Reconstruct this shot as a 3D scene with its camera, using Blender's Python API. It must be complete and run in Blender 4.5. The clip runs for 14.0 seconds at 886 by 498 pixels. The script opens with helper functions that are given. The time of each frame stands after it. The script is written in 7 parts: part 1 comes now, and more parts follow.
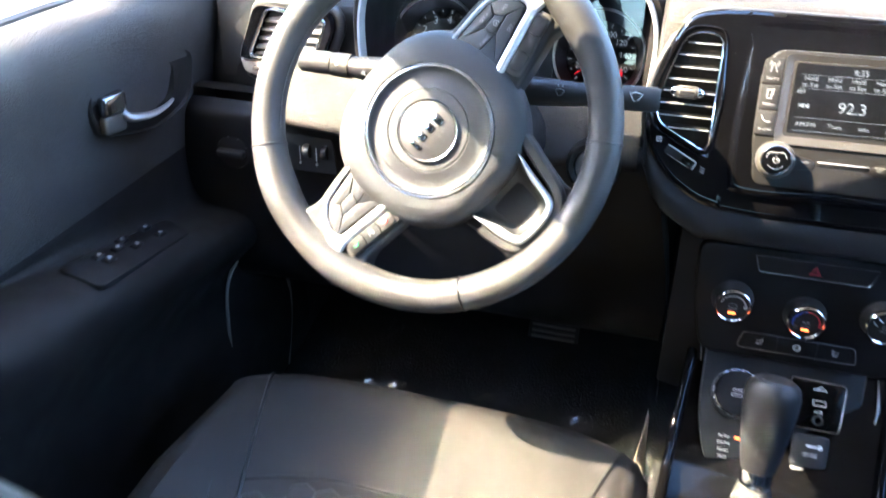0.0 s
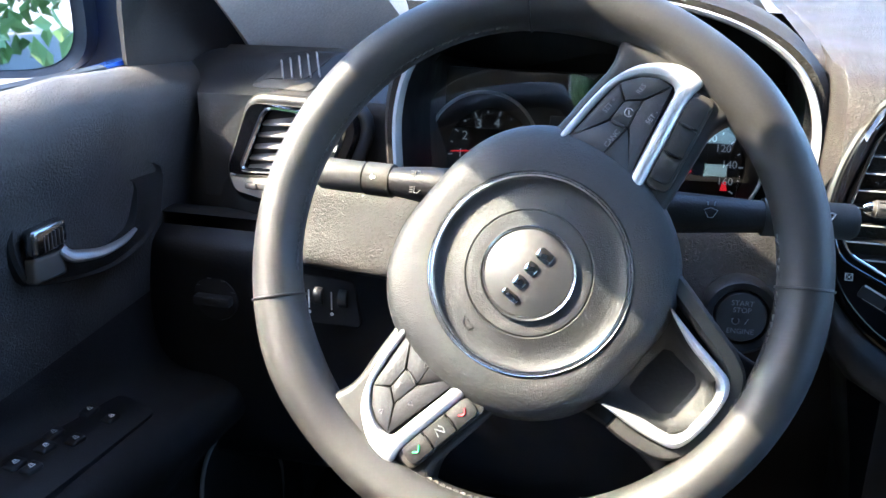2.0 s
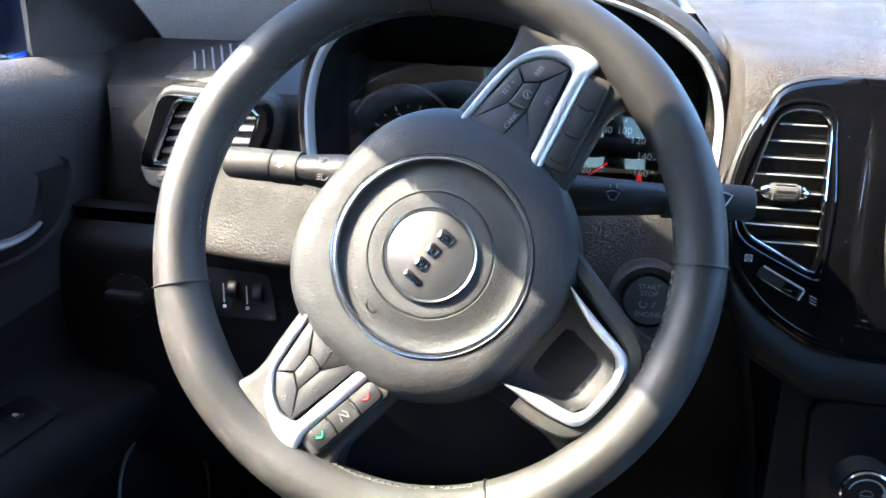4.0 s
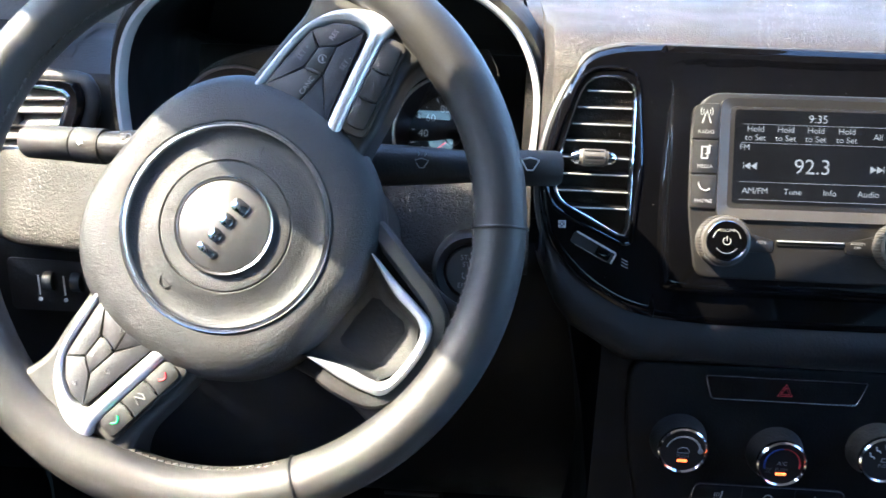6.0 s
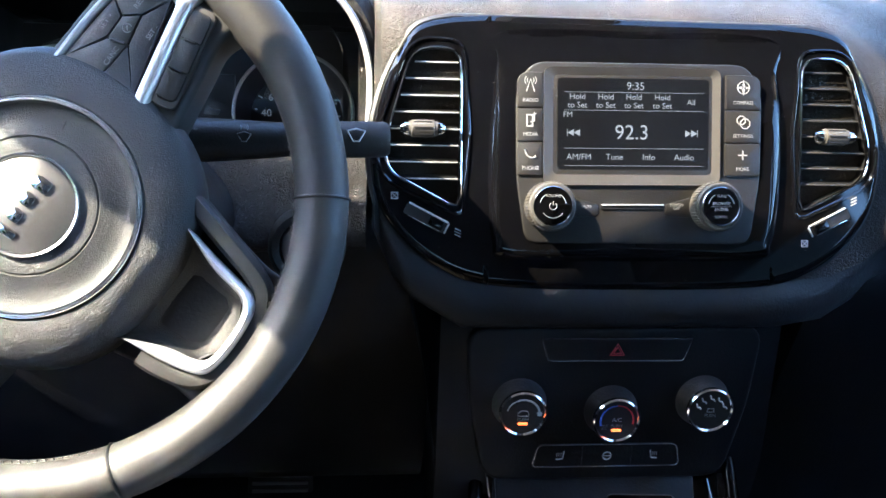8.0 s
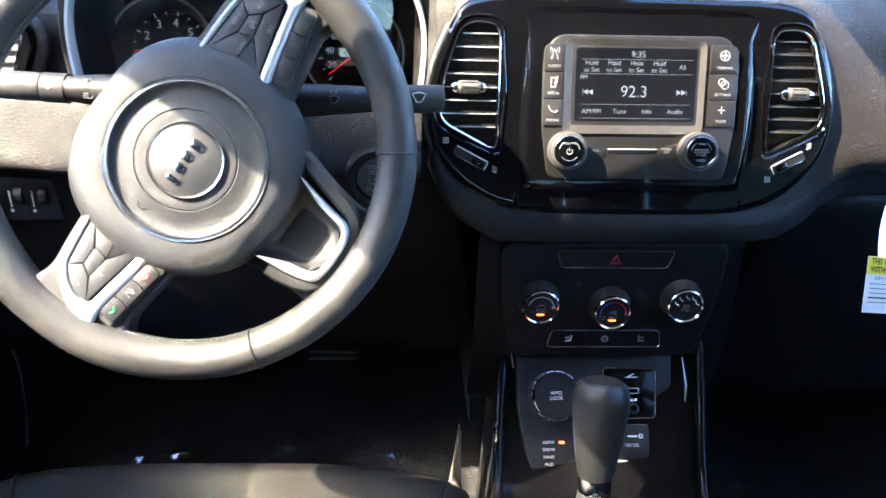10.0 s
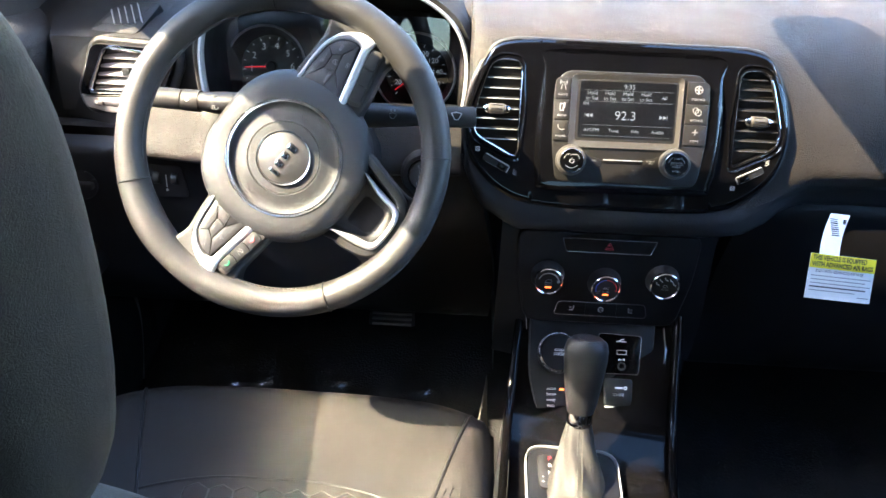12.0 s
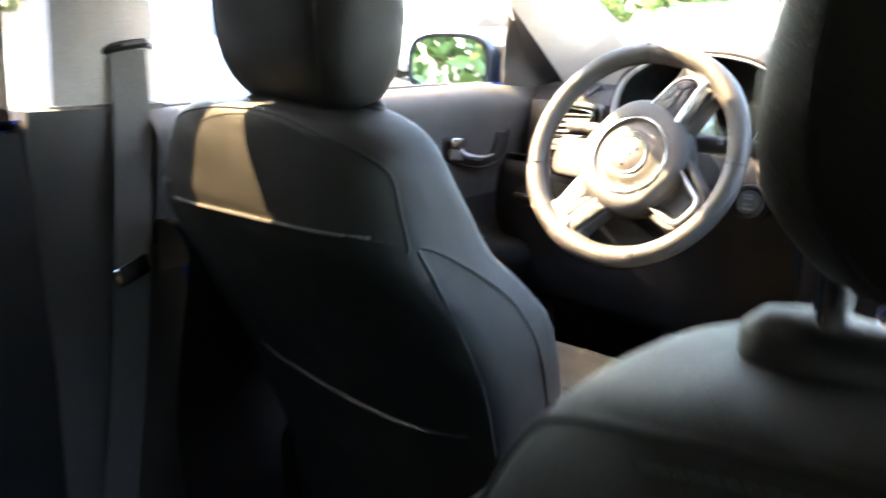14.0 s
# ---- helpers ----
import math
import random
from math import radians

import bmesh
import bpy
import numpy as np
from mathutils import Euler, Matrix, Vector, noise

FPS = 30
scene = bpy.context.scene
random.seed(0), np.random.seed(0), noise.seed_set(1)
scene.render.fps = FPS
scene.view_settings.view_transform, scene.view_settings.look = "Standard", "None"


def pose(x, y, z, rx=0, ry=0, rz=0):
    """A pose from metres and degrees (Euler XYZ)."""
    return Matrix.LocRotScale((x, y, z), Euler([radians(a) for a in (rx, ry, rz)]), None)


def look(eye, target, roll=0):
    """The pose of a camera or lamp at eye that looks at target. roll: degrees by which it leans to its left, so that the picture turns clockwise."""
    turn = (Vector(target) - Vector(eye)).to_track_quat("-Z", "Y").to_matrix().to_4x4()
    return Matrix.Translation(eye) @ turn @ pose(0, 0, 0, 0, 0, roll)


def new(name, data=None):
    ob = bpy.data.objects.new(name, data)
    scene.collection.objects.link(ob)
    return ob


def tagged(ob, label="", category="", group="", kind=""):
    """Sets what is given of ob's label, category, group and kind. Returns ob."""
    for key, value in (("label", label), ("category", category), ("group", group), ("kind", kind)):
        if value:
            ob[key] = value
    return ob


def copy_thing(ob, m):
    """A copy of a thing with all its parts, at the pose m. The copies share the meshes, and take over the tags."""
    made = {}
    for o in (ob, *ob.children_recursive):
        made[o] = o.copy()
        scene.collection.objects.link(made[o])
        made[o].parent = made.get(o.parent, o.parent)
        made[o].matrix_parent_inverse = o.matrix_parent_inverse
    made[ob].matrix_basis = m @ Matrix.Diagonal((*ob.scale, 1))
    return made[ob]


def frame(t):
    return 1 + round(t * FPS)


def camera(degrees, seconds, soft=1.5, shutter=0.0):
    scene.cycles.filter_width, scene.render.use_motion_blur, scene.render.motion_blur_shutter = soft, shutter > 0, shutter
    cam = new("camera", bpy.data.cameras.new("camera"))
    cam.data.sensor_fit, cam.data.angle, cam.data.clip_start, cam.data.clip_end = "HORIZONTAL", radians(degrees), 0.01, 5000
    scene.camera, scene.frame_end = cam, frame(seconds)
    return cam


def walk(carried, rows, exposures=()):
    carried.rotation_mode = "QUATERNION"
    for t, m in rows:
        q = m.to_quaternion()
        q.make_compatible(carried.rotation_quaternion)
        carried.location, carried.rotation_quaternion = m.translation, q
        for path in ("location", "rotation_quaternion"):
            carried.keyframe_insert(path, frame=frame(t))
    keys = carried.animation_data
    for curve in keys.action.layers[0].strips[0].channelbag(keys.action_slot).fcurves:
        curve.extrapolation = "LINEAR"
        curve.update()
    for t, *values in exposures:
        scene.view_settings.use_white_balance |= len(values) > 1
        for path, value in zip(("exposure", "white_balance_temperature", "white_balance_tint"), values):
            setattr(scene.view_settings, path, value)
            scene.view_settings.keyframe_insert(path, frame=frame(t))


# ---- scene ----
cam = camera(55.3, 14.0, shutter=0.3)
PATH = [
    (0, (-0.167, -0.726, 1.324), (-0.632, 0.945, 0.328), 0.8),
    (0.5, (-0.254, -0.568, 1.281), (-0.683, 1.183, 0.414), 0.8),
    (1, (-0.296, -0.499, 1.259), (-0.727, 1.281, 0.457), 0.6),
    (1.5, (-0.322, -0.496, 1.234), (-0.747, 1.309, 0.486), 0.8),
    (2, (-0.325, -0.49, 1.231), (-0.745, 1.319, 0.488), 0.8),
    (2.2, (-0.327, -0.489, 1.232), (-0.744, 1.319, 0.487), 0.9),
    (4.3, (-0.286, -0.489, 1.213), (-0.554, 1.362, 0.505), 1.6),
    (4.5, (-0.28, -0.487, 1.212), (-0.523, 1.369, 0.509), 1.7),
    (5, (-0.27, -0.48, 1.203), (-0.463, 1.381, 0.495), 1.8),
    (5.5, (-0.25, -0.476, 1.197), (-0.388, 1.391, 0.495), 1.9),
    (6, (-0.234, -0.479, 1.192), (-0.308, 1.392, 0.489), 2.0),
    (6.5, (-0.215, -0.478, 1.187), (-0.221, 1.396, 0.486), 2.1),
    (7, (-0.201, -0.475, 1.181), (-0.126, 1.398, 0.484), 2.3),
    (7.5, (-0.194, -0.477, 1.179), (-0.034, 1.389, 0.478), 2.5),
    (7.7, (-0.194, -0.477, 1.178), (-0.006, 1.386, 0.475), 2.5),
    (9.8, (-0.225, -0.606, 1.279), (-0.047, 1.14, 0.32), 3.1),
    (10, (-0.235, -0.623, 1.297), (-0.078, 1.107, 0.306), 3.0),
    (10.5, (-0.24, -0.678, 1.323), (-0.13, 1.053, 0.327), 3.1),
    (11, (-0.215, -0.752, 1.372), (-0.158, 0.978, 0.369), 2.9),
    (11.5, (-0.199, -0.815, 1.4), (-0.189, 0.913, 0.393), 2.7),
    (12, (-0.197, -0.838, 1.407), (-0.217, 0.886, 0.394), 2.7),
    (12.5, (-0.189, -0.86, 1.417), (-0.264, 0.863, 0.405), 2.7),
    (13, (-0.127, -0.963, 1.394), (-0.404, 0.772, 0.439), 2.1),
    (13.4, (-0.061, -1.081, 1.302), (-0.613, 0.674, 0.518), 2.0),
    (13.5, (-0.014, -1.109, 1.288), (-0.686, 0.628, 0.557), 1.8),
    (13.6, (0.033, -1.13, 1.271), (-0.751, 0.586, 0.608), 1.5),
    (13.7, (0.085, -1.146, 1.26), (-0.82, 0.529, 0.646), 1.4),
    (13.8, (0.129, -1.16, 1.248), (-0.882, 0.467, 0.673), 1.3),
    (13.9, (0.184, -1.174, 1.245), (-0.942, 0.381, 0.686), 1.4),
    (14, (0.235, -1.194, 1.227), (-1.002, 0.285, 0.695), 1.0),
]
walk(cam, [(t, look(eye, target, roll)) for t, eye, target, roll in PATH],
     exposures=[(0, 4.95, 5250, 4), (0.5, 4.5, 5000, 4), (1.2, 3.98, 5050, 4), (2.0, 3.95, 4920, 4), (7.7, 4.02, 4960, 4), (10, 4.42, 5050, 4), (11, 4.32, 5220, 4), (12.5, 4.25, 5350, 4), (13.2, 4.5, 5300, 4), (13.5, 4.9, 5500, 4.5), (14, 5.25, 6900, 6)])

# ---- light ----
world = bpy.data.worlds.new("daylight")
scene.world = world
world.use_nodes = True
wn = world.node_tree
sky = wn.nodes.new("ShaderNodeTexSky")
sky.sky_type, sky.sun_disc = "NISHITA", False
SUN_FROM = Vector((-1.0, -0.28, 1.06)).normalized()
sky.sun_elevation = math.asin(SUN_FROM.z)
sky.sun_rotation = math.atan2(SUN_FROM.x, SUN_FROM.y)
wn.nodes["Background"].inputs["Strength"].default_value = 0.108
wn.links.new(sky.outputs[0], wn.nodes["Background"].inputs["Color"])
sun_data = bpy.data.lights.new("sun", "SUN")
sun_data.energy, sun_data.angle, sun_data.color = 2.35, radians(0.5), (1.0, 0.72, 0.41)
sun = new("sun", sun_data)
sun.matrix_world = look(SUN_FROM * 20, (0, 0, 0))


# ---- materials ----
def material(name, color, rough=0.5, metal=0.0, grain=0.0, grain_size=0.004, vary=0.15, vary_size=0.05, coat=0.0,
             spec=0.5, glow=None, strength=1.0, cells=False, speck=0.0):
    """A surface with colour variation at two scales, relief and wear in the roughness."""
    m = bpy.data.materials.new(name)
    m.use_nodes = True
    t = m.node_tree
    b = t.nodes["Principled BSDF"]
    b.inputs["Metallic"].default_value = metal
    b.inputs["Coat Weight"].default_value = coat
    b.inputs["Coat Roughness"].default_value = 0.03
    b.inputs["Specular IOR Level"].default_value = spec
    co = t.nodes.new("ShaderNodeTexCoord").outputs["Object"]
    big = t.nodes.new("ShaderNodeTexNoise")
    big.inputs["Scale"].default_value, big.inputs["Detail"].default_value = 1 / vary_size, 3
    t.links.new(co, big.inputs["Vector"])
    fine = t.nodes.new("ShaderNodeTexNoise")
    fine.inputs["Scale"].default_value, fine.inputs["Detail"].default_value = 1 / max(grain_size, 0.0008), 2
    t.links.new(co, fine.inputs["Vector"])
    both = t.nodes.new("ShaderNodeMath")
    both.operation = "ADD"
    t.links.new(big.outputs[0], both.inputs[0])
    t.links.new(fine.outputs[0], both.inputs[1])
    ramp = t.nodes.new("ShaderNodeMapRange")
    ramp.inputs["From Min"].default_value, ramp.inputs["From Max"].default_value = 0.6, 1.4
    ramp.inputs["To Min"].default_value, ramp.inputs["To Max"].default_value = 1 - vary, 1 + vary
    t.links.new(both.outputs[0], ramp.inputs["Value"])
    mul = t.nodes.new("ShaderNodeVectorMath")
    mul.operation = "SCALE"
    mul.inputs[0].default_value = color
    t.links.new(ramp.outputs[0], mul.inputs["Scale"])
    t.links.new(mul.outputs[0], b.inputs["Base Color"])
    if speck:
        dust = t.nodes.new("ShaderNodeTexVoronoi")
        dust.inputs["Scale"].default_value = 260
        t.links.new(co, dust.inputs["Vector"])
        cut = t.nodes.new("ShaderNodeMapRange")
        cut.inputs["From Min"].default_value, cut.inputs["From Max"].default_value = 0.10, 0.04
        cut.inputs["To Max"].default_value = speck
        t.links.new(dust.outputs["Distance"], cut.inputs["Value"])
        gate = t.nodes.new("ShaderNodeMath")
        gate.operation = "MULTIPLY"
        pick = t.nodes.new("ShaderNodeMath")
        pick.operation = "GREATER_THAN"
        pick.inputs[1].default_value = 0.8
        t.links.new(dust.outputs["Color"], pick.inputs[0])
        t.links.new(cut.outputs[0], gate.inputs[0])
        t.links.new(pick.outputs[0], gate.inputs[1])
        mix = t.nodes.new("ShaderNodeMixRGB")
        mix.inputs["Color2"].default_value = (0.35, 0.34, 0.32, 1)
        t.links.new(gate.outputs[0], mix.inputs["Fac"])
        t.links.new(mul.outputs[0], mix.inputs["Color1"])
        t.links.new(mix.outputs[0], b.inputs["Base Color"])
    rr = t.nodes.new("ShaderNodeMapRange")
    rr.inputs["From Min"].default_value, rr.inputs["From Max"].default_value = 0.3, 0.7
    rr.inputs["To Min"].default_value, rr.inputs["To Max"].default_value = max(rough * 0.85, 0.0), min(rough * 1.15, 1)
    t.links.new(big.outputs[0], rr.inputs["Value"])
    t.links.new(rr.outputs[0], b.inputs["Roughness"])
    if grain:
        if cells:
            v = t.nodes.new("ShaderNodeTexVoronoi")
            v.feature = "DISTANCE_TO_EDGE"
            v.inputs["Scale"].default_value = 1 / grain_size
            warp = t.nodes.new("ShaderNodeVectorMath")
            warp.operation = "MULTIPLY_ADD"
            warp.inputs[1].default_value = (0.006, 0.006, 0.006)
            t.links.new(fine.outputs["Color"], warp.inputs[0])
            t.links.new(co, warp.inputs[2])
            t.links.new(warp.outputs[0], v.inputs["Vector"])
            src = t.nodes.new("ShaderNodeMath")
            src.operation = "MINIMUM"
            src.inputs[1].default_value = 0.25
            t.links.new(v.outputs["Distance"], src.inputs[0])
            height = src.outputs[0]
        else:
            height = fine.outputs[0]
        bump = t.nodes.new("ShaderNodeBump")
        bump.inputs["Strength"].default_value, bump.inputs["Distance"].default_value = grain, 0.0015
        t.links.new(height, bump.inputs["Height"])
        t.links.new(bump.outputs[0], b.inputs["Normal"])
    if glow:
        b.inputs["Emission Color"].default_value = (*glow, 1)
        b.inputs["Emission Strength"].default_value = strength
    return m


def glass(name, tint=(1, 1, 1), rough=0.0, ior=1.1):
    m = bpy.data.materials.new(name)
    m.use_nodes = True
    t = m.node_tree
    b = t.nodes["Principled BSDF"]
    b.inputs["Base Color"].default_value = (*tint, 1)
    b.inputs["Roughness"].default_value = rough
    b.inputs["IOR"].default_value = ior
    b.inputs["Transmission Weight"].default_value = 1.0
    return m


SOFT = material("soft_touch_pad", (0.0232, 0.0206, 0.0186), 0.60, grain=0.85, grain_size=0.0034, cells=True, spec=0.16)
DOOR_SOFT = material("door_soft_pad", (0.0245, 0.0238, 0.0240), 0.58, grain=0.95, grain_size=0.0036, cells=True, spec=0.4)
DOOR_HARD = material("door_hard_plastic", (0.0070, 0.0068, 0.0070), 0.6, grain=0.4, grain_size=0.0026, cells=True, spec=0.2)
KNEE = material("knee_pad_grain", (0.0112, 0.0102, 0.0093), 0.66, grain=0.9, grain_size=0.0032, cells=True, spec=0.3)
HARD = material("hard_black_plastic", (0.0085, 0.0085, 0.0095), 0.52, grain=0.2, grain_size=0.002, spec=0.35)
DARK = material("dark_matte_plastic", (0.005, 0.005, 0.006), 0.50, grain=0.15, grain_size=0.002, spec=0.25)
LEATHER = material("black_leather", (0.0165, 0.0152, 0.0138), 0.50, grain=0.45, grain_size=0.0019, cells=True, spec=0.32)
RIM_LEATHER = material("smooth_wheel_leather", (0.0275, 0.0268, 0.0258), 0.50, grain=0.12, grain_size=0.0016, cells=True, spec=0.4)
HUB = material("airbag_cover_grain", (0.0215, 0.0222, 0.0230), 0.50, grain=0.45, grain_size=0.0022, vary=0.05, cells=True, spec=0.42)
GLOSS = material("piano_black", (0.0022, 0.0022, 0.0026), 0.045, vary=0.3, spec=0.45, speck=0.5)
STALK = material("matte_stalk_plastic", (0.020, 0.0195, 0.019), 0.65, grain=0.1, grain_size=0.001, spec=0.3)
DECK = material("black_satin_lacquer", (0.0024, 0.0023, 0.0025), 0.10, vary=0.2, spec=0.12, speck=0.4)
CHROME = material("chrome", (0.78, 0.78, 0.80), 0.07, metal=1.0, vary=0.03)
CHROME_SOFT = material("soft_chrome", (0.80, 0.80, 0.81), 0.20, metal=1.0, vary=0.04)
SATIN = material("satin_silver", (0.66, 0.66, 0.67), 0.33, metal=0.55, vary=0.04, grain=0.05, grain_size=0.001)
SATIN_HANDLE = material("satin_handle_metal", (0.34, 0.34, 0.36), 0.34, metal=0.85, vary=0.05)
CHROME_DARK = material("smoked_chrome", (0.36, 0.36, 0.37), 0.16, metal=1.0, vary=0.05)
SATIN_DARK = material("satin_grey_paint", (0.058, 0.054, 0.049), 0.45, metal=0.3, vary=0.06)
VENT_SILVER = material("vent_silver_paint", (0.24, 0.23, 0.22), 0.42, metal=0.3, vary=0.06)
EMBLEM = material("satin_emblem_plate", (0.11, 0.107, 0.104), 0.40, metal=0.7, vary=0.06, grain=0.04, grain_size=0.0012)
BUTTON = material("button_plastic", (0.036, 0.036, 0.038), 0.50, grain=0.12, grain_size=0.001)
STRIP_KEY = material("dark_key_plastic", (0.0130, 0.0128, 0.0126), 0.48, grain=0.1, grain_size=0.001)
FACE = material("radio_face_plastic", (0.0088, 0.0080, 0.0073), 0.5, grain=0.12, grain_size=0.001)
RUBBER = material("ribbed_rubber", (0.060, 0.056, 0.051), 0.6)
CARPET = material("black_carpet", (0.008, 0.008, 0.0085), 0.95, grain=1.0, grain_size=0.004)
LINER = material("light_grey_headliner", (0.34, 0.325, 0.31), 0.9, grain=0.3, grain_size=0.003)
TRIM = material("grey_pillar_trim", (0.42, 0.39, 0.37), 0.75, grain=0.3, grain_size=0.003)
PILLAR_LOW = material("dark_pillar_plastic", (0.045, 0.041, 0.038), 0.6, grain=0.3, grain_size=0.003)
SAIL = material("soft_black_plastic", (0.022, 0.0205, 0.020), 0.62, grain=0.3, grain_size=0.003, spec=0.3)
BELT = material("grey_belt_webbing", (0.09, 0.085, 0.082), 0.8, grain=0.6, grain_size=0.002)
STITCH = material("grey_thread", (0.20, 0.19, 0.18), 0.8)
HONEY = material("pale_grey_thread", (0.050, 0.048, 0.046), 0.7)
DARK_STITCH = material("dark_thread", (0.06, 0.058, 0.055), 0.8)
PRINT = material("white_print", (0.46, 0.46, 0.47), 0.6)
WHITE_PRINT = material("bright_white_print", (0.80, 0.80, 0.81), 0.6)
KEY_PRINT = material("dull_white_print", (0.27, 0.27, 0.27), 0.6)
FAINT = material("faint_grey_print", (0.24, 0.24, 0.25), 0.6)
RED_PRINT = material("red_print", (0.45, 0.02, 0.03), 0.5)
GREEN_PRINT = material("green_print", (0.04, 0.45, 0.12), 0.5)
BLUE_PRINT = material("blue_print", (0.05, 0.10, 0.45), 0.5)
ORANGE = material("orange_indicator", (0.6, 0.1, 0.02), 0.4, glow=(1.0, 0.13, 0.02), strength=0.30)
RED_LAMP = material("red_warning_lamp", (0.5, 0.02, 0.02), 0.4, glow=(1.0, 0.02, 0.03), strength=0.045)
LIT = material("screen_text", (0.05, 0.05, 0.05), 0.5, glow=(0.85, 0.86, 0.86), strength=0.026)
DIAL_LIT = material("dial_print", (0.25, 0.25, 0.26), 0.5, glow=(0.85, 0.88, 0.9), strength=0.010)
SCREEN = material("dark_screen", (0.003, 0.003, 0.0035), 0.30, spec=0.3, glow=(0.6, 0.65, 0.7), strength=0.0006, speck=0.10)
DIAL = material("dial_black", (0.006, 0.006, 0.007), 0.5)
PAPER = material("white_paper", (0.80, 0.80, 0.79), 0.7, vary=0.04)
YELLOW = material("yellow_ink", (0.85, 0.74, 0.015), 0.6, vary=0.04)
INK = material("black_ink", (0.02, 0.02, 0.02), 0.6)
# tan for the imitated sun patch beside the console
SUN_PATCH_TAN = material("sun_patch_beige", (0.16, 0.14, 0.115), 0.7, grain=0.3)
BLUE_PAINT = material("blue_car_paint", (0.01, 0.055, 0.33), 0.25, metal=0.3, coat=1.0)
MIRROR = material("mirror_glass", (0.9, 0.9, 0.9), 0.015, metal=1.0, vary=0.0, speck=0.25)
CLEAR = glass("clear_glass")
LENS = glass("gauge_lens", ior=1.8)


def tinted(name, pass_light):
    """Privacy glass: a tinted see-through sheet with a little gloss."""
    m = bpy.data.materials.new(name)
    m.use_nodes = True
    t = m.node_tree
    see = t.nodes.new("ShaderNodeBsdfTransparent")
    see.inputs["Color"].default_value = (*pass_light, 1)
    shine = t.nodes.new("ShaderNodeBsdfGlossy")
    shine.inputs["Roughness"].default_value = 0.02
    mix = t.nodes.new("ShaderNodeMixShader")
    mix.inputs["Fac"].default_value = 0.05
    t.links.new(see.outputs[0], mix.inputs[1])
    t.links.new(shine.outputs[0], mix.inputs[2])
    t.links.new(mix.outputs[0], t.nodes["Material Output"].inputs["Surface"])
    return m


PRIVACY = tinted("privacy_glass", (0.18, 0.18, 0.17))
TAILGATE = tinted("tailgate_glass", (0.48, 0.49, 0.48))


# ---- builders ----
def part(name, bm, mat, parent=None, label="", smooth=True, m=None):
    """Links a bmesh as one mesh object, under a thing or a part."""
    me = bpy.data.meshes.new(name)
    bmesh.ops.recalc_face_normals(bm, faces=bm.faces)
    bm.to_mesh(me)
    bm.free()
    if smooth:
        for p in me.polygons:
            p.use_smooth = True
        me.set_sharp_from_angle(angle=radians(38))
    me.materials.append(mat)
    ob = new(name, me)
    if parent:
        ob.parent = parent
    if m is not None:
        ob.matrix_basis = m
    if label:
        ob["label"] = label
    return ob


def thing(name, m, label, category, group="", kind=""):
    ob = new(name)
    ob.empty_display_size = 0.05
    ob.matrix_world = m
    return tagged(ob, label, category, group, kind)


def basis(origin, x, y, z):
    m = Matrix((x, y, z)).transposed().to_4x4()
    m.translation = origin
    return m


def box(size, at=(0, 0, 0), bevel=0.0, seg=2, rot=(0, 0, 0), bm=None):
    bm = bm or bmesh.new()
    m = pose(*at, *rot) @ Matrix.Diagonal((*size, 1))
    r = bmesh.ops.create_cube(bm, size=1, matrix=m)
    if bevel:
        es = list({e for v in r["verts"] for e in v.link_edges})
        bmesh.ops.bevel(bm, geom=es, offset=bevel, segments=seg, affect="EDGES", profile=0.5)
    return bm


def rounded(points, radius, n=4):
    """A closed outline with rounded corners; radius may be one number or one for each corner."""
    out = []
    k = len(points)
    rs = [radius] * k if not isinstance(radius, (list, tuple)) else radius
    for i in range(k):
        p, a, c = Vector(points[i][:2]), Vector(points[i - 1][:2]), Vector(points[(i + 1) % k][:2])
        u, v = (a - p), (c - p)
        r = min(rs[i], u.length * 0.48, v.length * 0.48)
        if r < 1e-5:
            out.append((p.x, p.y))
            continue
        s, e = p + u.normalized() * r, p + v.normalized() * r
        for j in range(n + 1):
            q = j / n
            w = s * (1 - q) ** 2 + p * 2 * q * (1 - q) + e * q * q
            out.append((w.x, w.y))
    return out


def prism(points, z0, z1, bevel=0.0, seg=2, bm=None):
    """An outline drawn out from z0 to z1, its front edge (z1) bevelled."""
    bm = bm or bmesh.new()
    lo = [bm.verts.new((x, y, z0)) for x, y in points]
    rings = [lo]
    c = Vector((sum(p[0] for p in points), sum(p[1] for p in points))) / len(points)
    if bevel:
        area = sum(points[i - 1][0] * points[i][1] - points[i][0] * points[i - 1][1] for i in range(len(points)))
        sign = 1 if area > 0 else -1
        nrm = []
        for i in range(len(points)):
            a, b2 = Vector(points[i - 1]), Vector(points[(i + 1) % len(points)])
            d = (b2 - a).normalized() if (b2 - a).length > 1e-9 else Vector((1, 0))
            nrm.append(Vector((-d.y, d.x)) * sign)
        for j in range(seg + 1):
            a = j / seg * math.pi / 2
            off, z = bevel * (1 - math.cos(a)), z1 - bevel * (1 - math.sin(a)) if z1 > z0 else z1 + bevel * (1 - math.sin(a))
            rings.append([bm.verts.new((p[0] + nrm[i].x * off, p[1] + nrm[i].y * off, z)) for i, p in enumerate(points)])
    else:
        rings.append([bm.verts.new((x, y, z1)) for x, y in points])
    n = len(points)
    for a, b2 in zip(rings, rings[1:]):
        for i in range(n):
            bm.faces.new((a[i], a[(i + 1) % n], b2[(i + 1) % n], b2[i]))
    bm.faces.new(rings[-1])
    bm.faces.new(list(reversed(lo)))
    return bm


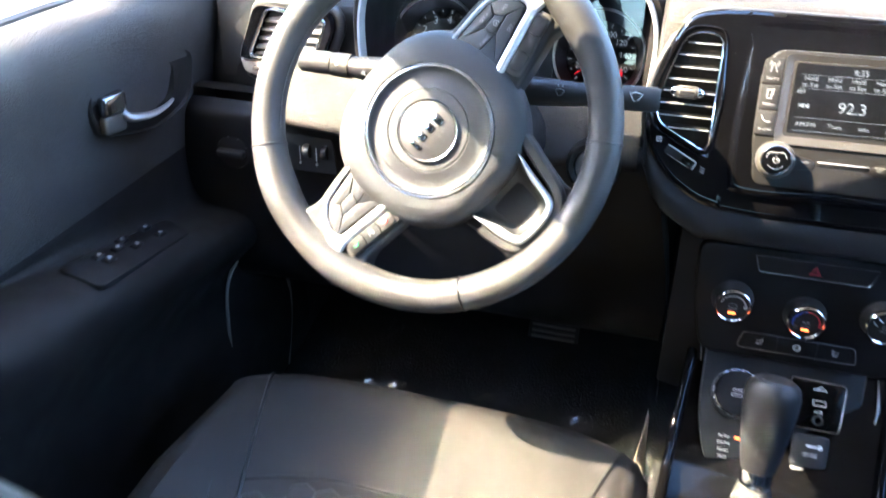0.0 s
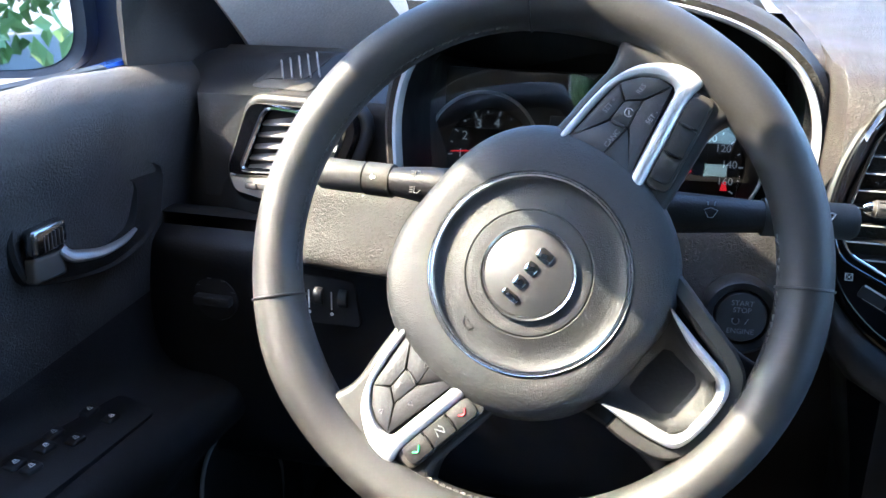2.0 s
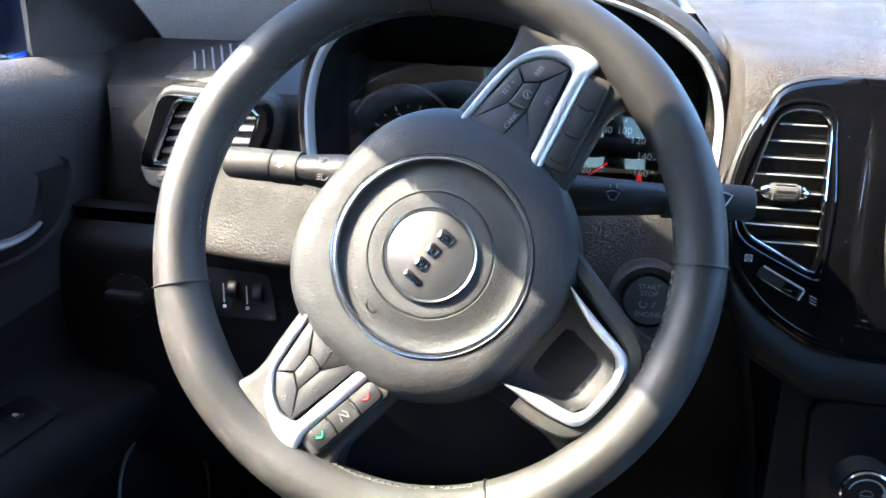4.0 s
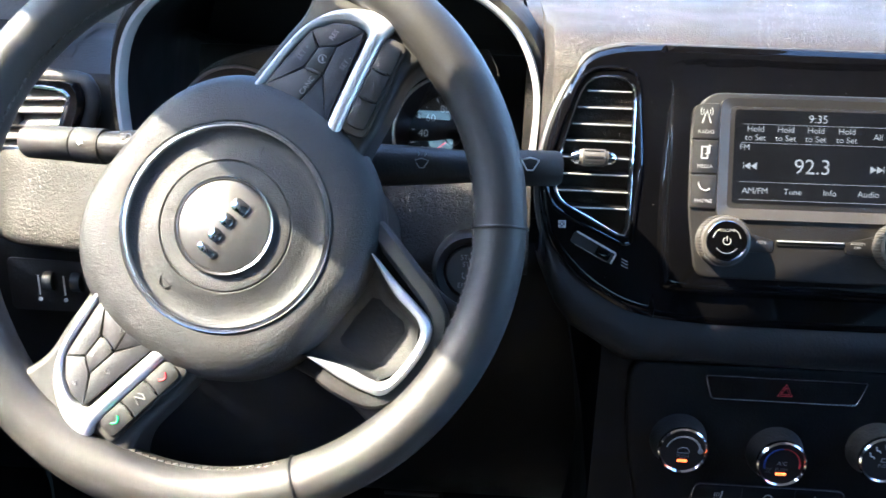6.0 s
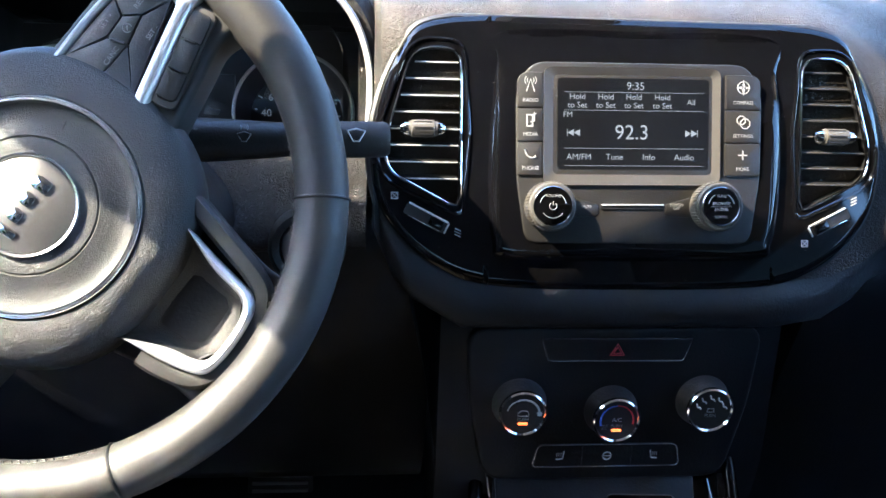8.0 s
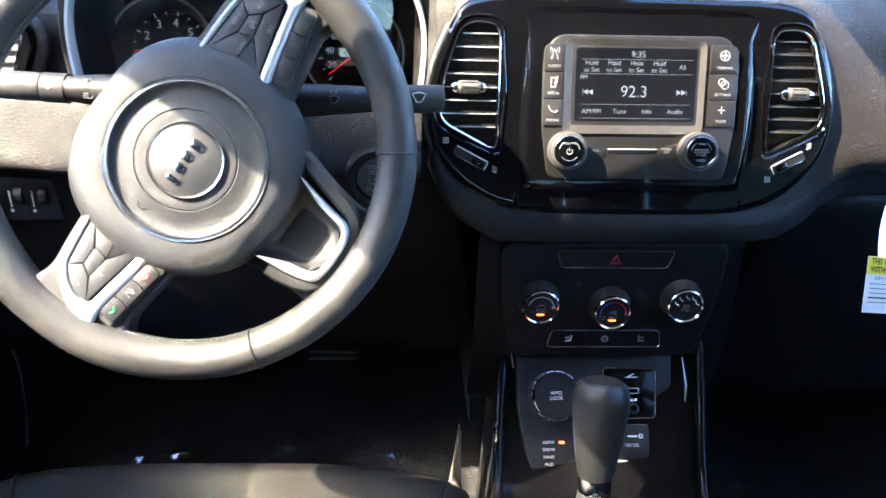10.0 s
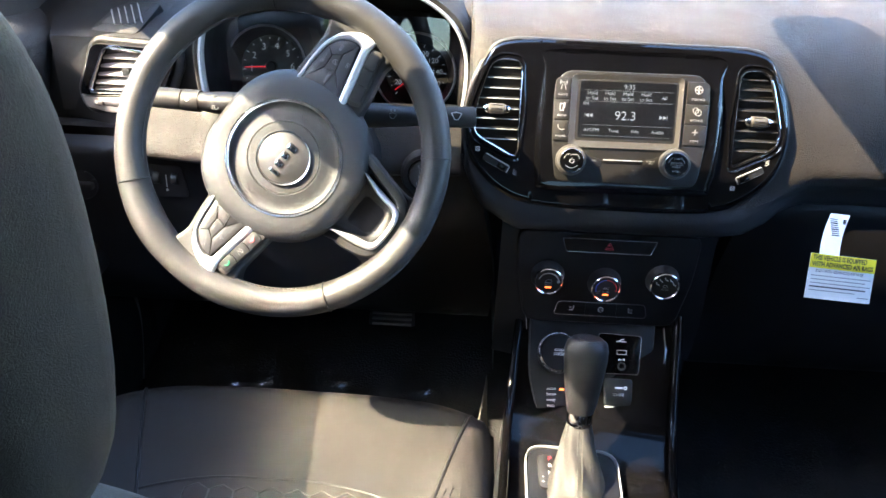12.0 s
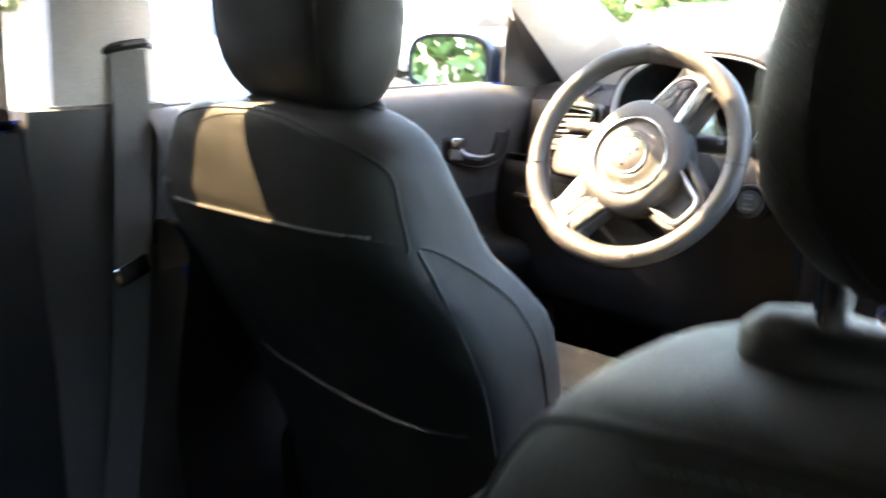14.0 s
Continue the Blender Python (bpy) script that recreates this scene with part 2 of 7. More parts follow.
def ring_prism(outer, inner, z0, z1, bm=None):
    """A flat frame between two outlines with the same number of points."""
    bm = bm or bmesh.new()
    n = len(outer)
    a = [bm.verts.new((x, y, z1)) for x, y in outer]
    b2 = [bm.verts.new((x, y, z1)) for x, y in inner]
    c = [bm.verts.new((x, y, z0)) for x, y in outer]
    d = [bm.verts.new((x, y, z0)) for x, y in inner]
    for i in range(n):
        j = (i + 1) % n
        for q in ((a[i], a[j], b2[j], b2[i]), (c[i], c[j], a[j], a[i]), (b2[i], b2[j], d[j], d[i]), (d[i], d[j], c[j], c[i])):
            bm.faces.new(q)
    return bm


def lathe(profile, n=40, at=(0, 0, 0), bm=None, close=True, scale=(1, 1)):
    """Turns (radius, z) pairs about z."""
    bm = bm or bmesh.new()
    rings = []
    for r, z in profile:
        rings.append([bm.verts.new((at[0] + r * scale[0] * math.cos(i / n * math.tau), at[1] + r * scale[1] * math.sin(i / n * math.tau), at[2] + z)) for i in range(n)])
    for a, b2 in zip(rings, rings[1:]):
        for i in range(n):
            bm.faces.new((a[i], a[(i + 1) % n], b2[(i + 1) % n], b2[i]))
    if close:
        bm.faces.new(rings[-1])
        bm.faces.new(list(reversed(rings[0])))
    return bm


def smooth_path(points, n=6, closed=False):
    """Catmull-Rom through points of any dimension."""
    p = [Vector(q) for q in points]
    k = len(p)
    out = []
    for i in range(k if closed else k - 1):
        a, b2, c, d = (p[(i + s) % k] if closed else p[min(max(i + s, 0), k - 1)] for s in (-1, 0, 1, 2))
        for j in range(n):
            t = j / n
            out.append(0.5 * (2 * b2 + (c - a) * t + (2 * a - 5 * b2 + 4 * c - d) * t * t + (3 * b2 - a - 3 * c + d) * t ** 3))
    if not closed:
        out.append(p[-1])
    return out


def tube(path, radius, sides=10, closed=False, bm=None, flat=1.0, up=None):
    """A swept tube; radius is a number or one for each point. flat squeezes it along its second axis."""
    bm = bm or bmesh.new()
    pts = [Vector(q) for q in path]
    n = len(pts)
    rings = []
    ref = Vector(up) if up else None
    prev = None
    for i, p in enumerate(pts):
        a = pts[i - 1] if (closed or i) else p
        c = pts[(i + 1) % n] if (closed or i < n - 1) else p
        d = (c - a).normalized()
        if ref:
            u = (ref - d * ref.dot(d)).normalized()
        else:
            if prev is None:
                prev = d.orthogonal().normalized()
            u = (prev - d * prev.dot(d)).normalized()
            prev = u
        w = d.cross(u)
        r = radius if isinstance(radius, (int, float)) else radius[i]
        rings.append([bm.verts.new(p + u * (r * flat * math.cos(s / sides * math.tau)) + w * (r * math.sin(s / sides * math.tau))) for s in range(sides)])
    pairs = list(zip(rings, rings[1:])) + ([(rings[-1], rings[0])] if closed else [])
    for a, b2 in pairs:
        for i in range(sides):
            bm.faces.new((a[i], a[(i + 1) % sides], b2[(i + 1) % sides], b2[i]))
    if not closed:
        bm.faces.new(rings[0])
        bm.faces.new(list(reversed(rings[-1])))
    return bm


def loft(rows, closed_rows=False, caps=False, bm=None, thick=0.0):
    """A skin through rows of points (all of one length)."""
    bm = bm or bmesh.new()
    vs = [[bm.verts.new(p) for p in r] for r in rows]
    n = len(vs[0])
    for a, b2 in zip(vs, vs[1:]):
        for i in range(n if closed_rows else n - 1):
            bm.faces.new((a[i], a[(i + 1) % n], b2[(i + 1) % n], b2[i]))
    if caps:
        bm.faces.new(vs[0])
        bm.faces.new(list(reversed(vs[-1])))
    if thick:
        bmesh.ops.recalc_face_normals(bm, faces=bm.faces)
        bmesh.ops.solidify(bm, geom=bm.faces[:], thickness=thick)
    return bm


def ribbon(path, width, z0, z1, bm=None):
    """A flat band along a path in the plane, between z0 and z1, slightly crowned."""
    bm = bm or bmesh.new()
    p = [Vector(q[:2]) for q in path]
    rows = []
    for i, q in enumerate(p):
        d = (p[min(i + 1, len(p) - 1)] - p[max(i - 1, 0)]).normalized()
        s = Vector((-d.y, d.x))
        w = width if isinstance(width, (int, float)) else width[i]
        rows.append([(q.x + s.x * w * f, q.y + s.y * w * f, z) for f, z in ((-0.5, z0), (-0.5, z0 * 0.3 + z1 * 0.7), (-0.44, z1 - 0.12 * (z1 - z0)), (-0.28, z1 - 0.02 * (z1 - z0)), (0.0, z1), (0.28, z1 - 0.02 * (z1 - z0)), (0.44, z1 - 0.12 * (z1 - z0)), (0.5, z0 * 0.3 + z1 * 0.7), (0.5, z0))])
    return loft(rows, closed_rows=True, caps=True, bm=bm)


def writing(body, size, mat, parent, at=(0, 0, 0), rot=(0, 0, 0), name="lettering", align="CENTER", depth=0.0, squeeze=1.0, bold=0.0):
    """Letters in the built-in font, as a mesh under a thing."""
    cu = bpy.data.curves.new(name, "FONT")
    cu.body, cu.size, cu.align_x, cu.align_y, cu.extrude = body, size, align, "CENTER", depth
    cu.resolution_u, cu.offset = 3, bold
    tmp = new(name, cu)
    me = bpy.data.meshes.new_from_object(tmp)
    bpy.data.objects.remove(tmp)
    bpy.data.curves.remove(cu)
    me.materials.append(mat)
    ob = new(name, me)
    ob.parent = parent
    ob.matrix_basis = pose(*at, *rot) @ Matrix.Diagonal((squeeze, 1, 1, 1))
    return ob


def beads(path, step, size, mat, parent, name="stitching"):
    """A row of short stitches along a path, as one part."""
    pts = [Vector(q) for q in path]
    bm = bmesh.new()
    carry = 0.0
    for a, b2 in zip(pts, pts[1:]):
        d = b2 - a
        if d.length < 1e-6:
            continue
        w = d.normalized()
        s = carry
        while s < d.length:
            q = w.to_track_quat("X", "Z").to_matrix().to_4x4()
            q.translation = a + w * s
            bmesh.ops.create_cube(bm, size=1, matrix=q @ pose(0, 0, 0, 0, 0, 14) @ Matrix.Diagonal((step * 0.72, size, size, 1)))
            s += step
        carry = s - d.length
    return part(name, bm, mat, parent, smooth=False)


# ---- the shell of the car ----
def skin(name, rows, mat, label, category, thick=0.0, closed=False, caps=False, kind="structure"):
    return tagged(part(name, loft(rows, closed_rows=closed, caps=caps, thick=thick), mat), label, category, kind=kind)


def both_sides(f):
    for side in (-1, 1):
        f(side)


# floor, firewall and rear
skin("floor", [[(x, y, z) for y, z in ((-2.3, 0.38), (0.30, 0.38), (0.55, 0.42), (0.78, 0.62), (0.84, 1.10))] for x in (-0.80, -0.3, 0.3, 0.80)],
     CARPET, "black cut-pile carpet over the cabin floor", "floor", thick=-0.03)
skin("wall_rear", [[(x, -2.30, z) for z in (0.35, 1.08)] for x in (-0.84, 0.84)], HARD, "plain dark panel closing the cabin behind", "wall", thick=0.04)
skin("ceiling", [[(x, y, z) for y, z in ((-0.14, 1.475), (-0.3, 1.50), (-0.9, 1.53), (-1.6, 1.52), (-2.3, 1.42))] for x in (-0.60, -0.3, 0.3, 0.60)],
     LINER, "light grey fabric headliner under the roof", "ceiling", thick=0.03)


def rails(s):
    edge = ((0.50, 1.005, 0.765), (0.38, 1.080, 0.740), (0.25, 1.161, 0.722), (0.12, 1.244, 0.708), (0.02, 1.308, 0.698), (-0.11, 1.388, 0.682), (-0.22, 1.430, 0.668), (-0.40, 1.452, 0.660), (-0.70, 1.455, 0.655), (-1.30, 1.45, 0.65), (-2.3, 1.38, 0.65))
    rows = []
    for y, z, x in (tuple(v) for v in smooth_path(edge, 4)):
        up = 0.075 if y > -0.2 else 0.06
        reach = 0.10 * min(1.0, max(0.0, (y - 0.16) / 0.3))
        rows.append([(s * a, y + (0.03 if y > -0.3 else 0) * k, b2) for a, b2, k in ((x, z, 0), (x - 0.028, z + 0.016, 0.5), (x - 0.052 - reach, z + up, 1.5), (x - 0.052 - reach, z + up + 0.03, 1.6), (x - 0.01, z + up + 0.02, 1.0), (x + 0.018, z + 0.02, 0.0))])
    tagged(part("pillar_front", loft(rows, closed_rows=True, caps=True), TRIM), "light grey front pillar and roof rail trim", "pillar", kind="structure")
    # the post between the doors: light above, dark below the belt line
    rows = []
    for z, x, w in ((1.114, 0.784, 0.19), (1.25, 0.755, 0.17), (1.38, 0.715, 0.155), (1.49, 0.66, 0.15)):
        rows.append([(s * (x + dx), -0.652 + w * dy - (z - 1.13) * 0.10, z) for dx, dy in ((0.05, 0.5), (0.0, 0.44), (-0.01, 0.25), (-0.012, -0.15), (0.0, -0.32), (0.04, -0.36))])
    tagged(part("pillar_middle", loft(rows, closed_rows=True, caps=True), TRIM), "light grey upper trim of the middle pillar", "pillar", kind="structure")
    rows = []
    for z, x, w in ((0.40, 0.775, 0.30), (0.7, 0.78, 0.26), (1.0, 0.782, 0.23), (1.110, 0.779, 0.205)):
        rows.append([(s * (x + dx), -0.655 + w * dy, z) for dx, dy in ((0.08, 0.5), (0.0, 0.44), (-0.01, 0.25), (-0.012, -0.25), (0.0, -0.44), (0.08, -0.5))])
    tagged(part("pillar_base", loft(rows, closed_rows=True, caps=True), PILLAR_LOW), "dark plastic lower trim of the middle pillar", "pillar", kind="structure")
    # sill and outer skin under the windows
    for a, b2 in ((-2.3, -0.75), (-0.56, 0.86)):
        skin("wall_side", [[(s * x, y, z) for x, z in ((0.86, 0.30), (0.88, 0.7), (0.87, 0.95), (0.82, 1.095), (0.79, 1.10))] for y in (a, b2)], BLUE_PAINT,
             "blue painted outer door skin below the window", "car body", thick=0.004)


both_sides(rails)


def rear_panes(s):
    skin("window_rear_side", [[(s * 0.795, y, 1.09) for y in (-0.76, -1.5, -2.29)], [(s * 0.755, y, 1.25) for y in (-0.77, -1.5, -2.29)], [(s * 0.67, y, 1.45) for y in (-0.79, -1.5, -2.29)]], PRIVACY,
         "dark privacy glass of the rear door", "window", thick=0.004)


both_sides(rear_panes)


def kick_panel(s):
    skin("trim_kick_panel", [[(s * 0.742, y, z) for z in (0.36, 0.60, 0.86)] for y in (0.36, 0.55, 0.80)], HARD, "black plastic kick panel beside the footwell", "trim", thick=0.006)


both_sides(kick_panel)


def rear_door_trim(s):
    skin("trim_rear_door", [[(s * x, y, z) for x, z in ((0.775, 0.36), (0.770, 0.62), (0.762, 0.80), (0.776, 0.98), (0.786, 1.086))] for y in (-0.755, -1.1, -1.6, -2.28)], DOOR_HARD, "dark lining of the rear door below the window", "trim", thick=0.006)


both_sides(rear_door_trim)


def shade_frames(s):
    # added out of view; its lower edge sets the shadow on the driver's backrest
    line = ((-0.722, 1.430), (-0.739, 1.403), (-0.754, 1.377), (-0.771, 1.347), (-0.80, 1.328), (-0.87, 1.325), (-1.1, 1.322), (-1.6, 1.31), (-2.28, 1.25))
    low = [(s * (0.733 - (z - 1.322) * 0.43), y, z) for y, z in line]
    top = [(s * 0.664, y, max(1.462, z + 0.01) if y > -1.4 else 1.462 - 0.08 * (-1.4 - y) / 0.9) for y, z in line]
    skin("shade_frame_rear", [low, [tuple((a + b2) / 2 for a, b2 in zip(p, q)) for p, q in zip(low, top)], top], TRIM, "unseen light grey frame added to shade the driver's seat back", "door frame", thick=0.012)


both_sides(shade_frames)
skin("window_rear", [[(x, -2.31, 1.07) for x in (-0.80, 0, 0.80)], [(x, -2.30, 1.45) for x in (-0.66, 0, 0.66)]], TAILGATE, "lightly tinted glass of the tailgate", "window", thick=0.004)
header = [[(x, front, 1.466), (x, front - 0.006, 1.461), (x, -0.198, 1.461), (x, -0.198, 1.511), (x, front - 0.030, 1.500), (x, front - 0.004, 1.472)] for x, front in ((v, -0.036 - 0.175 * max(0.0, abs(v) - 0.42)) for v in (-0.60, -0.54, -0.48, -0.42, -0.2, 0.0, 0.2, 0.42, 0.48, 0.54, 0.60))]
tagged(part("header_trim", loft(header, closed_rows=True, caps=True), LINER, smooth=False), "light grey trim over the windscreen", "trim", kind="structure")

# windscreen and side panes
shield = skin("window_windscreen", [[(x, y0 + bow * (1 - (x / w) ** 2), z + rise * (1 - (x / w) ** 2)) for x in (w * k / 8 for k in range(-8, 9))] for w, y0, bow, z, rise in ((0.72, 0.46, 0.40, 1.085, 0.06), (0.68, 0.30, 0.30, 1.22, 0.05), (0.64, 0.12, 0.22, 1.34, 0.05), (0.60, -0.035, 0.08, 1.452, 0.03))],
              CLEAR, "clear curved windscreen glass", "window", thick=0.004)
shield.visible_shadow = False

rear = thing("rear_view_mirror", pose(0.0, 0.0, 1.40), "black rear-view mirror and sensor housing on the windscreen", "mirror")
part("housing", prism(rounded([(-0.045, 0.012), (0.015, -0.085), (0.215, -0.085), (0.225, 0.0), (0.05, 0.02)], 0.02, 5), -0.018, 0.018, 0.006, 3), HARD, rear, m=pose(0, -0.012, -0.012, 90, 0, 0))
part("sensor_cover", loft([[(x * w, y, z) for x, z in ((-1, -0.01), (-0.8, -0.03), (0.8, -0.03), (1, -0.01), (0.8, 0.01), (-0.8, 0.01))] for y, w in ((-0.02, 0.062), (0.05, 0.066), (0.13, 0.066), (0.175, 0.055), (0.205, 0.030))], closed_rows=True, caps=True), HARD, rear, m=pose(0.008, 0, 0))

# ---- dashboard ----
dash = thing("dashboard", Matrix(), "dark soft-touch dashboard running the width of the car", "dashboard")


def profile_rows(xs, profiles, n=4):
    return [[(x, y, z) for y, z in (tuple(v) for v in smooth_path(p, n))] for x, p in zip(xs, profiles)]


CENTRE = [(0.86, 1.150), (0.6, 1.147), (0.4, 1.142), (0.27, 1.136), (0.20, 1.131), (0.165, 1.124), (0.148, 1.110), (0.140, 1.09), (0.125, 1.03), (0.104, 0.965), (0.084, 0.938), (0.076, 0.922), (0.078, 0.905), (0.095, 0.897), (0.120, 0.893)]
RIGHT = [(0.86, 1.150), (0.6, 1.147), (0.4, 1.142), (0.30, 1.134), (0.23, 1.120), (0.175, 1.095), (0.145, 1.065), (0.125, 1.035), (0.113, 1.005), (0.108, 0.985), (0.115, 0.968), (0.125, 0.958), (0.125, 0.945), (0.13, 0.935), (0.15, 0.925)]
FAR = [(0.86, 1.140), (0.6, 1.130), (0.4, 1.120), (0.32, 1.110), (0.27, 1.09), (0.22, 1.07), (0.19, 1.05), (0.17, 1.02), (0.16, 1.0), (0.155, 0.98), (0.157, 0.965), (0.16, 0.955), (0.16, 0.945), (0.165, 0.935), (0.18, 0.925)]


def blend(p, q, k):
    return [(a[0] * (1 - k) + b2[0] * k, a[1] * (1 - k) + b2[1] * k) for a, b2 in zip(p, q)]


xs = [-0.1875, -0.186, -0.182, -0.172, -0.16, -0.12, 0.0, 0.12, 0.16, 0.19, 0.21, 0.24, 0.30, 0.45, 0.6, 0.72, 0.79]
pr = [[(y + d * (z > 0.95 or d < 0.03), z) for y, z in CENTRE] for d in (0.10, 0.03, 0.008)] + [CENTRE] * 5
pr = [[(y + 0.35 * up * min(1.0, max(0.0, (1.03 - z) / 0.10)), z + up * min(1.0, max(0.0, (1.03 - z) / 0.10))) for y, z in p] for p, up in zip(pr, (0.072, 0.066, 0.055, 0.036, 0.022, 0.0, 0.0, 0.0))]
pr += [blend(CENTRE, RIGHT, k) for k in (0.12, 0.4, 0.7, 0.95)] + [RIGHT, RIGHT, blend(RIGHT, FAR, 0.3), blend(RIGHT, FAR, 0.8), FAR]
pad_rows = profile_rows(xs, pr)
part("top_pad", loft([r[:41] for r in pad_rows]), SOFT, dash, "grained dark soft pad over the dashboard top")
# same pad continued; the darker plastic stands in for shade under the overhang
part("lower_lip", loft([r[40:] for r in pad_rows]), HARD, dash, "lower edge of the soft pad, coloured darker for its shade")
part("hood_side_pad", loft([[(x, y, z) for y, z in ((0.86, 1.150), (0.6, 1.147), (0.4, 1.142), (0.27, 1.136), (0.235, 1.128), (0.215, 1.110), (0.208, 1.06), (0.206, 0.99))] for x in (-0.199, -0.193, -0.1868)]), SOFT, dash)
part("end_cap", loft([[(a, y, z), (-0.62, y - 0.004, z + 0.002), (b2, y, z)] for a, b2, y, z in ((-0.76, -0.50, 0.42, 1.075), (-0.75, -0.52, 0.34, 1.098), (-0.74, -0.525, 0.27, 1.090), (-0.735, -0.53, 0.235, 1.068), (-0.73, -0.535, 0.225, 1.03), (-0.73, -0.535, 0.225, 0.97))]), HARD, dash)
# driver's side: deck in front of the gauges, pad under them, outer end
DECK_LINE = [(0.86, 1.14), (0.62, 1.13), (0.48, 1.115), (0.45, 1.09), (0.44, 1.0), (0.42, 0.930), (0.28, 0.935), (0.22, 0.960), (0.19, 0.962)]
part("gauge_deck", loft(profile_rows([-0.80, -0.7, -0.58, -0.50, -0.375, -0.192], [[(y, z - 0.075 * (y > 0.44)) for y, z in DECK_LINE]] * 3 + [[(y, z - 0.03 * (y > 0.44)) for y, z in DECK_LINE]] + [DECK_LINE] * 2)), HARD, dash)
PAD = [(0.23, 1.000), (0.19, 1.007), (0.166, 1.009), (0.153, 1.003), (0.138, 0.978), (0.125, 0.955), (0.126, 0.944), (0.142, 0.938), (0.19, 0.937)]
part("knee_pad", loft(profile_rows([-0.66, -0.64, -0.60, -0.5, -0.4, -0.30, -0.192], [[(y + 0.10, z - 0.004) for y, z in PAD], [(y + 0.045, z - 0.002) for y, z in PAD], [(y + 0.018, z) for y, z in PAD], [(y + 0.003, z) for y, z in PAD], PAD, PAD, [(y + 0.01, z) for y, z in PAD]])), KNEE, dash, "grained pad under the gauges")
part("lower_panel", loft(profile_rows([-0.78, -0.6, -0.4, -0.135], [[(0.19, 0.950), (0.172, 0.935), (0.172, 0.90), (0.178, 0.82), (0.21, 0.70), (0.27, 0.64), (0.40, 0.62)]] * 4)), DARK, dash)
part("glovebox_door", loft(profile_rows([0.13, 0.2, 0.5, 0.74], [[(0.16, 0.945), (0.135, 0.93), (0.13, 0.88), (0.14, 0.78), (0.17, 0.66), (0.21, 0.62), (0.34, 0.60)]] * 4)), DARK, dash)
part("end_panel", loft(profile_rows([-0.80, -0.76, -0.71, -0.66, -0.59], [[(0.60, 1.05), (0.40, 1.085), (0.32, 1.09), (0.275, 1.07), (0.255, 1.02), (0.245, 0.96), (0.25, 0.92)]] * 2 + [[(0.60, 1.05), (0.42, 1.085), (0.32, 1.095), (0.25, 1.075), (0.232, 1.02), (0.222, 0.96), (0.23, 0.93)], [(0.60, 1.05), (0.42, 1.085), (0.32, 1.098), (0.25, 1.082), (0.228, 1.02), (0.200, 0.96), (0.19, 0.93)], [(0.60, 1.05), (0.42, 1.085), (0.32, 1.098), (0.25, 1.082), (0.228, 1.02), (0.195, 0.96), (0.185, 0.93)]])), HARD, dash)
part("stack_pillar", loft(profile_rows([-0.135, -0.10, 0.10, 0.135], [[(0.13, 0.93), (0.098, 0.905), (0.092, 0.86), (0.087, 0.80), (0.088, 0.76), (0.10, 0.70)], [(0.11, 0.93), (0.090, 0.905), (0.086, 0.86), (0.081, 0.80), (0.082, 0.76), (0.09, 0.70)], [(0.11, 0.93), (0.090, 0.905), (0.086, 0.86), (0.081, 0.80), (0.082, 0.76), (0.09, 0.70)], [(0.13, 0.93), (0.098, 0.905), (0.092, 0.86), (0.087, 0.80), (0.088, 0.76), (0.10, 0.70)]])), DARK, dash)
for s in (-1, 1):
    part("stack_cheek", loft([[(s * x, y, z) for z, x in ((0.92, 0.16), (0.85, 0.145), (0.78, 0.135), (0.66, 0.13))] for y, in ((0.10,), (0.14,), (0.5,))]), DARK, dash)

# hood over the gauges
ARCH = [(-0.158, 0.965), (-0.168, 1.02), (-0.168, 1.078), (-0.150, 1.124), (-0.105, 1.155), (-0.04, 1.171), (0.04, 1.171), (0.105, 1.155), (0.150, 1.125), (0.170, 1.083), (0.171, 1.03), (0.164, 0.985)]
arch = [Vector(v) for v in smooth_path(ARCH, 5)]


def arch_at(grow, y, drop=0.0):
    mid = Vector((0, 1.02))
    return [(-0.359 + (p - mid).x * grow, y, 1.02 + (p - mid).y * grow - drop) for p in arch]


hood = thing("instrument_hood", Matrix(), "dark arched hood with silver trim over the gauges", "hood")
part("shroud", loft([arch_at(0.972, 0.207), arch_at(0.985, 0.193), arch_at(1.03, 0.192), arch_at(1.065, 0.205), arch_at(1.075, 0.26), arch_at(1.075, 0.36, 0.004), arch_at(1.07, 0.47, 0.012)]), SOFT, hood)
part("inner_wall", loft([arch_at(0.968, 0.20), arch_at(1.00, 0.34), arch_at(1.04, 0.45)]), DARK, hood)
part("back_wall", prism([(x, z) for x, y, z in arch_at(1.045, 0.45)], -0.012, 0.0), DIAL, hood, smooth=False, m=pose(0, 0.45, 0, 90, 0, 0))
rows = [arch_at(g, y) for g, y in ((0.972, 0.205), (0.968, 0.194), (0.979, 0.186), (0.993, 0.185), (1.000, 0.190))]
part("trim_band", loft(rows), SATIN, hood, "brushed silver trim band")

# gauges
GY = Vector((0, 0.33, 0.944)).normalized()
GZ = Vector((1, 0, 0)).cross(GY)


def gauge_frame(x, y, z):
    return basis((x, y, z), Vector((1, 0, 0)), GY, GZ)


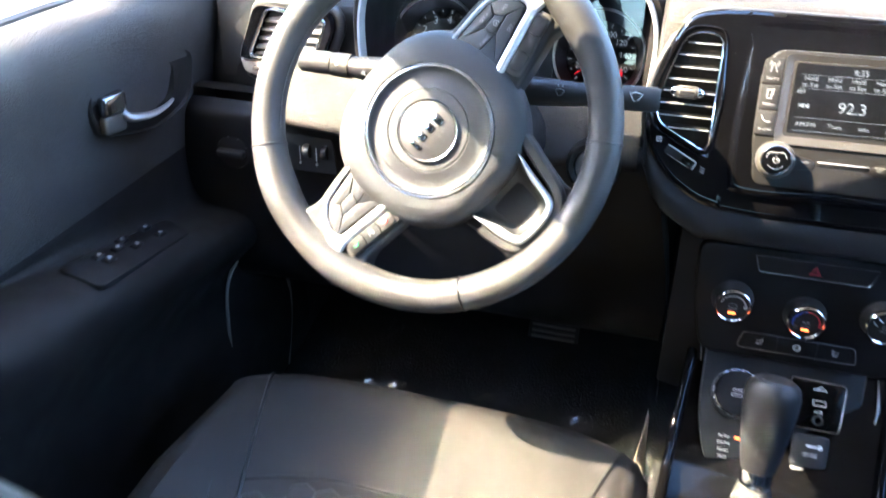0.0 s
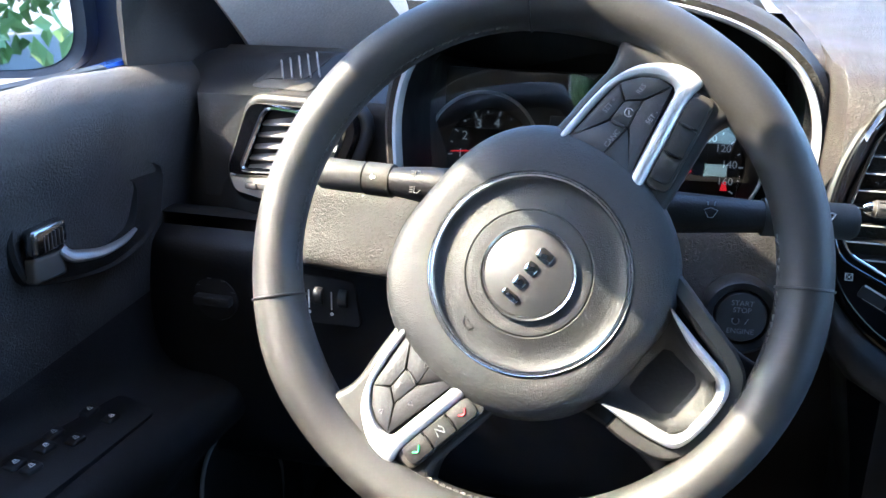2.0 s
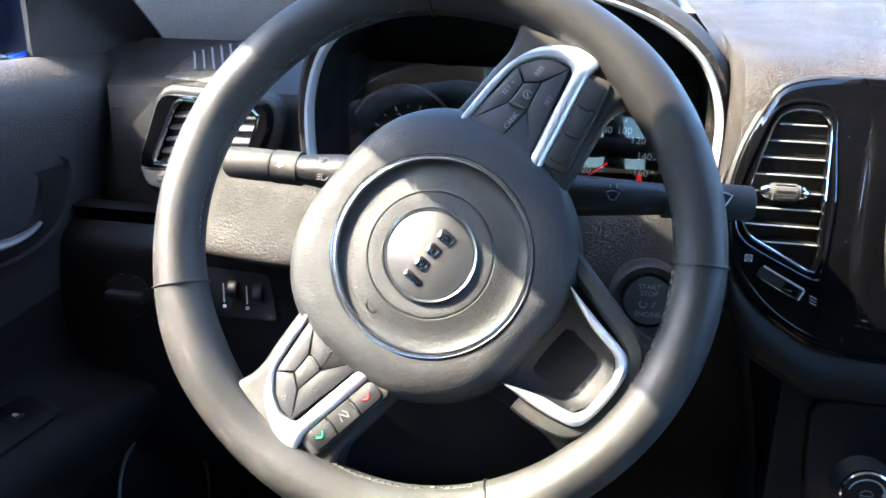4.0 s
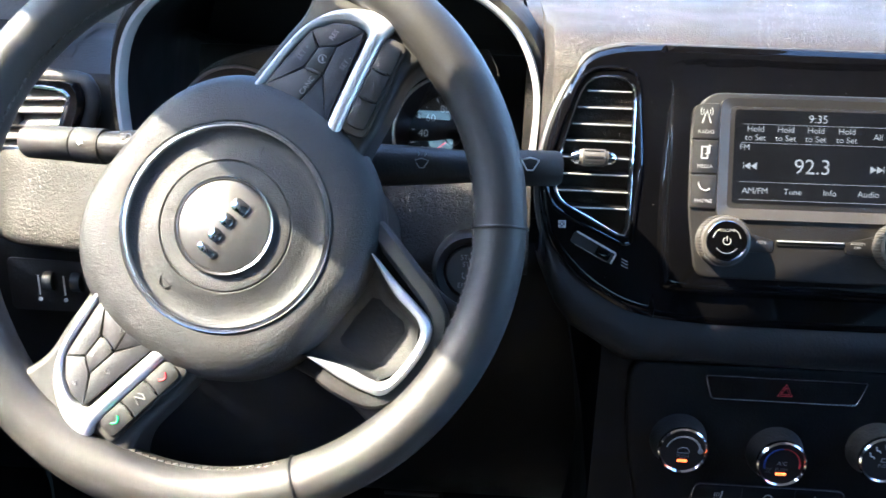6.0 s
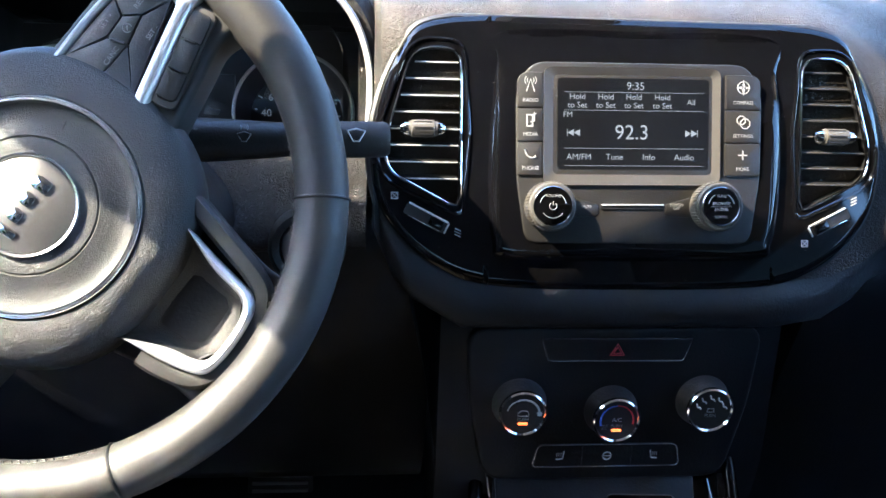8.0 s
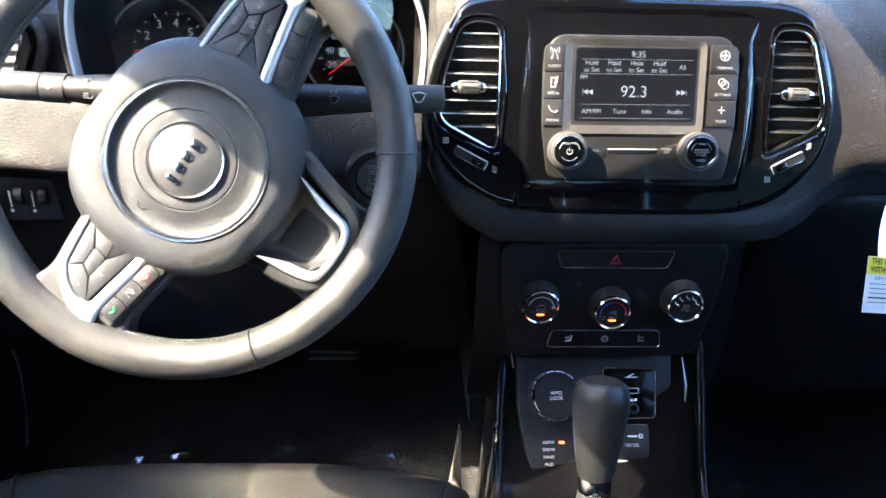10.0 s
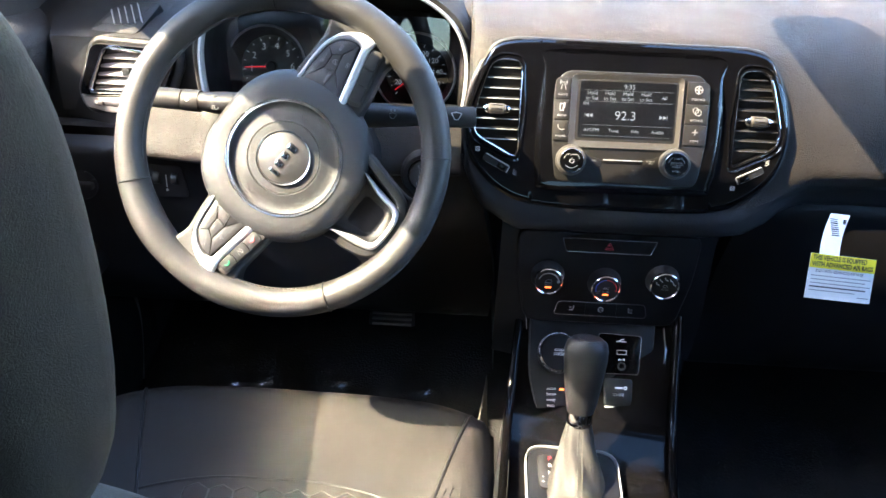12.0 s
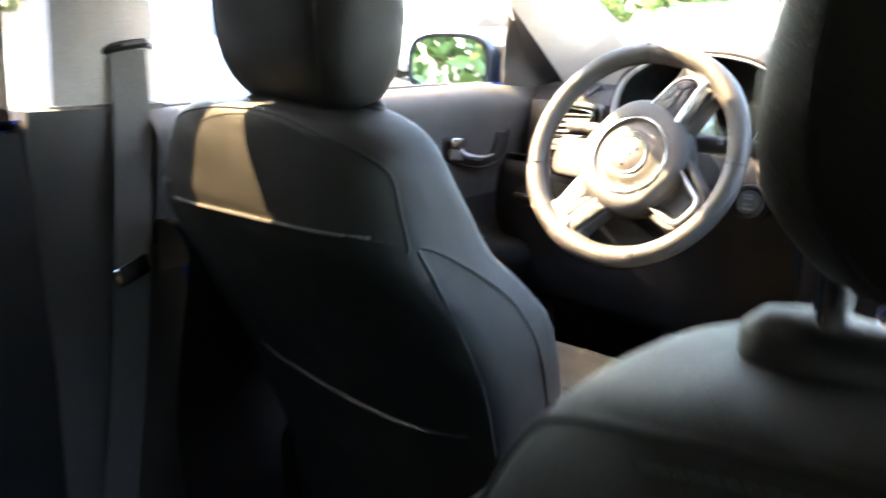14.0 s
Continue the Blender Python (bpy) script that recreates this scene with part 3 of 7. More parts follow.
cluster = thing("instrument_cluster", gauge_frame(-0.370, 0.381, 0.987), "twin round gauges with chrome rings behind a clear lens", "gauges")
part("back_plate", box((0.40, 0.17, 0.01), (0, 0.01, -0.012), 0.004), DIAL, cluster)
for gx, numbers, first, step in ((-0.108, "12345678", 188, 37), (0.108, ["20", "40", "60", "80", "100", "120", "140", "160"], 206, 33)):
    g = part("dial", lathe([(0.0565, 0.046), (0.051, 0.024), (0.046, 0.004), (0.0005, 0.002)], 64, (gx, 0.004, 0), close=False), DIAL, cluster)
    part("ring", tube([(gx + 0.0570 * math.cos(a / 72 * math.tau), 0.004 + 0.0570 * math.sin(a / 72 * math.tau), 0.047) for a in range(72)], 0.0018, 8, closed=True), SATIN, g, "thin chrome gauge ring")
    ticks = bmesh.new()
    for k in range(16):
        a = radians(225 - k * 18.5)
        long = 0.0045 if k % 2 == 0 else 0.0024
        bmesh.ops.create_cube(ticks, size=1, matrix=pose(gx + 0.0415 * math.cos(a), 0.004 + 0.0415 * math.sin(a), 0.0062, 0, 0, math.degrees(a)) @ Matrix.Diagonal((long, 0.0013, 0.0006, 1)))
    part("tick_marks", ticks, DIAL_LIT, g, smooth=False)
    for k, s in enumerate(numbers):
        a = radians(first - k * step)
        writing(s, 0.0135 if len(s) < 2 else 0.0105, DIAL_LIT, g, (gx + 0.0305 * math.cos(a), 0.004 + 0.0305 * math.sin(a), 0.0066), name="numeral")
    a = radians(184 if gx < 0 else 218)
    n = part("needle", tube([(gx, 0.004, 0.012), (gx + 0.04 * math.cos(a), 0.004 + 0.04 * math.sin(a), 0.010)], [0.0011, 0.0005], 6), RED_LAMP, g, "red pointer")
    part("pointer_cap", lathe([(0.008, 0.002), (0.008, 0.014), (0.006, 0.016)], 24, (gx, 0.004, 0)), HARD, g)
part("display", box((0.092, 0.085, 0.002), (0.0, 0.004, 0.002), 0.002), SCREEN, cluster)
part("warning_lamp", prism([(0.1315, -0.0180), (0.1385, -0.0180), (0.1365, -0.0090), (0.1335, -0.0090)], 0.005, 0.006), RED_LAMP, cluster, "red seat belt warning lamp", smooth=False)
lens = part("lens", loft([[(x, y, 0.060 + (0.171 - 0.13 * min(1.0, max(0.0, (0.03 - x) / 0.05))) * (y + 0.075) + (-0.25 if x > 0 else 0.55) * x * x) for x in (k / 12 * 0.19 for k in range(-12, 13))] for y in (-0.075, -0.03, 0.03, 0.08)], thick=0.002), LENS, cluster)
lens.visible_shadow = False


# ---- steering wheel ----
THETA = 54.5
WX, WY, WZ = Vector((1, 0, 0)), Vector((0, 0.42, 0.9075)), Vector((0, -0.9075, 0.42))
wheel_m = basis((-0.3865, 0.006, 1.0245), WX, WY, WZ) @ pose(0, 0, 0, 0, 0, THETA)
wheel = thing("steering_wheel", wheel_m, "black leather steering wheel with silver spokes, partly turned", "steering wheel")
R0 = 0.1675
N = 120


def rim_radius(deg):
    grip = sum(math.exp(-(((deg - c + 180) % 360 - 180) / 16) ** 2) for c in (25, 155))
    low = sum(math.exp(-(((deg - c + 180) % 360 - 180) / 13) ** 2) for c in (192, 348))
    return 0.0166 + 0.0024 * grip + 0.0016 * low


rim_bm = bmesh.new()
rings = []
for i in range(N):
    d = i / N * 360
    a, r = radians(d), rim_radius(d)
    rings.append([rim_bm.verts.new(((R0 + r * 0.98 * math.cos(s)) * math.cos(a), (R0 + r * 0.98 * math.cos(s)) * math.sin(a), r * 1.08 * math.sin(s))) for s in (k / 20 * math.tau for k in range(20))])
for a, b2 in zip(rings, rings[1:] + rings[:1]):
    for k in range(20):
        rim_bm.faces.new((a[k], a[(k + 1) % 20], b2[(k + 1) % 20], b2[k]))
rim = part("rim", rim_bm, RIM_LEATHER, wheel, "smooth black leather rim")
for d in (40, 139.5, 234.5, 305.5):
    a, r = radians(d), rim_radius(d) + 0.0003
    part("rim_seam", tube([(math.cos(a) * (R0 + r * 0.98 * math.cos(s)), math.sin(a) * (R0 + r * 0.98 * math.cos(s)), r * 1.08 * math.sin(s)) for s in (k / 24 * math.tau for k in range(24))], 0.0009, 6, closed=True), DIAL, rim)
for a0, a1 in ((198, 232), (276, 304), (308, 318), (46, 134)):
    pts = []
    for k in range(40):
        d = a0 + (a1 - a0) * k / 39
        a, r = radians(d), rim_radius(d)
        pts.append((math.cos(a) * (R0 - r * 0.95), math.sin(a) * (R0 - r * 0.95), 0.005))
    beads(pts, 0.0046, 0.0015, DARK_STITCH, rim)

# hub: a domed cover, broader towards the side spokes
def hub_radius(r, a):
    lobes = sum(math.exp(-(((math.degrees(a) - c + 180) % 360 - 180) / 24) ** 2) * k for c, k in ((36, 0.0035), (144, 0.0035), (90, -0.0065), (270, -0.0080)))
    k = min(1.0, max(0.0, (r - 0.066) / 0.022))
    return r + lobes * k * k * (3 - 2 * k)


HUB_N = 96
dome = [(0.060, -0.052), (0.086, -0.042), (0.0930, -0.020), (0.0938, -0.006), (0.0925, 0.006), (0.0895, 0.0140), (0.0850, 0.0190), (0.0790, 0.0218), (0.0720, 0.0232), (0.0640, 0.0232), (0.0628, 0.0210)]
hub = part("airbag_cover", loft([[(hub_radius(r, a) * math.cos(a), hub_radius(r, a) * math.sin(a), z) for a in (k / HUB_N * math.tau for k in range(HUB_N))] for r, z in dome], closed_rows=True), HUB, wheel, "grained round airbag cover", m=pose(-0.0035, -0.0085, -0.006))
part("cover_face", lathe([(0.0600, 0.0225), (0.0575, 0.0208), (0.053, 0.0200), (0.047, 0.0214), (0.0415, 0.0234), (0.0400, 0.0238), (0.0392, 0.0231), (0.0384, 0.0240), (0.0345, 0.0246), (0.0310, 0.0242), (0.0005, 0.0242)], 72, close=False), HUB, hub)
part("chrome_ring", lathe([(0.0632, 0.0205), (0.0636, 0.0232), (0.0630, 0.0246), (0.0620, 0.0238), (0.0612, 0.0250), (0.0600, 0.0252), (0.0590, 0.0238), (0.0588, 0.0200)], 96, close=False), CHROME_SOFT, hub, "polished double chrome ring")
em = part("emblem", lathe([(0.0272, 0.024), (0.0270, 0.0262), (0.0262, 0.0268), (0.0005, 0.0270)], 56, close=False), EMBLEM, hub, "satin grey emblem with plain raised shapes")
part("emblem_ring", lathe([(0.0297, 0.0235), (0.0300, 0.0262), (0.0292, 0.0276), (0.0280, 0.0272), (0.0271, 0.0258)], 64, close=False), CHROME_SOFT, em, "thin chrome ring")
for bx, w, h, by in ((-0.0172, 0.0052, 0.0120, -0.0012), (-0.0072, 0.0082, 0.0080, 0.0), (0.0036, 0.0082, 0.0080, 0.0), (0.0146, 0.0082, 0.0108, -0.0012)):
    out = rounded([(bx - w / 2, by - h / 2), (bx + w / 2, by - h / 2), (bx + w / 2, by + h / 2), (bx - w / 2, by + h / 2)], 0.0032, 5)
    bar = prism(out, 0.0268, 0.0284, 0.0007)
    part("emblem_shape", bar, CHROME, em, "polished raised shape")
writing("SRS", 0.0085, DIAL, hub, (-0.001, -0.0455, 0.0204), (0, 0, 0), "embossed_lettering")
writing("AIRBAG", 0.0062, DIAL, hub, (-0.001, -0.0528, 0.0192), (0, 0, 0), "embossed_lettering")
for s in (-1, 1):
    q, v = 0.0475 * s, 0.0070
    part("horn_mark", tube(smooth_path([(q + 0.003, v + 0.006, 0.0208), (q - 0.0025, v + 0.004, 0.0212), (q - 0.0035, v - 0.001, 0.0212), (q + 0.001, v - 0.0045, 0.0208)], 5), 0.0005, 6), DIAL, hub)
    part("horn_mark", box((0.006, 0.0008, 0.0008), (q, v, 0.0210), rot=(0, 0, 80)), DIAL, hub)

# side spokes with buttons: built for one side, mirrored for the other
for s in (-1, 1):
    def f(pts):
        turn = radians(2.0)
        return [(-s * x * math.cos(turn) - y * math.sin(turn), -s * x * math.sin(turn) + y * math.cos(turn)) for x, y in pts]
    arm = part("spoke", prism(rounded(f([(-0.045, 0.042), (-0.085, 0.0375), (-0.110, 0.0370), (-0.130, 0.0350), (-0.146, 0.041), (-0.166, 0.054), (-0.168, 0.0), (-0.166, -0.058), (-0.150, -0.044), (-0.136, -0.0385), (-0.112, -0.0425), (-0.090, -0.0455), (-0.045, -0.052)]), 0.012, 6), -0.024, 0.0068, 0.005, 4), RIM_LEATHER, wheel)
    # silver frame: a thin upper arm, a broad rounded outer corner and a straight lower arm
    outer_edge = smooth_path(f([(-0.070, 0.0325), (-0.090, 0.0322), (-0.108, 0.0312), (-0.1235, 0.0285), (-0.1390, 0.0210), (-0.1505, 0.0070), (-0.1555, -0.0070), (-0.1535, -0.0165), (-0.1435, -0.0160), (-0.1300, -0.0178), (-0.1080, -0.0222), (-0.0750, -0.0285)]), 5)
    inner_edge = smooth_path(f([(-0.070, 0.0280), (-0.090, 0.0276), (-0.108, 0.0268), (-0.1225, 0.0242), (-0.1335, 0.0165), (-0.1395, 0.0070), (-0.1410, -0.0005), (-0.1395, -0.0050), (-0.1360, -0.0070), (-0.1260, -0.0090), (-0.1060, -0.0130), (-0.0750, -0.0195)]), 5)
    rows = [[(a.x * (1 - k) + c.x * k, a.y * (1 - k) + c.y * k, z) for k, z in ((0, 0.002), (0, 0.0098), (0.14, 0.0120), (0.36, 0.0131), (0.64, 0.0131), (0.88, 0.0122), (1, 0.0100), (1, 0.002))] for a, c in zip(outer_edge, inner_edge)]
    part("spoke_trim", loft(rows, closed_rows=True, caps=True), SATIN, arm, "satin silver trim round the buttons")
    part("button_well", prism(f([(-0.072, 0.0290), (-0.124, 0.0260), (-0.1425, -0.004), (-0.078, -0.0205)]), 0.004, 0.0085), DIAL, arm, smooth=False)
    A, B, C, D, E = (Vector(v) for v in f([(-0.0780, 0.0272), (-0.1222, 0.0240), (-0.1395, -0.0035), (-0.0800, -0.0180), (-0.0780, 0.0040)]))
    B2, B3 = (Vector(v) for v in f([(-0.1335, 0.0160), (-0.1392, 0.0066)]))
    K1, K2, K3, K4 = (Vector(v) for v in f([(-0.1003, 0.0135), (-0.1157, 0.0142), (-0.1225, 0.0053), (-0.1033, 0.0015)]))
    gap = 0.00045

    def inset(vs):
        c = sum(vs, Vector((0, 0))) / len(vs)
        return [tuple(v + (c - v).normalized() * gap * 1.4) for v in vs]
    part("button", prism(inset([K1, K2, K3, K4]), 0.006, 0.0120, 0.0006), BUTTON, arm)
    for poly in ((A, B, K2, K1), (B, B2, B3, C, K3, K2), (C, D, K4, K3), (D, E, K4), (E, A, K1, K4)):
        part("button", prism(inset(list(poly)), 0.006, 0.0116, 0.0006), BUTTON, arm)
    bar_c, bar_d = (K1 + K4) / 2, K4 - K1
    part("button_ridge", box((bar_d.length * 0.72, 0.0021, 0.0024), (bar_c.x, bar_c.y, 0.0119), 0.0008, rot=(0, 0, math.degrees(math.atan2(bar_d.y, bar_d.x)))), BUTTON, arm)
    # strip of three keys under the pad
    a0, a1 = Vector(f([(-0.0885, -0.0332)])[0]), Vector(f([(-0.1440, -0.0222)])[0])
    along = (a1 - a0).normalized()
    side = Vector((-along.y, along.x))
    hw = 0.0066

    def strip_pt(u, v):
        w = a0 + along * u + side * v
        return (w.x, w.y)
    ln = (a1 - a0).length
    part("key_frame", prism(rounded([strip_pt(-0.004, -hw - 0.0016), strip_pt(ln + 0.003, -hw - 0.0016), strip_pt(ln + 0.003, hw + 0.0016), strip_pt(-0.004, hw + 0.0016)], 0.006), 0.003, 0.0096, 0.001), SATIN_DARK, arm)
    for k in range(3):
        u0, u1 = ln * k / 3 + 0.0004, ln * (k + 1) / 3 - 0.0004
        rs = [0.005 if k == 0 else 0.001, 0.005 if k == 2 else 0.001, 0.005 if k == 2 else 0.001, 0.005 if k == 0 else 0.001]
        key = part("key", prism(rounded([strip_pt(u0, -hw), strip_pt(u1, -hw), strip_pt(u1, hw), strip_pt(u0, hw)], rs), 0.006, 0.0112, 0.0008), STRIP_KEY, arm)
        if k:
            c = strip_pt(ln * k / 3, 0)
            part("key_ridge", box((0.0018, 0.0075, 0.0022), (c[0], c[1], 0.0112), 0.0007, rot=(0, 0, math.degrees(math.atan2(along.y, along.x)))), HARD, arm)
    if s < 0:
        # phone side: phone, voice and hang-up keys, arrows
        for k, mat in ((2, GREEN_PRINT), (1, FAINT), (0, RED_PRINT)):
            c = strip_pt(ln * (k + 0.5) / 3, 0)
            if k == 1:
                part("voice_mark", tube([(c[0] - 0.003, c[1] - 0.002, 0.0114), (c[0] - 0.001, c[1] + 0.003, 0.0114), (c[0] + 0.002, c[1] - 0.003, 0.0114)], 0.0005, 5), mat, arm)
                part("voice_mark", tube([(c[0] + 0.002, c[1] + 0.003, 0.0114), (c[0] + 0.0035, c[1], 0.0114), (c[0] + 0.002, c[1] - 0.003, 0.0114)], 0.0004, 5), mat, arm)
            else:
                part("phone_mark", tube(smooth_path([(c[0] - 0.0030, c[1] + 0.0008, 0.0113), (c[0] - 0.001, c[1] - 0.0012, 0.0113), (c[0] + 0.001, c[1] - 0.0012, 0.0113), (c[0] + 0.0030, c[1] + 0.0008, 0.0113)], 4), 0.0007, 6), mat, arm)
        for x, y, r in ((-0.0905, 0.0020, 90), (-0.1320, 0.0045, -90), (-0.1150, -0.0065, 180)):
            part("arrow_mark", tube([(x + 0.0019 * math.cos(radians(r + q)), y + 0.0019 * math.sin(radians(r + q)), 0.0117) for q in (90, 210, 330)], 0.0003, 4, closed=True), FAINT, arm, smooth=False)
        writing("OK", 0.0036, FAINT, arm, (-0.1115, 0.0072, 0.01215))
    else:
        for body, x, y in (("RES", 0.1268, 0.0150), ("SET +", 0.1072, 0.0232), ("SET -", 0.1175, -0.0015), ("CANC", 0.0925, 0.0085)):
            writing(body, 0.0044, FAINT, arm, (x, y, 0.01175), (0, 0, 2))
        part("cruise_mark", tube([(0.1110 + 0.0026 * math.cos(a), 0.0112 + 0.0026 * math.sin(a), 0.0122) for a in (k / 14 * 5.2 - 0.6 for k in range(15))], 0.00035, 5), FAINT, arm)
        part("cruise_mark", box((0.0030, 0.0007, 0.0003), (0.1110, 0.0112, 0.0122), rot=(0, 0, 40)), FAINT, arm)

# lower spoke
low = part("spoke", prism(rounded([(0.060, -0.070), (0.049, -0.112), (0.044, -0.138), (0.050, -0.160), (0.0, -0.168), (-0.050, -0.160), (-0.044, -0.138), (-0.044, -0.112), (-0.052, -0.070)], 0.012, 5), -0.026, -0.013, 0.003, 3), HARD, wheel)
rows = []
for k in range(9):
    q = k / 8
    y = -0.066 - 0.0775 * q
    w = float(np.interp(-y, [0.066, 0.092, 0.112, 0.134, 0.140, 0.1435], [0.050, 0.0350, 0.0270, 0.0225, 0.0170, 0.0060]))
    z = float(np.interp(q, [0, 0.2, 0.5, 0.82, 1], [0.006, -0.006, -0.0150, -0.0165, 0.002]))
    rows.append([(w * x, y, z + (0.004 - z) * abs(x) ** 6) for x in (-1, -0.92, -0.8, -0.5, 0, 0.5, 0.8, 0.92, 1)])
part("spoke_recess", loft(rows), HUB, low, "dished lower flap of the cover")
tip_out = smooth_path([(0.0380, -0.0860), (0.0358, -0.0950), (0.0325, -0.1120), (0.0298, -0.1290), (0.0275, -0.1385), (0.0210, -0.1442), (0.0100, -0.1466), (-0.0040, -0.1472), (-0.0170, -0.1460), (-0.0250, -0.1425), (-0.0290, -0.1340), (-0.0325, -0.1170), (-0.0345, -0.0940)], 6)
tip_in = smooth_path([(0.0368, -0.0862), (0.0325, -0.0960), (0.0270, -0.1110), (0.0242, -0.1270), (0.0222, -0.1335), (0.0170, -0.1385), (0.0085, -0.1408), (-0.0035, -0.1412), (-0.0145, -0.1400), (-0.0200, -0.1362), (-0.0225, -0.1290), (-0.0255, -0.1150), (-0.0335, -0.0945)], 6)
part("spoke_trim", loft([[(a.x * (1 - k) + c.x * k, a.y * (1 - k) + c.y * k, z) for k, z in ((0, -0.006), (0, 0.0062), (0.15, 0.0085), (0.45, 0.0098), (0.8, 0.0088), (1, 0.0060), (1, -0.006))] for a, c in zip(tip_out, tip_in)], closed_rows=True, caps=True), SATIN, low, "satin silver forked trim")
back = smooth_path([(0.0520, -0.074), (0.0440, -0.106), (0.0365, -0.133), (0.0280, -0.1440), (0.012, -0.1485), (-0.006, -0.1490), (-0.0220, -0.1465), (-0.0330, -0.1365), (-0.0375, -0.118), (-0.0380, -0.106)], 6)
part("spoke_edge", ribbon(back, 0.0125, -0.024, 0.0052), RIM_LEATHER, low, "dark leather edge round the silver fork")

# column with stalks
col_m = basis((-0.3855, 0.006, 1.026), WX, WY, WZ)
column = thing("steering_column", col_m, "dark steering column shroud with two control stalks", "steering column")
part("shroud", loft([[(w * math.cos(a), h * math.sin(a) * (1.0 if math.sin(a) > 0 else 1.35), -z) for a in (k / 28 * math.tau for k in range(28))] for z, w, h in ((0.052, 0.062, 0.045), (0.060, 0.080, 0.058), (0.12, 0.094, 0.066), (0.26, 0.10, 0.070))], closed_rows=True, caps=True), HARD, column)
Minv = col_m.inverted()
for s, tip in ((-1, Vector((-0.563, 0.1085, 1.0395))), (1, Vector((-0.177, 0.092, 1.041)))):
    t = Minv @ tip
    root = Vector((s * 0.05, t.y - 0.006, t.z + 0.012))
    mid = root.lerp(t, 0.52 if s < 0 else 0.62)
    st = part("stalk", tube([root, root.lerp(t, 0.3), mid], [0.0185, 0.0165, 0.0128], 20, flat=0.85, up=(0, 1, 0)), HARD, column, "black control stalk")
    knob = part("stalk_collar", tube([mid, mid.lerp(t, 0.34)], 0.0134, 24, flat=0.96, up=(0, 1, 0)), STALK, st)
    part("stalk_end", tube([mid.lerp(t, 0.36), mid.lerp(t, 0.62), mid.lerp(t, 0.95), t], [0.0132, 0.0136, 0.0132, 0.0112], 24, flat=0.92, up=(0, 1, 0)), STALK, st)
    c = mid.lerp(t, 0.17)
    if s < 0:
        for d in (-1, 1):
            part("arrow_mark", prism([(c.x + d * 0.0008, c.y - 0.0012), (c.x + d * 0.0032, c.y - 0.0012), (c.x + d * 0.0032, c.y - 0.0026), (c.x + d * 0.0055, c.y), (c.x + d * 0.0032, c.y + 0.0026), (c.x + d * 0.0032, c.y + 0.0012), (c.x + d * 0.0008, c.y + 0.0012)], c.z + 0.0118, c.z + 0.0134), PRINT, st, smooth=False)
        for v in (0.006, -0.006):
            w = root.lerp(t, 0.34)
            part("lamp_mark", ribbon([(w.x - 0.002, w.y + v - 0.0022), (w.x + 0.001, w.y + v - 0.0022), (w.x + 0.0026, w.y + v), (w.x + 0.001, w.y + v + 0.0022), (w.x - 0.002, w.y + v + 0.0022), (w.x - 0.002, w.y + v - 0.0022)], 0.0005, w.z + 0.0140, w.z + 0.0152), FAINT, st, smooth=False)
            for k in range(3):
                part("lamp_mark", box((0.0024, 0.0005, 0.0006), (w.x - 0.0042, w.y + v - 0.0018 + k * 0.0018, w.z + 0.0150)), FAINT, st)
    else:
        w = root.lerp(t, 0.86)
        part("wiper_mark", ribbon([(w.x - 0.006, w.y + 0.003), (w.x, w.y + 0.0045), (w.x + 0.006, w.y + 0.003), (w.x + 0.002, w.y - 0.004), (w.x - 0.002, w.y - 0.004), (w.x - 0.006, w.y + 0.003)], 0.0008, w.z + 0.0138, w.z + 0.0158), PRINT, st, smooth=False)
        w = root.lerp(t, 0.40)
        part("washer_mark", ribbon([(w.x - 0.0045, w.y + 0.001), (w.x, w.y + 0.0025), (w.x + 0.0045, w.y + 0.001), (w.x + 0.0015, w.y - 0.004), (w.x - 0.0015, w.y - 0.004), (w.x - 0.0045, w.y + 0.001)], 0.0006, w.z + 0.0138, w.z + 0.0160), FAINT, st, smooth=False)
        for d in (-0.0022, 0.0022):
            part("washer_mark", box((0.0006, 0.0026, 0.0022), (w.x + d, w.y + 0.0052, w.z + 0.0150), rot=(0, 0, -8 * d / 0.0022)), FAINT, st)


# ---- centre of the dashboard: gloss surround, vents, radio ----
def polar(outline, centre, n=72):
    """An outline as n points, one for each direction from a centre inside it."""
    out = []
    pts = [Vector(p) for p in outline]
    c = Vector(centre)
    for k in range(n):
        d = Vector((math.cos(k / n * math.tau), math.sin(k / n * math.tau)))
        best = None
        for i in range(len(pts)):
            a, e = pts[i - 1], pts[i] - pts[i - 1]
            den = d.x * e.y - d.y * e.x
            if abs(den) < 1e-12:
                continue
            w = a - c
            t = (w.x * e.y - w.y * e.x) / den
            s = (w.x * d.y - w.y * d.x) / den
            if t > 0 and -1e-6 <= s <= 1 + 1e-6 and (best is None or t > best):
                best = t
        out.append(tuple(c + d * (best or 0.001)))
    return out


def flip(pts):
    return [(-x, y) for x, y in reversed(pts)]


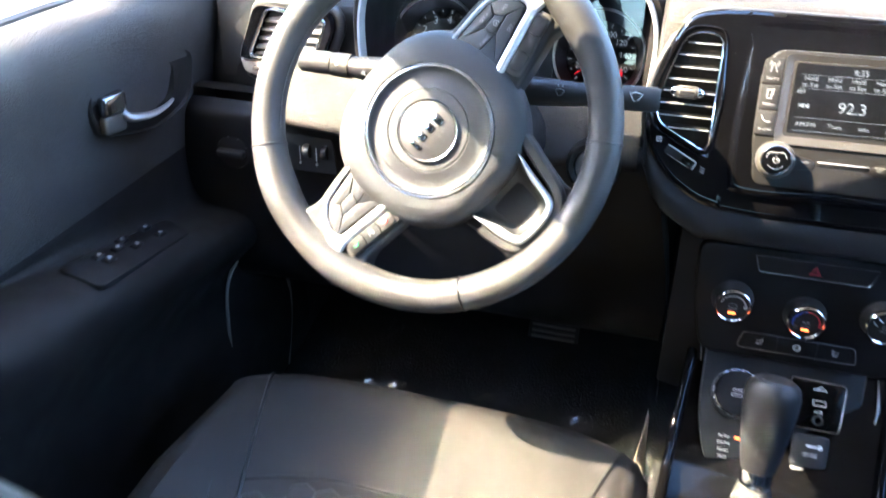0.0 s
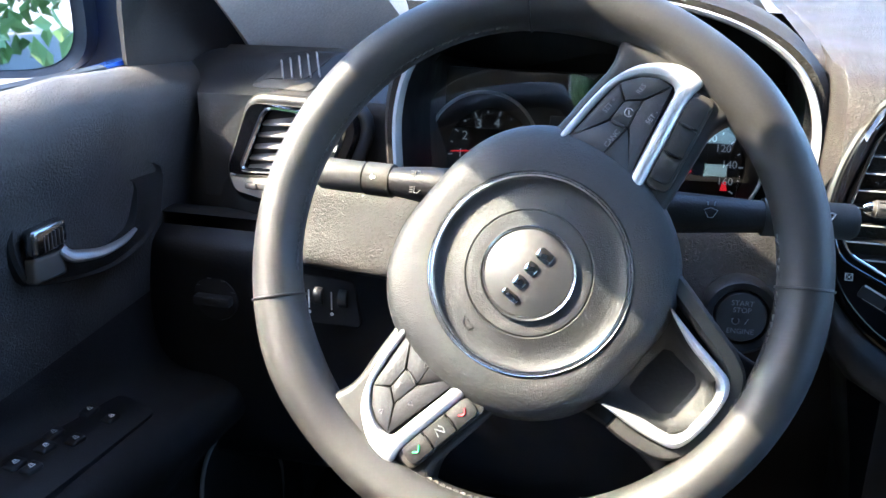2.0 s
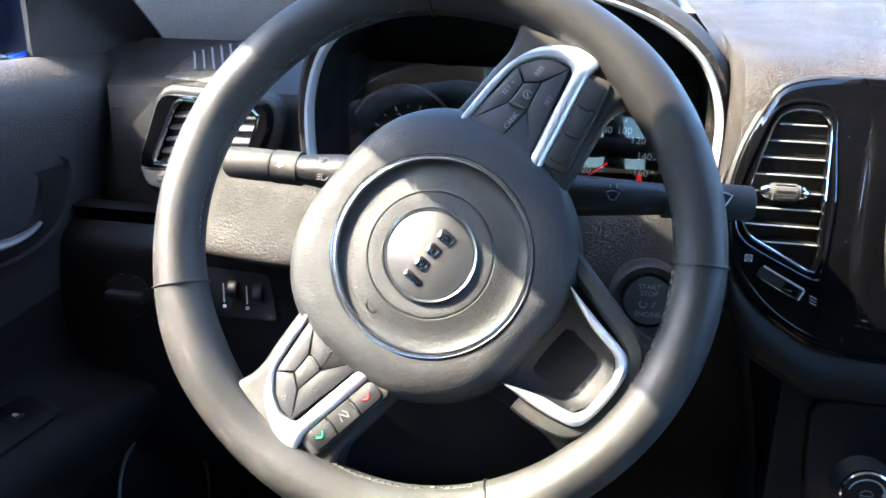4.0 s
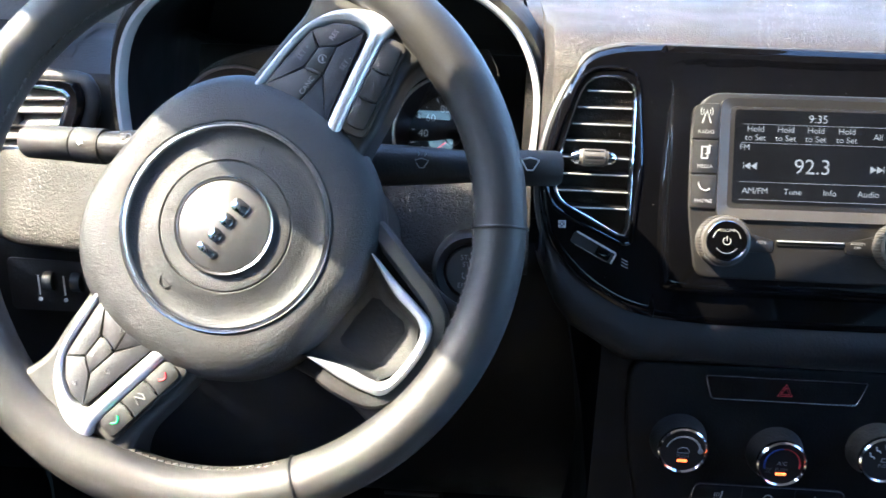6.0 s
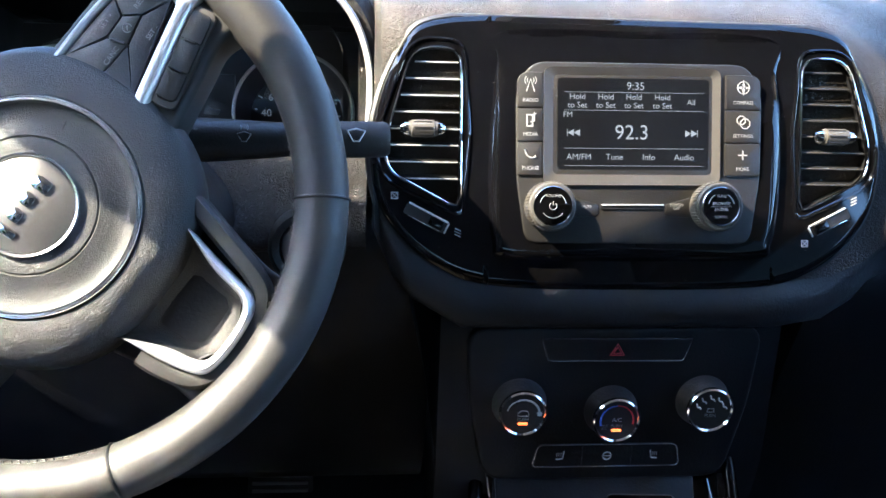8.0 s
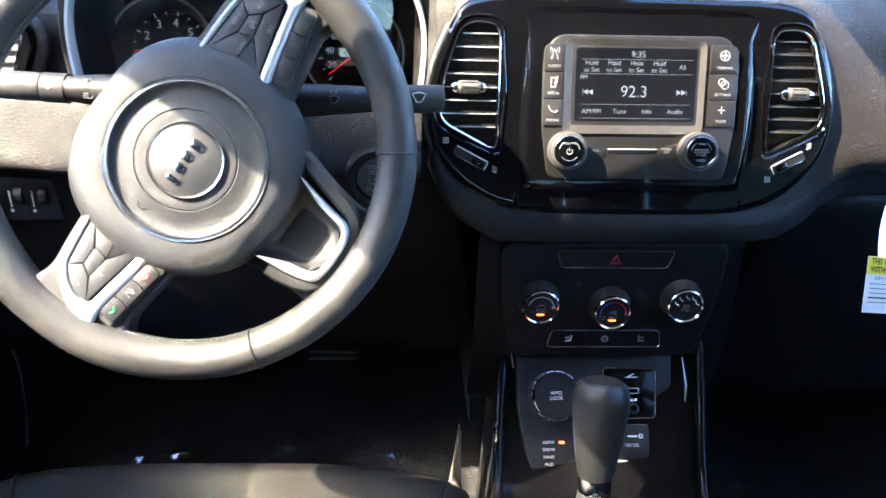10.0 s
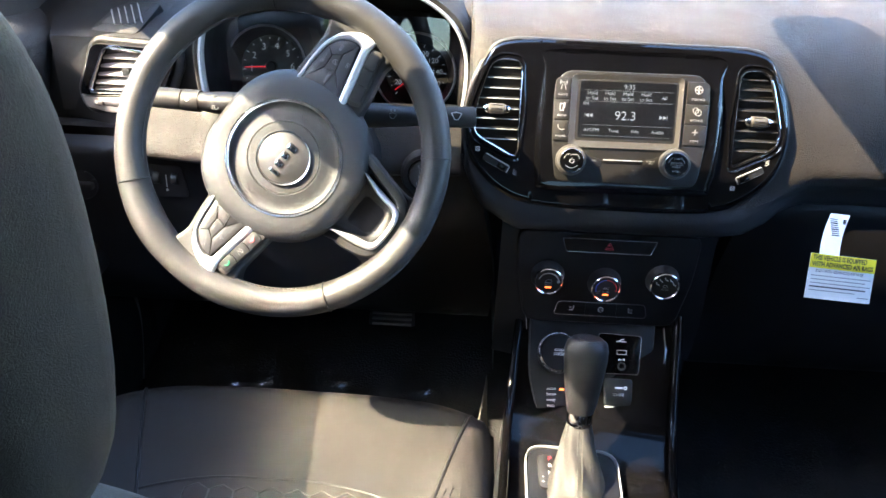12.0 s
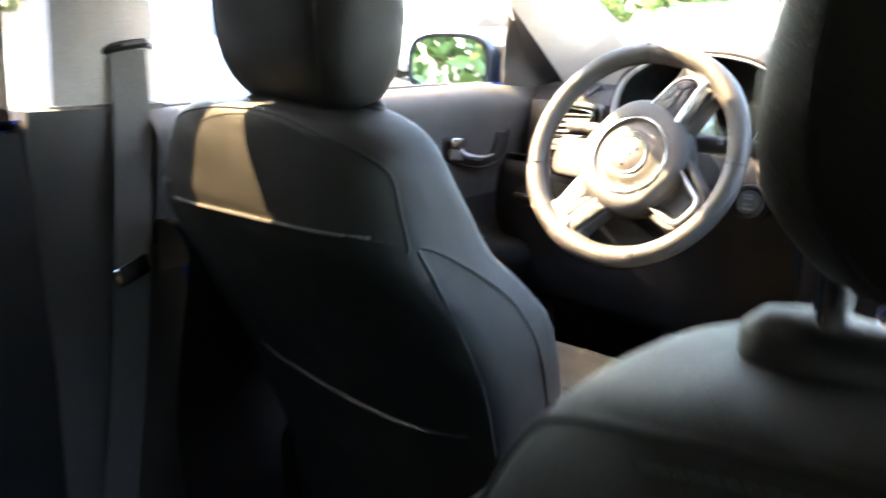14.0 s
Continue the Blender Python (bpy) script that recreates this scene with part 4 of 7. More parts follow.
PU, PN = Vector((0, 0.326, 0.9454)), Vector((0, -0.9454, 0.326))
panel_m = basis((0, 0.1025, 0.9910), Vector((1, 0, 0)), PU, PN)
HALF = [(-0.103, -0.0600), (-0.128, -0.0530), (-0.158, -0.034), (-0.182, -0.004), (-0.190, 0.035), (-0.185, 0.073), (-0.173, 0.105), (-0.157, 0.129), (-0.132, 0.1365)]
LEFT = [tuple(v) for v in smooth_path(HALF, 5)]
INNER = [(-0.103, 0.1385)]
VENT = rounded([(-0.160, 0.1130), (-0.1245, 0.1120), (-0.1245, 0.0000), (-0.1300, -0.0010), (-0.1760, 0.0230), (-0.1800, 0.0400), (-0.1720, 0.0720)], [0.016, 0.012, 0.004, 0.008, 0.012, 0.02, 0.03], 5)
SHIFT_R = 0.007

# one gloss piece: a level middle with rounded upper and lower edges, and a pierced wing at each end
mid_rows = [[(x, y, z) for y, z in ((low, -0.05), (low, -0.004), (low + 0.0018, 0.002), (low + 0.006, 0.0045), (low + 0.0075, 0.0045), (0.131, 0.0045), (0.1325, 0.0045), (0.1367, 0.002), (0.1385, -0.004), (0.1385, -0.05))] for x, low in ((0.103 * k if k < 0 else (0.103 + SHIFT_R) * k, -0.0632 + 0.0032 * k ** 4) for k in (j / 10 for j in range(-10, 11)))]
bezel = part("centre_bezel", loft(mid_rows), GLOSS, dash, "gloss black surround of the radio and vents", m=panel_m)
for s in (1, -1):
    vent_c = (-0.148, 0.05)
    o, i = polar(LEFT + INNER, vent_c, 240), polar(VENT, vent_c, 240)
    for corner in ((-0.103, 0.1385), (-0.103, -0.0600)):
        o[min(range(240), key=lambda k: (Vector(o[k]) - Vector(corner)).length)] = corner
    seam = [min(1.0, max(0.0, (-0.1035 - x) / 0.006)) for x, y in o]
    shrink = [tuple(Vector(p) + (Vector(vent_c) - Vector(p)).normalized() * 0.006) for p in o]
    if s < 0:
        o, i, shrink, seam = [[(x + SHIFT_R, y) for x, y in flip(q)] for q in (o, i, shrink)] + [seam[::-1]]
    edge = [-0.004 * k + (1 - k) * float(np.interp(y, [-0.060, -0.0582, -0.054, 0.1325, 0.1367, 0.1385], [-0.004, 0.002, 0.0045, 0.0045, 0.002, -0.004])) for (x, y), k in zip(o, seam)]
    part("vent_surround", loft([[(x, y, -0.05) for x, y in o], [(x, y, z) for (x, y), z in zip(o, edge)], [(x * 0.7 + u * 0.3, y * 0.7 + v * 0.3, max(0.002, z)) for (x, y), (u, v), z in zip(o, shrink, edge)], [(x, y, 0.0045) for x, y in shrink], [(x * 0.9 + u * 0.1, y * 0.9 + v * 0.1, 0.0045) for (x, y), (u, v) in zip(shrink, i)], [(x, y, 0.0045) for x, y in i], [(x, y, -0.045) for x, y in i]], closed_rows=True), GLOSS, bezel)
FRAME = [tuple(v) for v in smooth_path([(-0.090, -0.0395), (0.0, -0.0405), (0.098, -0.0385), (0.1100, -0.028), (0.1150, 0.0), (0.1165, 0.050), (0.1120, 0.098), (0.1060, 0.126), (0.0, 0.128), (-0.0935, 0.126), (-0.0990, 0.103), (-0.1035, 0.058), (-0.1045, 0.010), (-0.1010, -0.026)], 5, closed=True)]
frame_c = (0.005, 0.045)


def frame_height(y):
    """The frame dies into the bezel towards its top."""
    k = min(1.0, max(0.0, (0.122 - y) / 0.055))
    return 0.0070 * k * k * (3 - 2 * k)


frame_rings = []
for inset, up in ((0.0, -0.2), (0.0008, 0.25), (0.0026, 0.62), (0.0052, 0.88), (0.0080, 0.98), (0.0110, 1.0), (0.030, 1.0), (0.060, 1.0)):
    ring = [Vector(p) + (Vector(frame_c) - Vector(p)).normalized() * inset for p in FRAME]
    frame_rings.append([(p.x, p.y, 0.0045 + frame_height(p.y) * up) for p in ring])
part("raised_frame", loft(frame_rings, closed_rows=True), GLOSS, bezel, "raised gloss frame round the radio")
part("shadow_gap", tube([(x, y, -0.006) for x, y in LEFT + [(SHIFT_R - x, y) for x, y in reversed(LEFT)]], 0.0035, 8, closed=True), DIAL, bezel)

for s in (1, -1):
    vm = panel_m @ pose(0 if s > 0 else SHIFT_R, 0, 0)
    vent = thing("air_vent", vm, "tall black dashboard air vent with slat edges silvered as if sunlit" if s > 0 else "tall black dashboard air vent beside the passenger pad", "air vent", "centre air vents")
    hole = VENT if s > 0 else flip(VENT)
    c = (-0.148 * s, 0.05)
    hp = polar(hole, c, 64)
    part("vent_box", loft([[(x, y, 0.0) for x, y in hp], [(x * 0.98 + c[0] * 0.02, y * 0.98 + c[1] * 0.02, -0.046) for x, y in hp]], closed_rows=True), DIAL, vent)
    part("vent_back", prism(hp, -0.049, -0.046), DIAL, vent, smooth=False)
    part("chrome_edge", tube([(x, y, 0.0048) for x, y in hp], 0.0011, 8, closed=True), CHROME, vent, "thin chrome edge")
    lip = [tuple(Vector(p) + (Vector(p) - Vector(c)).normalized() * 0.0062) for p in polar(hole, c, 120)]
    part("gloss_lip", tube([(x, y, 0.0044) for x, y in lip], 0.0016, 8, closed=True), GLOSS, vent, "raised gloss lip")
    for k in range(9):
        y = 0.0545 + (k - 4) * 0.0120 + 0.003
        xs_in = sorted(x for x, yy in ((c[0] + (p[0] - c[0]) * q, c[1] + (p[1] - c[1]) * q) for p in hp for q in (1.0,)) if abs(yy - y) < 0.0032)
        if len(xs_in) < 2:
            continue
        x0, x1 = xs_in[0] + 0.0012, xs_in[-1] - 0.0012
        if x1 - x0 < 0.012:
            continue
        slat = part("slat", box((x1 - x0, 0.0022, 0.024), ((x0 + x1) / 2, y, -0.0115), 0.0008, rot=(14, 0, 0)), HARD, vent)
        # left edges silvered for the sun on them, right ones left dull
        part("slat_edge", box((x1 - x0, 0.0011, 0.0012), ((x0 + x1) / 2, y - 0.003, 0.0012), 0.0004), SATIN if s > 0 else BUTTON, slat)
    part("vane", box((0.0012, 0.11, 0.012), (c[0] + 0.006, 0.055, -0.036)), HARD, vent)
    part("vane", box((0.0012, 0.11, 0.012), (c[0] - 0.012, 0.055, -0.036)), HARD, vent)
    kx, ky = c[0] - 0.004 * s, 0.0545
    kn = part("vent_thumb", lathe([(0.0001, -0.0125), (0.0048, -0.012), (0.0055, -0.0085), (0.0062, -0.008), (0.0062, 0.008), (0.0055, 0.0085), (0.0048, 0.012), (0.0001, 0.0125)], 20, close=False), RUBBER, vent, "ribbed thumb grip with silver ends", m=pose(kx, ky, 0.003, 0, 90, 0))
    for q in (-1, 1):
        part("grip_end", lathe([(0.0005, 0.0165), (0.003, 0.016), (0.005, 0.013), (0.0052, 0.0105)], 18, close=False), CHROME, kn, m=pose(0, 0, 0, 0 if q > 0 else 180, 0, 0))
    for k in range(8):
        part("grip_rib", box((0.0014, 0.0010, 0.013), (0.0060 * math.cos(k / 8 * math.tau), 0.0060 * math.sin(k / 8 * math.tau), 0)), HARD, kn)
    # shut-off slider under the vent
    m2 = pose(-0.149 * s, -0.010, 0.0045, 0, 0, -27 * s)
    sl = part("slider_slot", prism(rounded([(-0.017, -0.0042), (0.017, -0.0042), (0.017, 0.0042), (-0.017, 0.0042)], 0.002), -0.001, 0.0006), DIAL, vent, m=m2)
    part("slider", box((0.011, 0.007, 0.004), (0.008 * s, 0, 0.002), 0.001), GLOSS, sl)
    part("slider_edge", box((0.032, 0.0013, 0.0016), (0, 0.0044, 0.0008), 0.0004), SATIN, sl)
    part("slider_edge", box((0.026, 0.0009, 0.0014), (0, -0.0044, 0.0006), 0.0003), CHROME, sl)
    part("slider_edge", box((0.0012, 0.008, 0.0014), (0.0165 * s, 0, 0.0006), 0.0004), SATIN, sl)
    mark = (-0.172, 0.006) if s > 0 else (0.130, -0.026)
    flow = (-0.126, -0.0225) if s > 0 else (0.168, 0.004)
    part("shut_mark", ring_prism([(-0.0026, -0.0026), (0.0026, -0.0026), (0.0026, 0.0026), (-0.0026, 0.0026)], [(-0.002, -0.002), (0.002, -0.002), (0.002, 0.002), (-0.002, 0.002)], 0, 0.0003), PRINT, vent, smooth=False, m=pose(mark[0], mark[1], 0.0046, 0, 0, 0))
    for q in (45, -45):
        part("shut_mark", box((0.0055, 0.0005, 0.0003), (mark[0], mark[1], 0.0048), rot=(0, 0, q)), PRINT, vent)
    for q in range(3):
        part("flow_mark", box((0.005, 0.0006, 0.0003), (flow[0], flow[1] + q * 0.0022, 0.0048), rot=(0, 0, -25 * s)), PRINT, vent)

# radio
radio = thing("car_radio", panel_m @ pose(0, 0, 0, 0, 0, 0.6), "black car radio with small lit screen, knobs and keys", "car radio")
part("faceplate", prism(rounded([(-0.0785, -0.0265), (0.0900, -0.0275), (0.0975, 0.02), (0.0980, 0.083), (0.0870, 0.1040), (-0.0745, 0.1040), (-0.0855, 0.083), (-0.0850, 0.02)], [0.010, 0.010, 0.012, 0.016, 0.016, 0.016, 0.016, 0.012], 6), 0.004, 0.0128, 0.0016, 3), FACE, radio)
so = rounded([(-0.0655, 0.0155), (0.0655, 0.0155), (0.0655, 0.1000), (-0.0655, 0.1000)], 0.007, 6)
si = rounded([(-0.0550, 0.0265), (0.0575, 0.0265), (0.0575, 0.0925), (-0.0550, 0.0925)], 0.003, 6)
bm = loft([[(x, y, 0.0122) for x, y in so], [(x, y, 0.0150) for x, y in so], [(x, y, 0.0118) for x, y in si]], closed_rows=True)
part("screen_frame", bm, SATIN_DARK, radio, "satin grey frame sloping to the screen")
scr = part("screen", prism(si, 0.009, 0.0128), SCREEN, radio, "dark screen with radio presets", smooth=False)
SZ = 0.0131
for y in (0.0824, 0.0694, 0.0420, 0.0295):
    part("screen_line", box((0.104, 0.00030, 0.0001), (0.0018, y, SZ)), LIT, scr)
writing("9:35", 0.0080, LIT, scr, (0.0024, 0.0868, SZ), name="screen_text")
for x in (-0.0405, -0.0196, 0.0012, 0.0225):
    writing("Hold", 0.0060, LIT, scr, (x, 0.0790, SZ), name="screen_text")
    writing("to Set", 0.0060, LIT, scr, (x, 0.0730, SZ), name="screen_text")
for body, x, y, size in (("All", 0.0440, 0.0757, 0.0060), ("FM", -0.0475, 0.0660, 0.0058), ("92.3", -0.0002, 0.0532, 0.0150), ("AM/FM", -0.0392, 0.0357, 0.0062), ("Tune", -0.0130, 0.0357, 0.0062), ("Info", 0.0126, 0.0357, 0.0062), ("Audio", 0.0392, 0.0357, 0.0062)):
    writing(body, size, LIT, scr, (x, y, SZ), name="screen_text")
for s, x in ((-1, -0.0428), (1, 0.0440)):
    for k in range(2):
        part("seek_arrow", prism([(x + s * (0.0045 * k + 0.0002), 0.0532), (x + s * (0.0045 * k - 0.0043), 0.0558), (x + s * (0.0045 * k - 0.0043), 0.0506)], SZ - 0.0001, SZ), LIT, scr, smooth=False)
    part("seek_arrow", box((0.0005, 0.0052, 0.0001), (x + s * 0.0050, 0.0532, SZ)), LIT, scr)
RADIO_KEYS = (("RADIO", -1, 0.0960, 0.0708), ("MEDIA", -1, 0.0702, 0.0466), ("PHONE", -1, 0.0460, 0.0224), ("COMPASS", 1, 0.0960, 0.0708), ("SETTINGS", 1, 0.0702, 0.0466), ("MORE", 1, 0.0460, 0.0224))
for body, s, t, b2 in RADIO_KEYS:
    x0, x1 = (-0.0842, -0.0660) if s < 0 else (0.0695, 0.0960)
    r = [0.001, 0.001, 0.001, 0.001]
    if t > 0.09:
        r[2 if s > 0 else 3] = 0.008
    key = part("key", prism(rounded([(x0, b2), (x1, b2), (x1, t), (x0, t)], r), 0.010, 0.0146, 0.0008), FACE, radio)
    cx, cz = (x0 + x1) / 2, 0.0148
    cy = (t + b2) / 2 + 0.0035
    writing(body, 0.0037 if len(body) < 7 else 0.0035, KEY_PRINT, key, (cx, b2 + 0.0050, cz))
    if body == "RADIO":
        part("mast_mark", ribbon([(cx - 0.003, cy - 0.005), (cx, cy + 0.004), (cx + 0.003, cy - 0.005)], 0.0009, cz - 0.0006, cz + 0.0003), KEY_PRINT, key, smooth=False)
        for q in (-1, 1):
            for w in (0.0025, 0.0042):
                part("wave_mark", tube([(cx + q * w * math.cos(a), cy + 0.003 + w * math.sin(a), cz) for a in (-0.7, -0.35, 0, 0.35, 0.7)], 0.0003, 5), KEY_PRINT, key)
    elif body == "MEDIA":
        part("player_mark", ring_prism([(cx - 0.003, cy - 0.005), (cx + 0.002, cy - 0.005), (cx + 0.002, cy + 0.004), (cx - 0.003, cy + 0.004)], [(cx - 0.002, cy - 0.004), (cx + 0.001, cy - 0.004), (cx + 0.001, cy + 0.003), (cx - 0.002, cy + 0.003)], cz - 0.0003, cz + 0.0002), KEY_PRINT, key, smooth=False)
        part("note_mark", tube([(cx, cy - 0.0015, cz), (cx + 0.0028, cy - 0.001, cz), (cx + 0.0028, cy + 0.005, cz), (cx + 0.004, cy + 0.004, cz)], 0.0006, 5), KEY_PRINT, key)
    elif body == "PHONE":
        part("handset_mark", tube(smooth_path([(cx - 0.004, cy + 0.003, cz), (cx - 0.0025, cy - 0.001, cz), (cx + 0.001, cy - 0.003, cz), (cx + 0.004, cy - 0.002, cz)], 4), [0.0011] + [0.0006] * 11 + [0.0011], 6), KEY_PRINT, key)
    elif body == "COMPASS":
        part("needle_mark", prism([(cx + (0.0056 if k % 2 == 0 else 0.0016) * math.cos(k / 8 * math.tau), cy + (0.0056 if k % 2 == 0 else 0.0016) * math.sin(k / 8 * math.tau)) for k in range(8)], cz - 0.0002, cz + 0.0001), KEY_PRINT, key, smooth=False)
        part("ring_mark", tube([(cx + 0.0044 * math.cos(k / 24 * math.tau), cy + 0.0044 * math.sin(k / 24 * math.tau), cz) for k in range(24)], 0.0004, 5, closed=True), KEY_PRINT, key)
        writing("N", 0.0045, BUTTON, key, (cx, cy, cz + 0.0005))
    elif body == "SETTINGS":
        for ox, oy, w in ((-0.0014, 0.0012, 0.0030), (0.0016, -0.0012, 0.0034)):
            part("gear_mark", tube([(cx + ox + w * (1 + 0.12 * (k % 2)) * math.cos(k / 16 * math.tau), cy + oy + w * (1 + 0.12 * (k % 2)) * math.sin(k / 16 * math.tau), cz) for k in range(16)], 0.00045, 5, closed=True), KEY_PRINT, key)
    else:
        part("plus_mark", box((0.0068, 0.0010, 0.0003), (cx, cy, cz)), KEY_PRINT, key)
        part("plus_mark", box((0.0010, 0.0068, 0.0003), (cx, cy, cz + 0.0001)), KEY_PRINT, key)
for x, words in ((-0.0615, (("VOLUME", 0.0072, 0),)), (0.0610, (("TUNE", 0.0072, 0), ("SCROLL", -0.0076, 0), ("BROWSE", 0.0018, 0), ("ENTER", -0.0024, 0)))):
    kb = part("knob", lathe([(0.0172, 0.011), (0.0175, 0.013), (0.0170, 0.0260), (0.0158, 0.0275), (0.0135, 0.0278)], 48, (x, 0, 0), close=False), RUBBER, radio, "ribbed round knob")
    for k in range(48):
        a = k / 48 * math.tau
        part("rib", box((0.0011, 0.0009, 0.0125), (x + 0.0174 * math.cos(a), 0.0174 * math.sin(a), 0.0195), rot=(0, 0, math.degrees(a))), RUBBER, kb)
    part("knob_ring", lathe([(0.0140, 0.0270), (0.0140, 0.0286), (0.0136, 0.0290), (0.0131, 0.0282)], 48, (x, 0, 0), close=False), CHROME_DARK, kb, "bright ring")
    part("knob_face", lathe([(0.0132, 0.0283), (0.0005, 0.0287)], 40, (x, 0, 0), close=False), GLOSS, kb)
    for w, dy, _ in words:
        writing(w, 0.0034 if abs(dy) < 0.005 else 0.0028, KEY_PRINT, kb, (x, dy, 0.0291))
    if len(words) == 1:
        part("power_mark", tube([(x + 0.0026 * math.cos(a), 0.0026 * math.sin(a), 0.0291) for a in (2.2 + k / 14 * 4.9 for k in range(15))], 0.00035, 5), KEY_PRINT, kb)
        part("power_mark", box((0.0006, 0.0032, 0.0003), (x, 0.002, 0.0292)), KEY_PRINT, kb)
        part("arc_mark", tube([(x + 0.0085 * math.cos(a), 0.0085 * math.sin(a), 0.0289) for a in (radians(215 + 110 * k / 14) for k in range(15))], 0.00035, 5), KEY_PRINT, kb)
    else:
        part("rule_mark", box((0.016, 0.0003, 0.0002), (x, -0.0002, 0.0291)), KEY_PRINT, kb)
    for a0, a1 in ((120, 168), (12, 60)):
        part("arc_mark", tube([(x + 0.0095 * math.cos(a), 0.0095 * math.sin(a), 0.0289) for a in (radians(a0 + (a1 - a0) * k / 8) for k in range(9))], 0.0003, 5), KEY_PRINT, kb)
part("slot", box((0.048, 0.0036, 0.003), (0.0008, 0.0, 0.0120), 0.0009), DIAL, radio)
part("slot_bar", box((0.046, 0.0010, 0.0024), (0.0008, 0.0012, 0.0136), 0.0004), SATIN, radio, "bright bar along the slot")
part("slot_bar", box((0.046, 0.0006, 0.0018), (0.0008, -0.0018, 0.0130), 0.0003), CHROME_DARK, radio)
for s, body in ((-1, "MUTE"), (1, "SCREEN\nOFF")):
    shape = [(s * 0.0475, 0.0078), (s * 0.0245, 0.0016), (s * 0.0240, -0.0056), (s * 0.0280, -0.0078), (s * 0.0475, -0.0082)]
    shape = rounded(shape if s < 0 else shape[::-1], 0.0016, 4)
    mid = Vector((s * 0.036, 0.0))
    part("key_gap", prism(shape, 0.0118, 0.0130), DIAL, radio, smooth=False)
    part("side_key", prism([tuple(mid + (Vector(p) - mid) * 0.95) for p in shape], 0.0118, 0.0136, 0.0005), FACE, radio)
    writing(body, 0.0028, KEY_PRINT, radio, (s * 0.0335, -0.0002, 0.0138))

# ---- heater controls ----
CU, CN = Vector((0, 0.07, 0.9975)), Vector((0, -0.9975, 0.07))
heat_m = basis((0, 0.083, 0.835), Vector((1, 0, 0)), CU, CN)
heater = thing("climate_controls", heat_m, "dark heater control panel with three chrome-ringed knobs", "controls")
part("panel", prism(rounded([(-0.098, -0.066), (0.098, -0.066), (0.112, 0.0), (0.116, 0.066), (-0.116, 0.066), (-0.112, 0.0)], 0.018, 6), -0.01, 0.004, 0.004, 4), DARK, heater, "dark satin panel")
KNOBS = ((-0.0730, 0.0025), (0.0, -0.0040), (0.0730, 0.0040))
for k, (x, y) in enumerate(KNOBS):
    kb = part("knob", lathe([(0.0215, 0.004), (0.0205, 0.008), (0.0188, 0.014), (0.0180, 0.0205)], 40, (x, y, 0), close=False), HARD, heater, "round black knob")
    part("knob_ring", lathe([(0.0182, 0.018), (0.0184, 0.0215), (0.0172, 0.0228), (0.0160, 0.0212)], 48, (x, y, 0), close=False), CHROME, kb, "chrome ring")
    part("knob_face", lathe([(0.0163, 0.0213), (0.0005, 0.0216)], 40, (x, y, 0), close=False), DIAL, kb)
    if k < 2:
        part("indicator", box((0.0075, 0.0020, 0.0006), (x, y - 0.0078, 0.0219), 0.0005), ORANGE, kb, "lit orange bar")
    writing("PUSH", 0.0038, FAINT, kb, (x, y - 0.0042, 0.0219))
    if k == 0:
        part("recirculation_mark", ribbon([(x - 0.004, y - 0.0015), (x - 0.004, y + 0.0010), (x - 0.001, y + 0.003), (x + 0.003, y + 0.0025), (x + 0.0045, y), (x + 0.004, y - 0.0015), (x - 0.004, y - 0.0015)], 0.0005, 0.0216, 0.0220), FAINT, kb, smooth=False)
        for j in range(9):
            a = radians(158 - j * 17)
            part("fan_scale", box((0.0036, 0.0008 + 0.0001 * j, 0.0003), (x + 0.0125 * math.cos(a), y + 0.0125 * math.sin(a) * 0.95, 0.0219), rot=(0, 0, math.degrees(a) + 90)), PRINT, kb)
        for j in range(4):
            part("fan_mark", box((0.0042, 0.0009, 0.0003), (x + 0.0125, y + 0.0005, 0.0219), rot=(0, 0, 45 * j)), PRINT, kb)
    elif k == 1:
        writing("A/C", 0.0046, PRINT, kb, (x, y + 0.0008, 0.0219))
        writing("MAX\nA/C", 0.0026, FAINT, kb, (x - 0.0095, y - 0.005, 0.0219))
        for j in range(14):
            a = radians(190 - j * 15)
            part("heat_scale", box((0.0032, 0.0007 + 0.0001 * abs(j - 7), 0.0003), (x + 0.0128 * math.cos(a), y + 0.0128 * math.sin(a), 0.0219), rot=(0, 0, math.degrees(a) + 90)), BLUE_PRINT if j < 7 else RED_PRINT, kb)
    else:
        for j in range(5):
            a = radians(165 - j * 37)
            ax_, ay_ = x + 0.0108 * math.cos(a), y + 0.0015 + 0.0092 * math.sin(a)
            part("airflow_mark", tube([(ax_ - 0.0012, ay_ + 0.002, 0.0219), (ax_ - 0.0005, ay_ - 0.0008, 0.0219), (ax_ + 0.0018, ay_ - 0.0012, 0.0219), (ax_ + 0.0024, ay_ - 0.0026, 0.0219)], 0.0006, 5), PRINT, kb)
        part("defrost_mark", ring_prism([(x - 0.003, y - 0.0014), (x + 0.003, y - 0.0014), (x + 0.0026, y + 0.002), (x - 0.0026, y + 0.002)], [(x - 0.0024, y - 0.0009), (x + 0.0024, y - 0.0009), (x + 0.002, y + 0.0015), (x - 0.002, y + 0.0015)], 0.0217, 0.022), FAINT, kb, smooth=False)
HZ = rounded([(-0.0590, 0.0575), (0.0590, 0.0575), (0.0530, 0.0390), (-0.0530, 0.0390)], 0.003, 4)
hz = part("hazard_button", prism(HZ, 0.002, 0.0062, 0.001), DARK, heater, "wide black hazard button")
